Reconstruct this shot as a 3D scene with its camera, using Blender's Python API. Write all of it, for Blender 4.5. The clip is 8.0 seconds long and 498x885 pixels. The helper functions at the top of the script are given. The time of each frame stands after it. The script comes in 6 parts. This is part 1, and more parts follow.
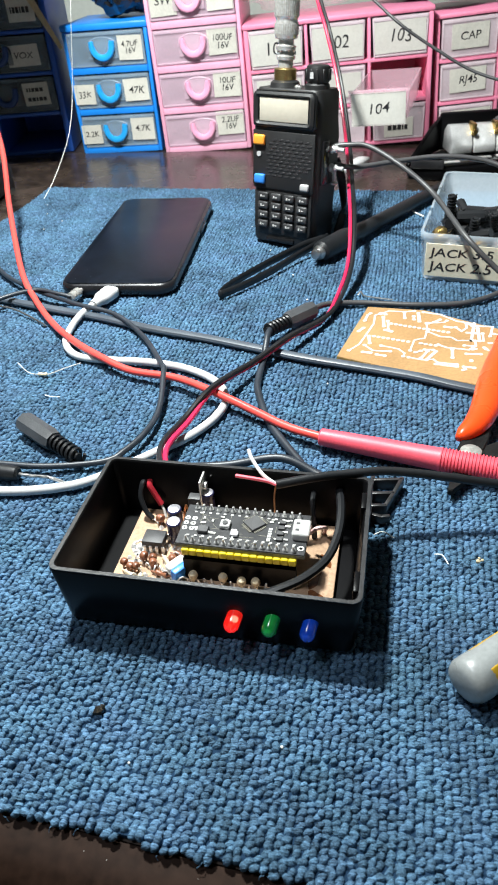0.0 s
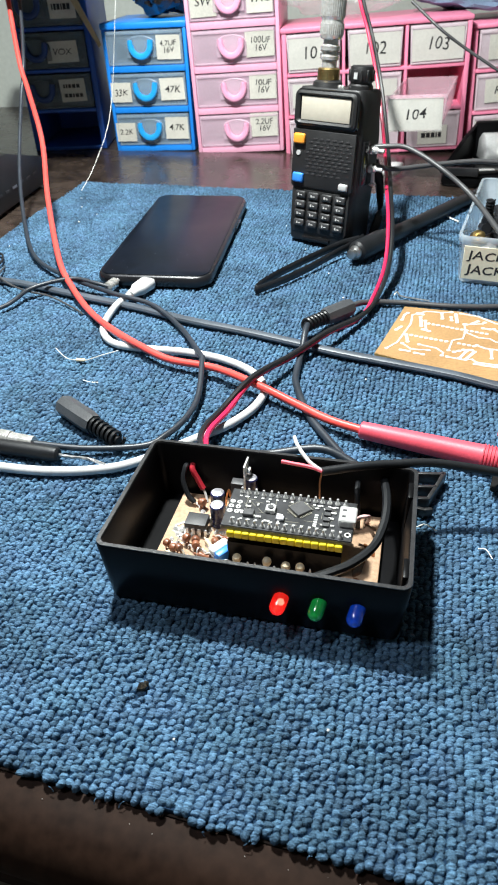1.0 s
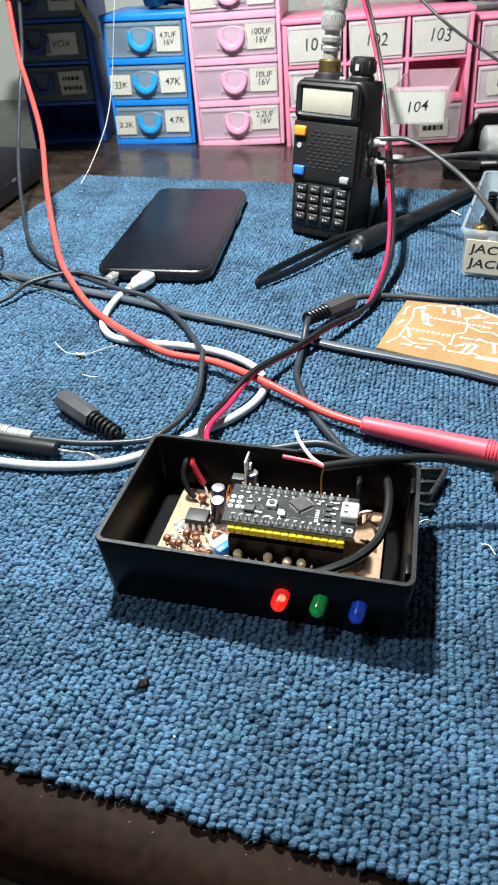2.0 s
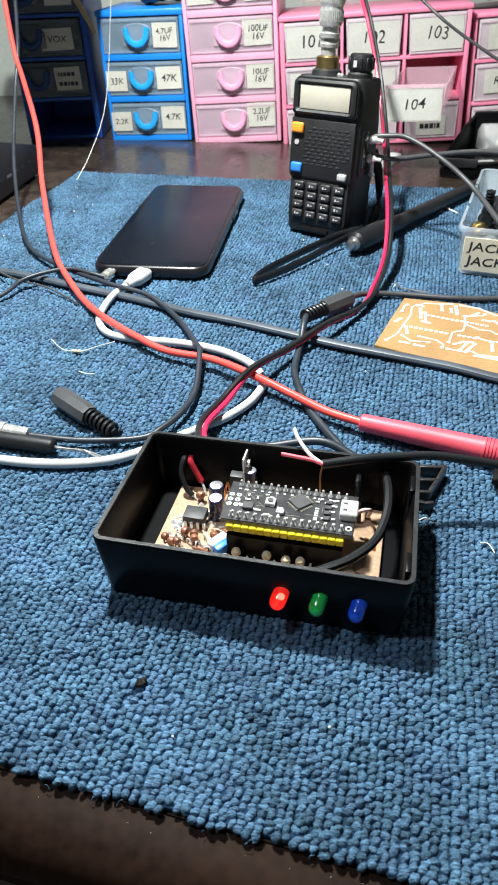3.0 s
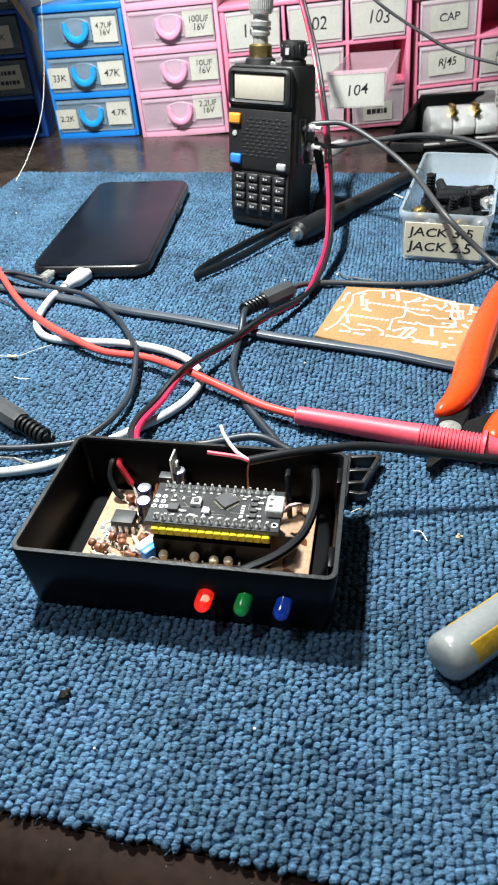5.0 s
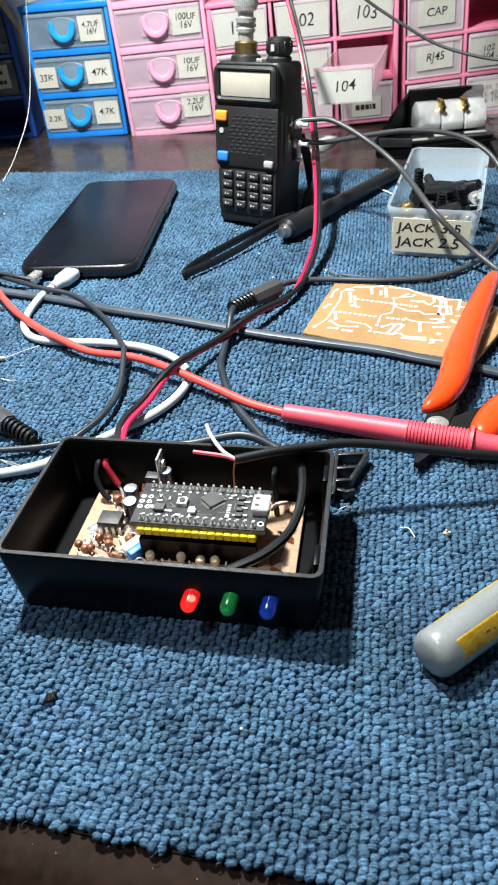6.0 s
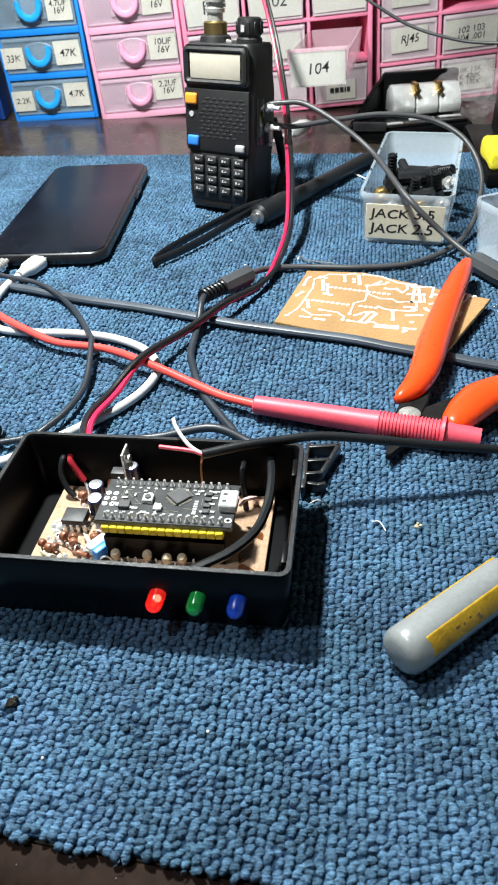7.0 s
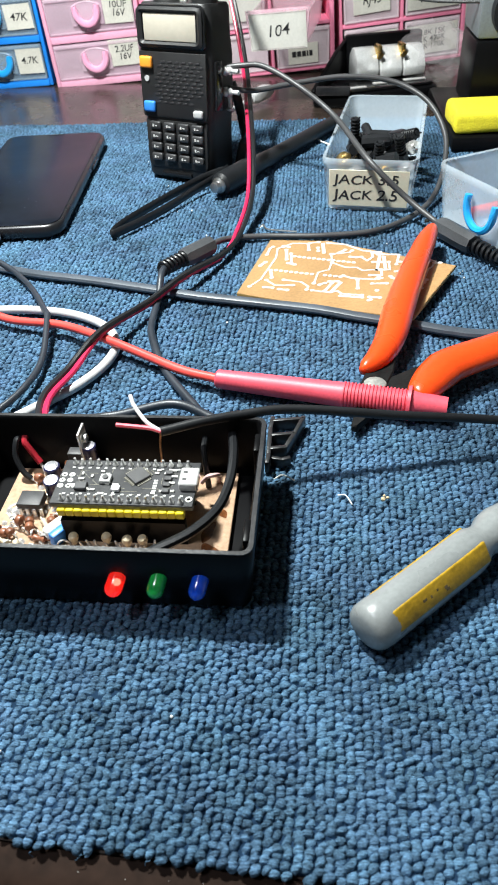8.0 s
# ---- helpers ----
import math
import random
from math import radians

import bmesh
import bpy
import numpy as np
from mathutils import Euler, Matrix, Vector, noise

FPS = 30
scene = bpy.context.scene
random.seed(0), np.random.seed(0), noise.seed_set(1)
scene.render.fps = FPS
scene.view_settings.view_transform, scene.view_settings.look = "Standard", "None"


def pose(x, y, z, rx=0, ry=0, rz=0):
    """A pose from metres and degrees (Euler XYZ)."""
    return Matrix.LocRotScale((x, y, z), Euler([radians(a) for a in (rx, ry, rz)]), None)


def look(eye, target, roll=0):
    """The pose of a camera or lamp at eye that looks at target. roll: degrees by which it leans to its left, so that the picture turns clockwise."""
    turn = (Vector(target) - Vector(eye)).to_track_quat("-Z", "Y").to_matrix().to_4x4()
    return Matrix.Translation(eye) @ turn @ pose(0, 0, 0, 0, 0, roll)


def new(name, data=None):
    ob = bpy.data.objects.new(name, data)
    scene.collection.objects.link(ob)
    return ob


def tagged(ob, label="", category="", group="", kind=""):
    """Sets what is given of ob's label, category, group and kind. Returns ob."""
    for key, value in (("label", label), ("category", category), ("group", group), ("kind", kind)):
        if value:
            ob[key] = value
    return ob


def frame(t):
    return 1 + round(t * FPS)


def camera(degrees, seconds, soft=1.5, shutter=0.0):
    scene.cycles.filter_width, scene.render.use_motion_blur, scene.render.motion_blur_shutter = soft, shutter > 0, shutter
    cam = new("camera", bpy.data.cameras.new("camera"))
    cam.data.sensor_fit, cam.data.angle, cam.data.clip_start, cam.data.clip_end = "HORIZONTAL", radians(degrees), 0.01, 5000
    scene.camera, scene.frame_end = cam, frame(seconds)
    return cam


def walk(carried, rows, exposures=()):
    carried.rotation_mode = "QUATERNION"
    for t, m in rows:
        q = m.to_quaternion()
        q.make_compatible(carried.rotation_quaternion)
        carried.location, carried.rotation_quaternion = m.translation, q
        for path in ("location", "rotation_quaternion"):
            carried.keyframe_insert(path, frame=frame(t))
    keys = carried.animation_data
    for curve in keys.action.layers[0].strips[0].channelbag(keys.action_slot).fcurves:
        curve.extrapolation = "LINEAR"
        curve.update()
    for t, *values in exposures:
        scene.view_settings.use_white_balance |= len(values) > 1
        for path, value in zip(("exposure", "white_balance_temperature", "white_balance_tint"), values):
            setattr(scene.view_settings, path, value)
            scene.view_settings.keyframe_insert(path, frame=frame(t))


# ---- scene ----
cam = camera(39.4, 8.0, 1.7)
cam.data.dof.use_dof, cam.data.dof.focus_distance, cam.data.dof.aperture_fstop = True, 0.27, 56.0
PATH = [
    (0, (0.01672, 0.01661, 0.17904), (-0.02063, 0.49871, -0.17617), -3.541),
    (0.5, (0.01041, 0.01417, 0.17625), (-0.03208, 0.49922, -0.17435), -2.829),
    (1, (0.00347, 0.01137, 0.17287), (-0.04100, 0.49738, -0.17615), -1.756),
    (1.5, (0.00374, 0.01213, 0.17156), (-0.04180, 0.49744, -0.17829), -1.805),
    (1.7, (0.00365, 0.01254, 0.17168), (-0.04165, 0.49707, -0.17929), -1.826),
    (2.8, (0.00154, 0.01404, 0.17063), (-0.03948, 0.49610, -0.18424), -1.409),
    (3, (0.00166, 0.01416, 0.17032), (-0.03830, 0.49712, -0.18344), -1.352),
    (3.5, (0.00804, 0.01716, 0.16999), (-0.02750, 0.49775, -0.18746), -2.193),
    (4, (0.01467, 0.01739, 0.17189), (-0.01644, 0.50116, -0.18166), -2.644),
    (4.5, (0.02057, 0.02017, 0.16850), (-0.00410, 0.49944, -0.19163), -3.261),
    (4.7, (0.02060, 0.01895, 0.16879), (-0.00446, 0.49951, -0.18959), -3.244),
    (5.8, (0.02321, 0.02018, 0.16766), (-0.00051, 0.49856, -0.19371), -3.776),
    (6, (0.02439, 0.02005, 0.16804), (0.00165, 0.49920, -0.19237), -3.941),
    (6.5, (0.02544, 0.02180, 0.16873), (0.00786, 0.50027, -0.19287), -3.495),
    (7, (0.02868, 0.02575, 0.16672), (0.02176, 0.49741, -0.20408), -3.373),
    (7.5, (0.03069, 0.02491, 0.16669), (0.02484, 0.49523, -0.20583), -3.897),
    (8, (0.03331, 0.03099, 0.16202), (0.04588, 0.48836, -0.22611), -3.482),
]
walk(cam, [(t, look(eye, target, roll)) for t, eye, target, roll in PATH])

# ---- light ----
world = bpy.data.worlds.new("room_air")
scene.world = world
world.use_nodes = True
world.node_tree.nodes["Background"].inputs["Color"].default_value = (0.75, 0.85, 1.0, 1)
world.node_tree.nodes["Background"].inputs["Strength"].default_value = 0.008


def lamp(name, kind, place, target, watts, size, colour):
    data = bpy.data.lights.new(name, kind)
    data.energy, data.color = watts, colour
    if kind == "AREA":
        data.shape, data.size = "DISK", size
    else:
        data.shadow_soft_size = size
    ob = new(name, data)
    ob.matrix_world = look(place, target)
    return ob


lamp("desk_lamp_light", "AREA", (-0.12, 0.36, 0.52), (-0.14, 0.38, 0.0), 8.9, 0.045, (0.94, 0.99, 0.96))
lamp("ceiling_tube_light", "AREA", (-0.58, 0.00, 1.60), (0.0, 0.30, 0.0), 9.2, 0.20, (0.89, 0.93, 1.0))
scene.view_settings.exposure = 0.12

# ---- materials ----


def material(name, colour, rough=0.5, metal=0.0, vary=0.15, scale=60.0, grain=900.0, bump=0.15, alpha=1.0,
             transmission=0.0, emit=None, power=0.0, coat=0.0, spec=0.5, each=0.0, island=0.0, wear=None, sub=0.0):
    m = bpy.data.materials.new(name)
    m.use_nodes = True
    n, l = m.node_tree.nodes, m.node_tree.links
    b = n["Principled BSDF"]
    b.inputs["Roughness"].default_value = rough
    b.inputs["Metallic"].default_value = metal
    b.inputs["Alpha"].default_value = alpha
    b.inputs["Transmission Weight"].default_value = transmission
    b.inputs["Coat Weight"].default_value = coat
    b.inputs["Specular IOR Level"].default_value = spec
    tc = n.new("ShaderNodeTexCoord")
    big = n.new("ShaderNodeTexNoise")
    big.inputs["Scale"].default_value, big.inputs["Detail"].default_value = scale, 4
    fine = n.new("ShaderNodeTexNoise")
    fine.inputs["Scale"].default_value, fine.inputs["Detail"].default_value = grain, 3
    l.new(tc.outputs["Object"], big.inputs["Vector"])
    l.new(tc.outputs["Object"], fine.inputs["Vector"])
    add = n.new("ShaderNodeMath")
    add.operation = "MULTIPLY_ADD"
    add.inputs[1].default_value = 0.5
    l.new(fine.outputs["Fac"], add.inputs[0])
    half = n.new("ShaderNodeMath")
    half.operation = "MULTIPLY"
    half.inputs[1].default_value = 0.5
    l.new(big.outputs["Fac"], half.inputs[0])
    l.new(half.outputs[0], add.inputs[2])
    value = add.outputs[0]
    if each or island:
        src = n.new("ShaderNodeObjectInfo").outputs["Random"] if each else n.new("ShaderNodeNewGeometry").outputs["Random Per Island"]
        more = n.new("ShaderNodeMath")
        more.operation = "MULTIPLY_ADD"
        more.inputs[1].default_value = each or island
        l.new(src, more.inputs[0])
        sub_ = n.new("ShaderNodeMath")
        sub_.operation = "SUBTRACT"
        sub_.inputs[1].default_value = (each or island) * 0.5
        l.new(value, more.inputs[2])
        l.new(more.outputs[0], sub_.inputs[0])
        value = sub_.outputs[0]
    ramp = n.new("ShaderNodeValToRGB")
    lo = [max(0.0, c * (1 - vary * 1.6)) for c in colour]
    hi = [min(1.0, c * (1 + vary * 1.6)) for c in colour]
    if wear:
        hi = list(wear)
    ramp.color_ramp.elements[0].position, ramp.color_ramp.elements[0].color = 0.25, (*lo, 1)
    ramp.color_ramp.elements[1].position, ramp.color_ramp.elements[1].color = 0.75, (*hi, 1)
    l.new(value, ramp.inputs["Fac"])
    l.new(ramp.outputs["Color"], b.inputs["Base Color"])
    rr = n.new("ShaderNodeMapRange")
    rr.inputs["To Min"].default_value, rr.inputs["To Max"].default_value = max(0.02, rough - 0.1), min(1.0, rough + 0.1)
    l.new(big.outputs["Fac"], rr.inputs["Value"])
    l.new(rr.outputs["Result"], b.inputs["Roughness"])
    if bump:
        bp = n.new("ShaderNodeBump")
        bp.inputs["Strength"].default_value, bp.inputs["Distance"].default_value = bump, 0.0003
        l.new(fine.outputs["Fac"], bp.inputs["Height"])
        l.new(bp.outputs["Normal"], b.inputs["Normal"])
    if emit:
        b.inputs["Emission Color"].default_value = (*emit, 1)
        b.inputs["Emission Strength"].default_value = power
    return m


M_LOOP = material("blue_loop_pile", (0.065, 0.132, 0.213), 0.80, vary=0.50, scale=24, grain=2600, bump=0.6, island=0.20, spec=0.16)
# Backing kept far darker than the pile: gap shade put into its colour.
M_GAP_BACKING = material("gap_shade_backing", (0.014, 0.034, 0.068), 1.0, vary=0.3, scale=40, spec=0.05)
M_TABLE = material("dark_lacquered_wood", (0.042, 0.030, 0.024), 0.26, vary=0.55, scale=38, grain=160, bump=0.12, spec=0.8)
# Darker and duller than the tabletop; serves the nosing, apron and legs.
M_TABLE_EDGE = material("dark_matte_table_edge", (0.019, 0.0102, 0.0070), 0.55, vary=0.4, scale=30, grain=300, bump=0.12, spec=0.05)
M_WALL = material("pale_wall_paint", (0.52, 0.55, 0.50), 0.8, vary=0.08, scale=6, grain=200, bump=0.1)
M_FLOOR = material("room_floor", (0.18, 0.15, 0.13), 0.6, vary=0.2, scale=4, grain=60)
M_CEIL = material("room_ceiling", (0.40, 0.40, 0.39), 0.9, vary=0.06, scale=3, grain=60)
M_ABS = material("black_abs", (0.0040, 0.0040, 0.0046), 0.32, vary=0.3, scale=40, grain=1800, bump=0.08, spec=0.11)
M_ABS_RIM = material("black_abs_worn", (0.022, 0.022, 0.024), 0.34, vary=0.5, scale=90, grain=900, bump=0.3)
M_RADIO = material("black_radio_plastic", (0.0104, 0.0104, 0.0112), 0.48, vary=0.3, scale=50, grain=2500, bump=0.3)
M_RADIO_GLOSS = material("glossy_black_bezel", (0.008, 0.008, 0.009), 0.18, vary=0.3, scale=60, grain=900, bump=0.05)
M_RUBBER = material("black_rubber_sleeve", (0.011, 0.012, 0.014), 0.42, vary=0.35, scale=60, grain=1500, bump=0.2, spec=0.35)
M_CORD_BLUE = material("slate_black_cord", (0.022, 0.028, 0.038), 0.42, vary=0.35, scale=50, grain=1500, bump=0.15)
M_FLAT = material("slate_flat_cord", (0.062, 0.075, 0.094), 0.36, vary=0.30, scale=40, grain=1500, bump=0.12)
M_CORD_GREY = material("dark_grey_cord", (0.055, 0.055, 0.058), 0.42, vary=0.25, scale=50, grain=1500, bump=0.15)
M_PLUG = material("grey_black_plug", (0.050, 0.053, 0.058), 0.50, vary=0.3, scale=70, grain=1300, bump=0.25)
M_RED = material("red_probe_cord", (0.76, 0.075, 0.062), 0.38, vary=0.15, scale=30, grain=900, bump=0.1)
M_PROBE = material("rose_red_probe_plastic", (0.74, 0.085, 0.125), 0.48, vary=0.14, scale=40, grain=900, bump=0.12)
M_PINKRED = material("crimson_wire", (0.60, 0.02, 0.08), 0.35, vary=0.15, scale=40, grain=900, bump=0.1)
M_RED_DARK = material("dark_red_insulation", (0.42, 0.020, 0.035), 0.40, vary=0.2, scale=80, grain=900, bump=0.1)
M_PALE = material("pale_pink_insulation", (0.72, 0.46, 0.44), 0.40, vary=0.1, scale=80, grain=900, bump=0.1)
M_WHITE = material("white_cable_plastic", (0.53, 0.53, 0.53), 0.35, vary=0.10, scale=50, grain=800, bump=0.1)
M_PHONE = material("phone_black_frame", (0.010, 0.010, 0.012), 0.28, vary=0.3, scale=60, grain=1200, bump=0.06)
M_GLASS_BLK = material("phone_screen_glass", (0.004, 0.006, 0.011), 0.32, vary=0.4, scale=24, grain=200, bump=0.012, spec=0.17)
M_CHROME = material("nickel_plate", (0.88, 0.87, 0.85), 0.17, 0.85, vary=0.10, scale=80, grain=1200, bump=0.12)
M_BRIGHT = material("bright_plated_metal", (0.88, 0.87, 0.84), 0.20, 0.55, vary=0.12, scale=120, grain=900, bump=0.15)
M_NICKEL = material("warm_nickel_plate", (0.97, 0.92, 0.82), 0.20, 0.70, vary=0.30, scale=420, grain=900, bump=0.6, coat=0.3)
M_STEEL = material("brushed_steel", (0.52, 0.52, 0.52), 0.36, 1.0, vary=0.2, scale=90, grain=1500, bump=0.25)
M_PLATE = material("polished_nickel_cover", (0.92, 0.92, 0.90), 0.16, 0.30, vary=0.16, scale=160, grain=900, bump=0.1, coat=0.4)
M_BRASS = material("worn_brass", (0.50, 0.36, 0.15), 0.38, 1.0, vary=0.3, scale=120, grain=1500, bump=0.2)
M_GOLD = material("gold_plate", (0.75, 0.53, 0.20), 0.28, 1.0, vary=0.15, scale=120, grain=1500)
M_LCD = material("grey_cream_display", (0.44, 0.405, 0.335), 0.30, vary=0.07, scale=40, grain=300, bump=0.0)
M_ORANGE_BTN = material("orange_button", (0.85, 0.30, 0.03), 0.45, vary=0.12, scale=120)
M_BLUE_BTN = material("blue_button", (0.03, 0.20, 0.62), 0.45, vary=0.12, scale=120)
M_GREY_BTN = material("grey_button", (0.40, 0.40, 0.40), 0.5, vary=0.12, scale=120)
M_KEY = material("rubber_key", (0.034, 0.034, 0.036), 0.36, vary=0.25, scale=200, each=0.3)
M_PRINT = material("white_print", (0.52, 0.52, 0.51), 0.6, vary=0.1, scale=200, bump=0.0)
M_INK = material("black_marker_ink", (0.015, 0.014, 0.016), 0.6, vary=0.3, scale=400, bump=0.0)
M_PAPER = material("cream_paper_label", (0.58, 0.56, 0.50), 0.75, vary=0.12, scale=60, grain=700, bump=0.2, each=0.2)
M_PAPER_T = material("yellowed_tub_label", (0.64, 0.595, 0.46), 0.7, vary=0.08, scale=60, grain=700, bump=0.2)
M_PAPER_W = material("white_paper_label", (0.58, 0.565, 0.52), 0.7, vary=0.08, scale=60, grain=700, bump=0.2, each=0.2)
M_PHENOLIC = material("tan_phenolic_board", (0.355, 0.208, 0.090), 0.45, vary=0.24, scale=30, grain=800, bump=0.1)
M_PHENOLIC_IN = material("light_phenolic_board", (0.44, 0.29, 0.19), 0.28, vary=0.25, scale=60, grain=800, bump=0.1)
M_BROWN_PATCH = material("glossy_dark_brown", (0.14, 0.048, 0.016), 0.16, vary=0.4, scale=300, grain=1200, bump=0.2)
M_BOARD_EDGE = material("board_edge_fibre", (0.46, 0.29, 0.10), 0.75, vary=0.4, scale=260, grain=1500, bump=0.5)
M_TIN = material("tinned_trace", (0.86, 0.84, 0.78), 0.34, 0.25, vary=0.15, scale=150, grain=1500, bump=0.3)
M_SOLDER = material("bright_solder", (0.86, 0.85, 0.82), 0.20, 0.45, vary=0.2, scale=300, grain=2500, bump=0.4)
M_MASK = material("black_solder_mask", (0.016, 0.017, 0.020), 0.40, vary=0.40, scale=200, grain=1600, bump=0.15)
M_FR4 = material("grey_board_edge", (0.22, 0.21, 0.17), 0.7, vary=0.2, scale=300)
M_CHIP = material("epoxy_chip", (0.045, 0.045, 0.048), 0.48, vary=0.3, scale=300, grain=2500, bump=0.3)
M_YELLOW = material("yellow_header_plastic", (0.92, 0.70, 0.02), 0.42, vary=0.12, scale=300, each=0.25)
M_CAP = material("navy_capacitor_sleeve", (0.020, 0.020, 0.07), 0.28, vary=0.25, scale=300)
M_ALU = material("capacitor_can_top", (0.74, 0.73, 0.78), 0.30, 0.85, vary=0.15, scale=400, bump=0.2)
M_CERAMIC = material("brown_ceramic_disc", (0.24, 0.090, 0.045), 0.38, vary=0.3, scale=300, each=0.25)
M_BEIGE = material("beige_resistor_body", (0.62, 0.52, 0.36), 0.4, vary=0.15, scale=300)
M_TRIM_W = material("white_trimmer_body", (0.72, 0.72, 0.70), 0.4, vary=0.08, scale=300)
M_TRIM_B = material("blue_trimmer_body", (0.02, 0.22, 0.72), 0.4, vary=0.1, scale=300)
M_COPPER = material("bare_copper", (0.70, 0.30, 0.13), 0.35, 1.0, vary=0.2, scale=400)
M_LED_R = material("red_led_lens", (0.70, 0.012, 0.010), 0.10, vary=0.15, scale=400, bump=0.0, alpha=0.72, emit=(1.0, 0.020, 0.012), power=0.75, coat=0.8)
M_LED_G = material("green_led_lens", (0.016, 0.56, 0.10), 0.08, vary=0.15, scale=300, bump=0.0, alpha=0.80, coat=0.8)
M_LED_B = material("blue_led_lens", (0.010, 0.10, 0.92), 0.08, vary=0.15, scale=300, bump=0.0, alpha=0.80, coat=0.8)
M_DIE = material("lit_red_die", (0.9, 0.3, 0.2), 0.4, bump=0.0, emit=(1.0, 0.22, 0.14), power=6.0)
M_GRIP = material("orange_dipped_grip", (0.82, 0.070, 0.010), 0.26, vary=0.10, scale=25, grain=500, bump=0.04, coat=0.2)
M_RIVET = material("dull_rivet_steel", (0.30, 0.30, 0.28), 0.55, 0.3, vary=0.3, scale=200, grain=900, bump=0.3)
M_BLADE = material("blackened_steel", (0.009, 0.009, 0.009), 0.60, 0.0, vary=0.6, scale=120, grain=900, bump=0.35, spec=0.12)
M_DRIVER = material("grey_acetate_handle", (0.25, 0.265, 0.265), 0.30, vary=0.12, scale=60, grain=600, bump=0.06, coat=0.25)
M_DRIVER_Y = material("amber_yellow_inlay", (0.46, 0.275, 0.018), 0.42, vary=0.30, scale=90, grain=700, bump=0.12)
M_PINK = material("pink_cabinet_plastic", (0.86, 0.42, 0.58), 0.36, vary=0.07, scale=30, grain=600, bump=0.06)
M_ROSE = material("rose_cabinet_plastic", (0.90, 0.27, 0.42), 0.36, vary=0.09, scale=30, grain=600, bump=0.06)
M_BLUE = material("azure_cabinet_plastic", (0.012, 0.24, 0.80), 0.36, vary=0.10, scale=30, grain=600, bump=0.06)
M_AZURE = material("light_azure_handle", (0.02, 0.37, 0.86), 0.30, vary=0.08, scale=30, grain=600, bump=0.05, coat=0.2)
M_PINK_H = material("pink_handle_plastic", (0.95, 0.42, 0.62), 0.30, vary=0.06, scale=30, grain=600, bump=0.05, coat=0.2)
M_NAVY_H = material("navy_handle_plastic", (0.008, 0.040, 0.17), 0.40, vary=0.12, scale=30, grain=600, bump=0.05)
M_NAVY = material("deep_blue_cabinet_plastic", (0.012, 0.085, 0.42), 0.40, vary=0.15, scale=30, grain=600, bump=0.06)
M_CLEAR = material("frosted_drawer_plastic", (0.95, 0.76, 0.82), 0.34, vary=0.10, scale=45, grain=500, bump=0.02, alpha=0.42)
# Deep blue cabinet's drawers: dusty frost, darkened to carry the shade over them.
M_SHADED_DRAWER = material("dusty_shaded_drawer", (0.15, 0.19, 0.23), 0.45, vary=0.25, scale=45, grain=500, bump=0.02, alpha=0.55)
M_CLEAR_PINK = material("frosted_pink_drawer", (0.86, 0.64, 0.76), 0.34, vary=0.05, scale=45, grain=500, bump=0.02, alpha=0.36)
M_CLEAR_BLUE = material("frosted_blue_drawer", (0.34, 0.46, 0.58), 0.34, vary=0.16, scale=45, grain=500, bump=0.02, alpha=0.30)
M_CLEAR_ROSE = material("clear_rose_drawer", (0.92, 0.60, 0.69), 0.30, vary=0.10, scale=45, grain=500, bump=0.02, alpha=0.30)
M_CLEAR_TUB = material("milky_tub_plastic", (0.72, 0.82, 0.90), 0.26, vary=0.06, scale=30, grain=500, bump=0.03, alpha=0.33)
M_PARTS = material("mixed_small_parts", (0.20, 0.18, 0.18), 0.5, 0.2, vary=0.6, scale=200, grain=900, bump=0.4, each=0.5)
M_SPONGE = material("yellow_sponge", (0.85, 0.68, 0.03), 0.95, vary=0.18, scale=120, grain=900, bump=1.0)
M_GREYBOX = material("grey_enamel", (0.16, 0.18, 0.19), 0.42, vary=0.15, scale=40, grain=700, bump=0.15)
M_BAG = material("crumpled_clear_film", (0.72, 0.66, 0.68), 0.15, vary=0.15, scale=50, grain=300, bump=0.3, alpha=0.17, coat=0.6)
M_BAG_BLACK = material("black_plastic_film", (0.012, 0.012, 0.013), 0.22, vary=0.4, scale=40, grain=300, bump=0.4, coat=0.3)
M_CLOTH = material("slate_blue_cloth", (0.16, 0.22, 0.32), 0.9, vary=0.25, scale=40, grain=900, bump=0.5)
M_FIBRE = material("pale_fibre", (0.75, 0.75, 0.72), 0.5, vary=0.1, scale=200, bump=0.0)
M_CARD = material("tan_card", (0.52, 0.42, 0.26), 0.8, vary=0.2, scale=40, grain=600)
M_DUST = material("brown_debris", (0.14, 0.10, 0.05), 0.9, vary=0.6, scale=300, each=0.5)


def drift(m, hue, sat, scale):
    """Lets a material's hue wander in soft patches, as uneven dye does."""
    n, l = m.node_tree.nodes, m.node_tree.links
    shader = n["Principled BSDF"]
    source = shader.inputs["Base Color"].links[0].from_socket
    tc, tex, rng, hs = (n.new("ShaderNode" + k) for k in ("TexCoord", "TexNoise", "MapRange", "HueSaturation"))
    tex.inputs["Scale"].default_value, tex.inputs["Detail"].default_value = scale, 3
    rng.inputs["From Min"].default_value, rng.inputs["From Max"].default_value = 0.3, 0.7
    rng.inputs["To Min"].default_value, rng.inputs["To Max"].default_value = 0.5 - hue, 0.5 + hue
    hs.inputs["Saturation"].default_value = sat
    l.new(tc.outputs["Object"], tex.inputs["Vector"])
    l.new(tex.outputs["Fac"], rng.inputs["Value"])
    l.new(rng.outputs["Result"], hs.inputs["Hue"])
    l.new(source, hs.inputs["Color"])
    l.new(hs.outputs["Color"], shader.inputs["Base Color"])


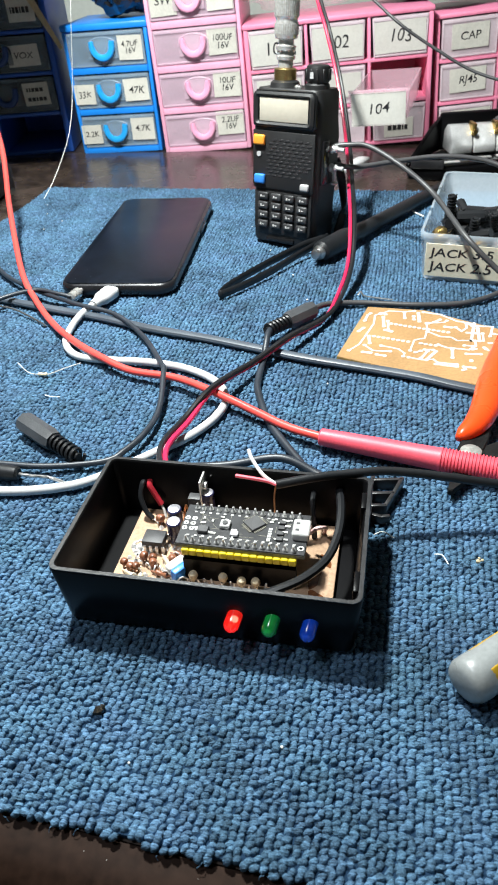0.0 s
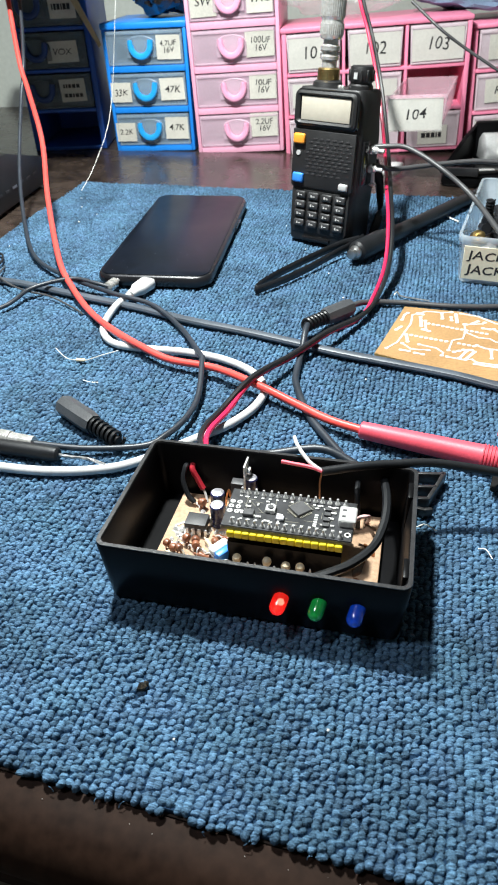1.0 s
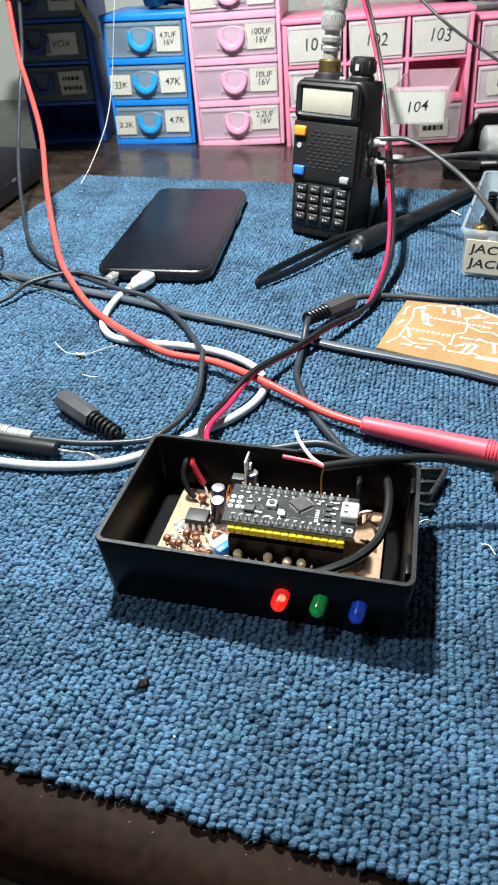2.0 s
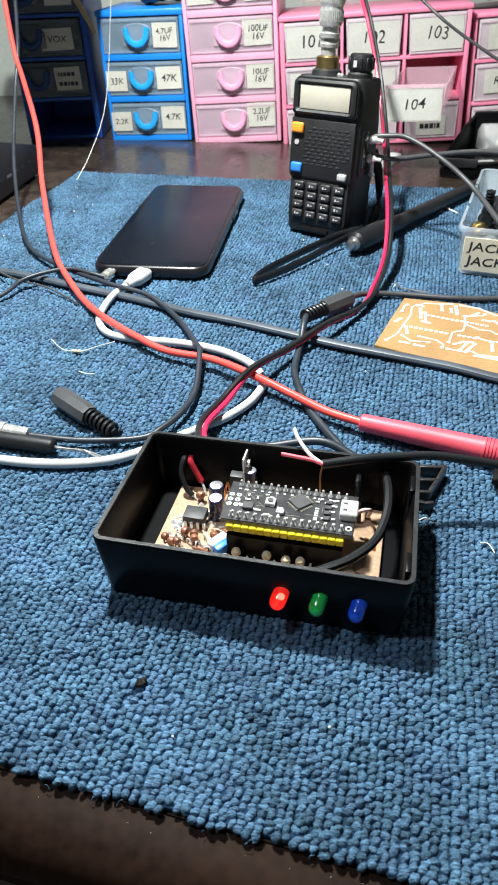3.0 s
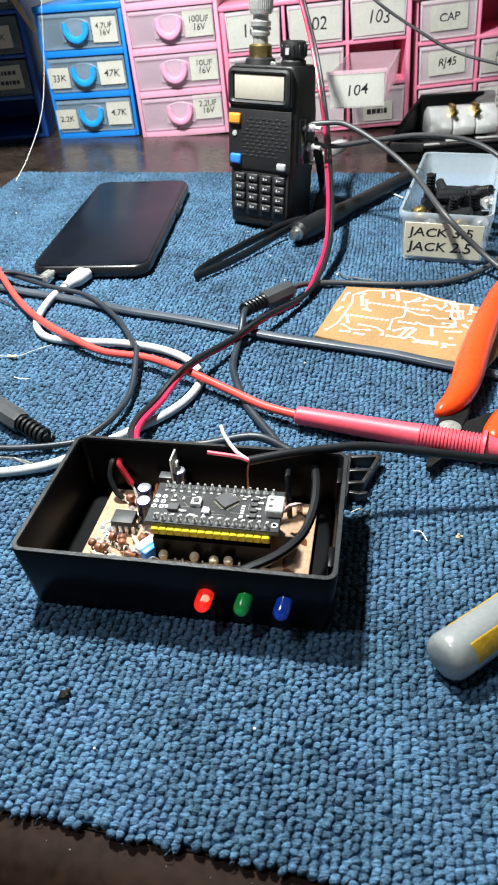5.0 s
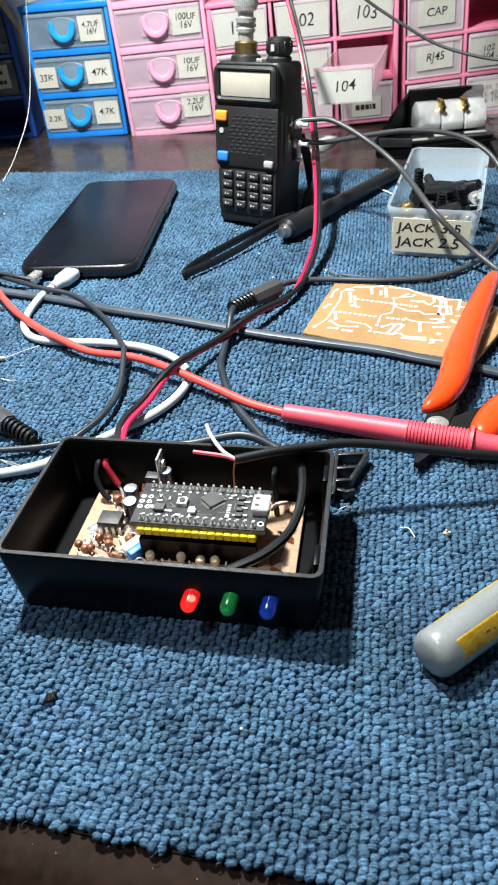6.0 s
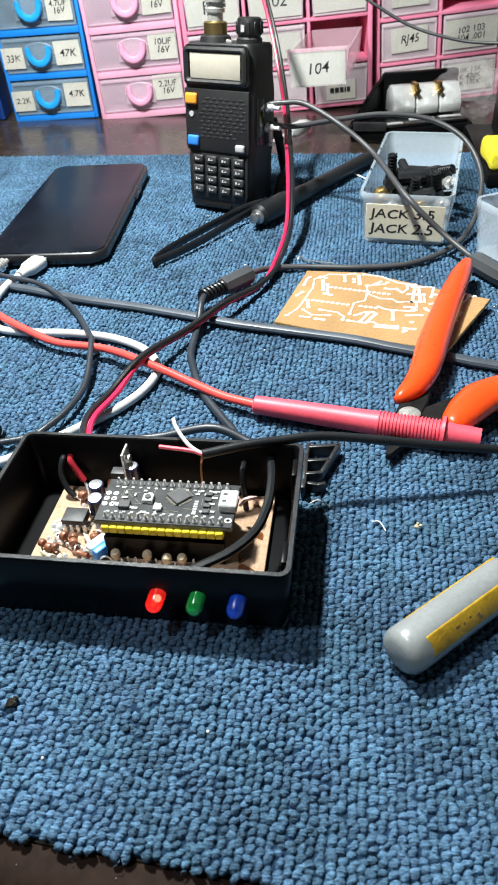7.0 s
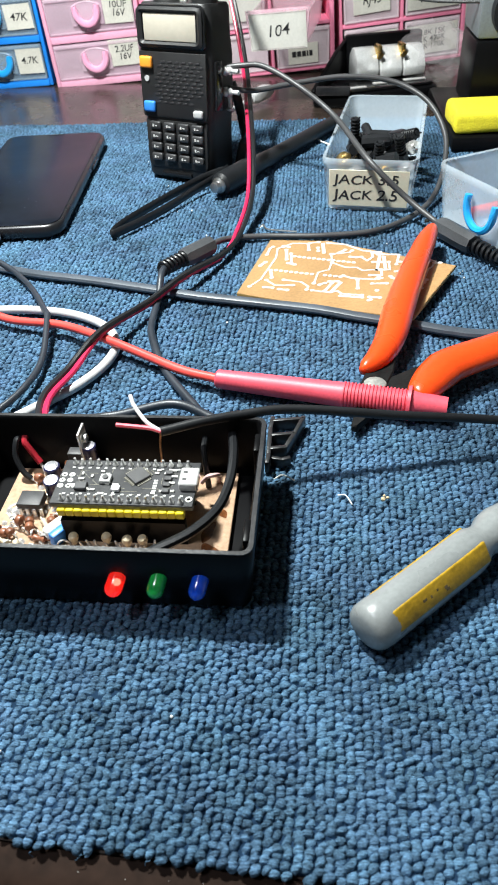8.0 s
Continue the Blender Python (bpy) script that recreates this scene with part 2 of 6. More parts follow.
drift(M_LOOP, 0.007, 1.0, 60)


def fibres(m, amount):
    """Fine twisted strands on a yarn: streaks that lighten and darken it and stand out as relief."""
    n, l = m.node_tree.nodes, m.node_tree.links
    shader = n["Principled BSDF"]
    source = shader.inputs["Base Color"].links[0].from_socket
    tc, mp, tex, rng, mix, bp = (n.new("ShaderNode" + k) for k in ("TexCoord", "Mapping", "TexNoise", "MapRange", "HueSaturation", "Bump"))
    mp.inputs["Rotation"].default_value = (0.3, 0.2, radians(38))
    mp.inputs["Scale"].default_value = (520, 2300, 520)
    tex.inputs["Scale"].default_value, tex.inputs["Detail"].default_value = 1.0, 2
    rng.inputs["From Min"].default_value, rng.inputs["From Max"].default_value = 0.32, 0.68
    rng.inputs["To Min"].default_value, rng.inputs["To Max"].default_value = 1 - amount, 1 + amount
    bp.inputs["Strength"].default_value, bp.inputs["Distance"].default_value = 1.0, 0.0006
    l.new(tc.outputs["Object"], mp.inputs["Vector"])
    l.new(mp.outputs["Vector"], tex.inputs["Vector"])
    l.new(tex.outputs["Fac"], rng.inputs["Value"])
    l.new(rng.outputs["Result"], mix.inputs["Value"])
    l.new(source, mix.inputs["Color"])
    l.new(mix.outputs["Color"], shader.inputs["Base Color"])
    l.new(tex.outputs["Fac"], bp.inputs["Height"])
    l.new(bp.outputs["Normal"], shader.inputs["Normal"])


fibres(M_LOOP, 0.42)

# ---- building tools ----


def finish(bm, name, mat, smooth=True, angle=38):
    bm.normal_update()
    if smooth:
        for f in bm.faces:
            f.smooth = True
        lim = radians(angle)
        for e in bm.edges:
            if len(e.link_faces) == 2 and e.calc_face_angle(0) > lim:
                e.smooth = False
    me = bpy.data.meshes.new(name)
    bm.to_mesh(me)
    bm.free()
    me.materials.append(mat)
    return me


def part(name, bm, mat, parent, label="", m=None, angle=38):
    ob = new(name, finish(bm, name, mat, angle=angle))
    ob.parent = parent
    if m is not None:
        ob.matrix_basis = m
    if label:
        tagged(ob, label)
    return ob


def thing(name, m, label, category, group=""):
    ob = new(name)
    ob.empty_display_size = 0.01
    ob.matrix_basis = m
    return tagged(ob, label, category, group)


def solo(name, bm, mat, label, category, m=None, group="", kind="", angle=38):
    ob = new(name, finish(bm, name, mat, angle=angle))
    if m is not None:
        ob.matrix_basis = m
    return tagged(ob, label, category, group, kind)


def bx(bm, x0, x1, y0, y1, z0, z1, bevel=0.0, seg=2, m=None, sx=1.0, sy=1.0):
    """A box; sx, sy shrink its foot."""
    made = bmesh.ops.create_cube(bm, size=1)["verts"]
    for v in made:
        low = v.co.z < 0
        cx, cy = (x0 + x1) / 2, (y0 + y1) / 2
        v.co = Vector((cx + v.co.x * (x1 - x0) * (sx if low else 1), cy + v.co.y * (y1 - y0) * (sy if low else 1), z0 if low else z1))
    if bevel:
        edges = list({e for v in made for e in v.link_edges})
        out = bmesh.ops.bevel(bm, geom=edges, offset=bevel, segments=seg, affect="EDGES", profile=0.5, clamp_overlap=True)
        made = list({v for v in out["verts"]} | {v for v in made if v.is_valid})
        made = list({v for f in out["faces"] for v in f.verts} | set(made))
    if m is not None:
        grown = set(made)
        for v in made:
            for f in v.link_faces:
                grown.update(f.verts)
        bmesh.ops.transform(bm, matrix=m, verts=list(grown))
    return bm


def cyl(bm, r1, r2, z0, z1, seg=20, m=None, ends=True):
    made = bmesh.ops.create_cone(bm, cap_ends=ends, segments=seg, radius1=r1, radius2=r2, depth=z1 - z0)["verts"]
    bmesh.ops.translate(bm, vec=(0, 0, (z0 + z1) / 2), verts=made)
    if m is not None:
        bmesh.ops.transform(bm, matrix=m, verts=made)
    return bm


def lathe(bm, profile, seg=24, m=None, closed=True):
    """A turned shape from (radius, height) pairs."""
    rings = []
    for r, z in profile:
        rings.append([bm.verts.new((r * math.cos(2 * math.pi * k / seg), r * math.sin(2 * math.pi * k / seg), z)) for k in range(seg)])
    for a, b in zip(rings, rings[1:]):
        for k in range(seg):
            bm.faces.new((a[k], a[(k + 1) % seg], b[(k + 1) % seg], b[k]))
    if closed:
        bm.faces.new(rings[0][::-1])
        bm.faces.new(rings[-1])
    if m is not None:
        bmesh.ops.transform(bm, matrix=m, verts=[v for r in rings for v in r])
    return bm


def prism(bm, outline, z0, z1, bevel=0.0, seg=2, m=None):
    low = [bm.verts.new((x, y, z0)) for x, y in outline]
    top = [bm.verts.new((x, y, z1)) for x, y in outline]
    n = len(outline)
    faces = [bm.faces.new(low[::-1]), bm.faces.new(top)]
    faces += [bm.faces.new((low[k], low[(k + 1) % n], top[(k + 1) % n], top[k])) for k in range(n)]
    verts = low + top
    if bevel:
        out = bmesh.ops.bevel(bm, geom=list({e for f in faces for e in f.edges}), offset=bevel, segments=seg, affect="EDGES", profile=0.5, clamp_overlap=True)
        verts = list({v for f in out["faces"] for v in f.verts} | {v for v in verts if v.is_valid})
    if m is not None:
        bmesh.ops.transform(bm, matrix=m, verts=verts)
    return bm


def spline(points, steps=8):
    p = [Vector(q) for q in points]
    p = [p[0] * 2 - p[1]] + p + [p[-1] * 2 - p[-2]]
    out = []
    for i in range(1, len(p) - 2):
        a, b, c, d = p[i - 1], p[i], p[i + 1], p[i + 2]
        for k in range(steps):
            t = k / steps
            out.append(0.5 * ((2 * b) + (c - a) * t + (2 * a - 5 * b + 4 * c - d) * t * t + (3 * b - a - 3 * c + d) * t ** 3))
    out.append(p[-2])
    return out


def tube(bm, points, r, seg=10, steps=8, wide=1.0, shift=(0, 0, 0), ends=1.0, smooth=True):
    """A cord along a smooth line; wide stretches it sideways, r may be a pair that tapers."""
    path = spline(points, steps) if smooth else [Vector(q) for q in points]
    path = [q + Vector(shift) for q in path]
    rings = []
    for i, q in enumerate(path):
        way = (path[min(i + 1, len(path) - 1)] - path[max(i - 1, 0)]).normalized()
        side = way.cross(Vector((0, 0, 1)))
        side = side.normalized() if side.length > 0.05 else Vector((1, 0, 0))
        up = side.cross(way).normalized()
        f = i / (len(path) - 1)
        rad = r[0] + (r[1] - r[0]) * f if isinstance(r, tuple) else r
        rings.append([bm.verts.new(q + side * math.cos(2 * math.pi * k / seg) * rad * wide + up * math.sin(2 * math.pi * k / seg) * rad) for k in range(seg)])
    for a, b in zip(rings, rings[1:]):
        for k in range(seg):
            bm.faces.new((a[k], a[(k + 1) % seg], b[(k + 1) % seg], b[k]))
    bm.faces.new(rings[0][::-1])
    bm.faces.new(rings[-1])
    return bm


def new_bm():
    return bmesh.new()


WORDS = {}


def writing(text, size, mat, parent, m, name="writing", bold=0.016):
    """Flat lettering in the built-in font, as a mesh that lies in the local xy plane."""
    key = (text, round(size, 5), mat.name, bold)
    if key not in WORDS:
        cu = bpy.data.curves.new("lettering", "FONT")
        cu.body, cu.size, cu.align_x, cu.align_y = text, size, "CENTER", "CENTER"
        cu.offset, cu.shear, cu.resolution_u = size * bold, 0.10, 3
        cu.space_line = 0.85
        tmp = new("lettering", cu)
        bpy.context.view_layer.update()
        me = bpy.data.meshes.new_from_object(tmp.evaluated_get(bpy.context.evaluated_depsgraph_get()))
        bpy.data.objects.remove(tmp)
        for v in me.vertices:
            p = Vector((v.co.x / size, v.co.y / size, len(WORDS) * 3.7))
            v.co.x += size * (0.07 * noise.noise(p * 1.3) + 0.03 * noise.noise(p * 3.1))
            v.co.y += size * (0.13 * noise.noise(p * 0.9 + Vector((9, 0, 0))) + 0.04 * noise.noise(p * 3.0))
        me.materials.clear()
        me.materials.append(mat)
        WORDS[key] = me
    ob = new(name, WORDS[key])
    ob.parent, ob.matrix_basis = parent, m
    return ob


def aim(a, b):
    """A pose at a whose z axis points to b."""
    a, b = Vector(a), Vector(b)
    return Matrix.Translation(a) @ (b - a).to_track_quat("Z", "Y").to_matrix().to_4x4()


FACE = pose(0, 0, 0, 90, 0, 0)
YAW = -9.0

# ---- room and table ----


def room():
    for name, box, mat, label, cat in (
        ("floor", (-1.6, 1.6, -1.6, 1.3, -0.78, -0.75), M_FLOOR, "plain brown room floor", "floor"),
        ("ceiling", (-1.6, 1.6, -1.6, 1.3, 1.85, 1.9), M_CEIL, "plain off-white room ceiling", "ceiling"),
        ("wall_north", (-1.6, 1.6, 1.05, 1.1, -0.75, 1.85), M_WALL, "pale grey-green painted wall behind the bench", "wall"),
        ("wall_south", (-1.6, 1.6, -1.6, -1.55, -0.75, 1.85), M_WALL, "pale grey-green painted wall", "wall"),
        ("wall_west", (-1.65, -1.6, -1.6, 1.1, -0.75, 1.85), M_WALL, "pale grey-green painted wall", "wall"),
        ("wall_east", (1.6, 1.65, -1.6, 1.1, -0.75, 1.85), M_WALL, "pale grey-green painted wall", "wall"),
    ):
        bm = new_bm()
        bx(bm, *box)
        solo(name, bm, mat, label, cat, kind="structure")


room()
BENCH = pose(0, 0.09, 0, 0, 0, YAW)
TABLE = pose(0, 0.0896, 0, 0, 0, YAW - 2.4)


def work_table():
    t = thing("work_table", TABLE, "dark brown lacquered work table with a darker rounded edge", "table")
    bm = new_bm()
    bx(bm, -0.75, 0.75, 0.0012, 0.95, -0.030, -0.0035)
    part("tabletop", bm, M_TABLE, t)
    bm = new_bm()
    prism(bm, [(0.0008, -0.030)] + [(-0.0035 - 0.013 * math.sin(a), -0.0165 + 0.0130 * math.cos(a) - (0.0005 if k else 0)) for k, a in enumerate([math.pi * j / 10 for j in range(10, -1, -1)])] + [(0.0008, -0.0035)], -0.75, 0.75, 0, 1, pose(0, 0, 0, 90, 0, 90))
    part("nosing", bm, M_TABLE_EDGE, t, "darker matte rounded front nosing")
    bm = new_bm()
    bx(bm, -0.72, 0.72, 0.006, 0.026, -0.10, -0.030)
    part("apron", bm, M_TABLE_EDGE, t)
    for x in (-0.70, 0.70):
        for y in (0.03, 0.88):
            bm = new_bm()
            bx(bm, x - 0.03, x + 0.03, y - 0.02, y + 0.04, -0.75, -0.030, 0.004)
            part("leg", bm, M_TABLE_EDGE, t)


work_table()


def nap(parent, rng, seg, prof, cu, cv, turn, la, lb, hh):
    """One mesh of separate yarn loops, each a lumpy bead of rings round its own axis."""
    n, tiers = len(cu), len(prof)
    ang = np.arange(seg) * 2 * np.pi / seg
    local = np.array([(c * np.cos(a), c * np.sin(a), z) for c, z in prof for a in ang] + [(0, 0, 1.0)])
    k = len(local)
    lumps = rng.normal(1, 0.10, (n, k))
    lean = rng.normal(0, 0.00030, (2, n))
    lean[1] += 0.00030
    X = local[None, :, 0] * la[:, None] * lumps + lean[0][:, None] * local[None, :, 2]
    Y = local[None, :, 1] * lb[:, None] * lumps + lean[1][:, None] * local[None, :, 2]
    c, s = np.cos(turn)[:, None], np.sin(turn)[:, None]
    co = np.stack([cu[:, None] + c * X - s * Y, cv[:, None] + s * X + c * Y, -0.0020 + local[None, :, 2] * hh[:, None] * (0.5 + 0.5 * lumps)], axis=2).reshape(-1, 3)
    faces = [(r * seg + a, r * seg + (a + 1) % seg, (r + 1) * seg + (a + 1) % seg, (r + 1) * seg + a) for r in range(tiers - 1) for a in range(seg)]
    top = (tiers - 1) * seg
    tri = [(top + a, top + (a + 1) % seg, top + seg) for a in range(seg)]
    base = (np.arange(n) * k)[:, None, None]
    quads = (np.array(faces)[None] + base).reshape(-1, 4)
    tris = (np.array(tri)[None] + base).reshape(-1, 3)
    me = bpy.data.meshes.new("nap")
    me.vertices.add(len(co))
    me.vertices.foreach_set("co", co.astype(np.float32).ravel())
    loops = np.concatenate([quads.ravel(), tris.ravel()]).astype(np.int32)
    me.loops.add(len(loops))
    me.loops.foreach_set("vertex_index", loops)
    starts = np.concatenate([np.arange(len(quads)) * 4, len(quads) * 4 + np.arange(len(tris)) * 3]).astype(np.int32)
    me.polygons.add(len(starts))
    me.polygons.foreach_set("loop_start", starts)
    me.polygons.foreach_set("use_smooth", np.ones(len(starts), dtype=bool))
    me.update(calc_edges=True)
    me.validate()
    me.materials.append(M_LOOP)
    pile = new("nap", me)
    pile.parent = parent
    tagged(pile, kind="stuff")


def carpet():
    """Looped pile in columns on a flat backing."""
    t = thing("carpet_mat", BENCH, "worn blue loop-pile carpet mat laid over the table", "carpet")
    u0, u1, v0, v1 = -0.287, 0.270, -0.014, 0.530
    slant = -0.043
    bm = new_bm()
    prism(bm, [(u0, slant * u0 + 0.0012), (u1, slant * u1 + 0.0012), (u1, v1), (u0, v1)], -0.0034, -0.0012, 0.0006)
    part("backing", bm, M_GAP_BACKING, t)
    rng = np.random.default_rng(4)
    pu, pv = 0.00226, 0.00172
    nu, nv = int((u1 - u0) / pu), int((v1 - v0) / pv)
    gi, gj = np.meshgrid(np.arange(nu), np.arange(nv), indexing="ij")
    gi, gj = gi.ravel(), gj.ravel()
    n = len(gi)
    cu = u0 + (gi + 0.5) * pu + rng.normal(0, 0.00016, n) + 0.0004 * np.sin(gj * 0.09) + 0.00018 * np.where(gj % 2, 1, -1)
    cv = v0 + (gj + rng.uniform(0, 1, nu)[gi]) * pv + rng.normal(0, 0.00020, n)
    keep = cv > slant * cu + 0.0001 + rng.normal(0, 0.0003, n)
    cu, cv, gi, gj = cu[keep], cv[keep], gi[keep], gj[keep]
    n = len(gi)
    turn = radians(-66) + radians(14) * np.where(gj % 2, 1, -1) + rng.normal(0, 0.32, n)
    la, lb = 0.00104 * rng.uniform(0.84, 1.16, n), 0.00140 * rng.uniform(0.84, 1.12, n)
    hh = 0.0024 * rng.uniform(0.66, 1.06, n) + 0.0003 * np.sin(cu * 70) * np.sin(cv * 55)
    weave = (cu, cv, turn, la, lb, hh)
    near = cv < 0.20
    for chosen, seg, prof in ((near, 9, [(0.84, 0.0), (1.0, 0.44), (0.74, 0.84)]), (~near, 5, [(0.84, 0.0), (1.0, 0.44), (0.74, 0.84)])):
        nap(t, rng, seg, prof, *[q[chosen] for q in weave])


carpet()

# ---- drawer cabinets ----


def drawer(parent, w, d, h, at, clear, handle=None, hx=0.0, cards=(), low=0.0, stuff=True, seed=0, turn=None, taper=0.0):
    """An open tray with a lipped front; at is the lower front corner's middle, y runs back."""
    bm = new_bm()
    t = 0.0014
    bx(bm, -w / 2, w / 2, 0, t, 0, h - low, 0.0006)
    bx(bm, -w / 2 + 0.001, -w / 2 + 0.001 + t, t, d, 0.001, h - 0.004)
    bx(bm, w / 2 - 0.001 - t, w / 2 - 0.001, t, d, 0.001, h - 0.004)
    bx(bm, -w / 2 + 0.001 + t, w / 2 - 0.001 - t, t, d, 0.001, 0.001 + t)
    bx(bm, -w / 2 + 0.001 + t, w / 2 - 0.001 - t, d - t, d, 0.001 + t, h - 0.004)
    bx(bm, -w / 2 + 0.001, w / 2 - 0.001, -0.0016, -0.0001, h - low - 0.003, h - low - 0.0004, 0.0005)
    for x0, x1, z0, z1 in ((-w / 2 + 0.0004, w / 2 - 0.0004, 0.0006, 0.0020), (-w / 2 + 0.0004, -w / 2 + 0.0018, 0.0021, h - low - 0.0032), (w / 2 - 0.0018, w / 2 - 0.0004, 0.0021, h - low - 0.0032)):
        bx(bm, x0, x1, -0.0010, -0.0001, z0, z1, 0.0004)
    for v in bm.verts:
        v.co.x *= 1 - taper * (1 - v.co.z / h)
    ob = part("drawer", bm, clear, parent, m=Matrix.Translation(at) @ turn if turn else Matrix.Translation(at))
    rng = random.Random(seed)
    if stuff:
        bm = new_bm()
        for _ in range(16):
            x, y = rng.uniform(-w * 0.36, w * 0.36), rng.uniform(d * 0.24, d * 0.7)
            r = rng.uniform(0.0015, 0.004)
            cyl(bm, r, r * rng.uniform(0.6, 1), 0, rng.uniform(0.004, h * 0.34), 7,
                Matrix.Translation((x, y, 0.004 + r)) @ pose(0, 0, 0, rng.uniform(0, 90), rng.uniform(0, 90), 0))
        part("contents", bm, M_PARTS, ob, "jumble of small electronic parts")
    if handle:
        bm = new_bm()
        top = [(hx + 0.0150 * math.cos(a), h * 0.62 + 0.0075 * math.sin(a)) for a in [math.pi * k / 10 for k in range(11)]]
        prism(bm, [(hx - 0.0150, h * 0.22), (hx + 0.0150, h * 0.22)] + top, 0.0002, 0.0022, 0.0008, 2, FACE)
        part("handle_plate", bm, clear, ob)
        bm = new_bm()
        tube(bm, [(x, -0.0026, z) for x, z in [(hx - 0.0142, h * 0.52)] + [(hx - 0.0142 * math.cos(a), h * 0.62 + 0.0068 * math.sin(a)) for a in [math.pi * k / 8 for k in range(9)]] + [(hx + 0.0142, h * 0.52)]], 0.0006, 6, 3)
        part("handle_arch", bm, clear, ob)
        bm = new_bm()
        arc = [(hx + 0.0100 * math.cos(a), -0.0040, h * 0.62 + 0.0108 * math.sin(a)) for a in [math.pi + math.pi * k / 8 for k in range(9)]]
        arc = [(arc[0][0] - 0.0004, -0.0036, h * 0.74)] + arc + [(arc[-1][0] + 0.0004, -0.0036, h * 0.74)]
        tube(bm, arc, 0.0030, 8, 4, 0.8)
        part("handle", bm, handle, ob)
    for x0, x1, z0, z1, mat, lines, size in cards:
        bm = new_bm()
        bx(bm, x0, x1, -0.0010, -0.0004, z0, z1)
        card = part("label_card", bm, mat, ob, m=pose(0, 0, 0, 0, rng.uniform(-1.5, 1.5), 0))
        if isinstance(lines, int):
            bm = new_bm()
            for k in range(lines):
                zz = z1 - (z1 - z0) * (k + 0.7) / (lines + 0.4)
                xx = x0 + (x1 - x0) * 0.12
                while xx < x1 - (x1 - x0) * 0.2:
                    wd = rng.uniform(0.0012, 0.0040)
                    bx(bm, xx, min(xx + wd, x1 - 0.001), -0.0014, -0.0012, zz - size * 0.32, zz + size * 0.32)
                    xx += wd + 0.0009
            part("ink_bar", bm, M_INK, ob)
        elif lines:
            writing(lines, size, M_INK, ob, pose((x0 + x1) / 2, -0.00108, (z0 + z1) / 2, 90, rng.uniform(-3, 3), 0), bold=0.002 if size > 0.012 else 0.010)
    return ob


def cabinet(m, label, cols, tiers, w, h, d, body, clear, edge=0.0032, shelf=0.0036, lid=0.0, group="drawer cabinets"):
    """The frame of a drawer cabinet. Its middle front foot is the origin; drawers are added after."""
    c = thing("drawer_cabinet", m, label, "drawer cabinet", group)
    bm = new_bm()
    bx(bm, -w / 2, -w / 2 + edge, 0, d, 0, h, 0.0010)
    bx(bm, w / 2 - edge, w / 2, 0, d, 0, h, 0.0010)
    bx(bm, -w / 2 + edge, w / 2 - edge, d - 0.002, d - 0.0005, 0, h)
    part("carcass", bm, body, c)
    bm = new_bm()
    bx(bm, -w / 2 - 0.001, w / 2 + 0.001, -0.001, d, h, h + 0.004 + lid, 0.0016)
    part("lid", bm, body, c)
    for k in range(tiers):
        bm = new_bm()
        z = h / tiers * k
        bx(bm, -w / 2 + edge, w / 2 - edge, -0.0004, d - 0.002, z, z + shelf, 0.0008)
        part("shelf", bm, body, c)
    for k in range(1, cols):
        bm = new_bm()
        x = -w / 2 + w / cols * k
        bx(bm, x - 0.0015, x + 0.0015, -0.0002, d - 0.002, shelf, h - 0.0005, 0.0006)
        part("divider", bm, body, c)
    return c


TABLE_Z = -0.0035
W1, H1 = 0.090, 0.0375


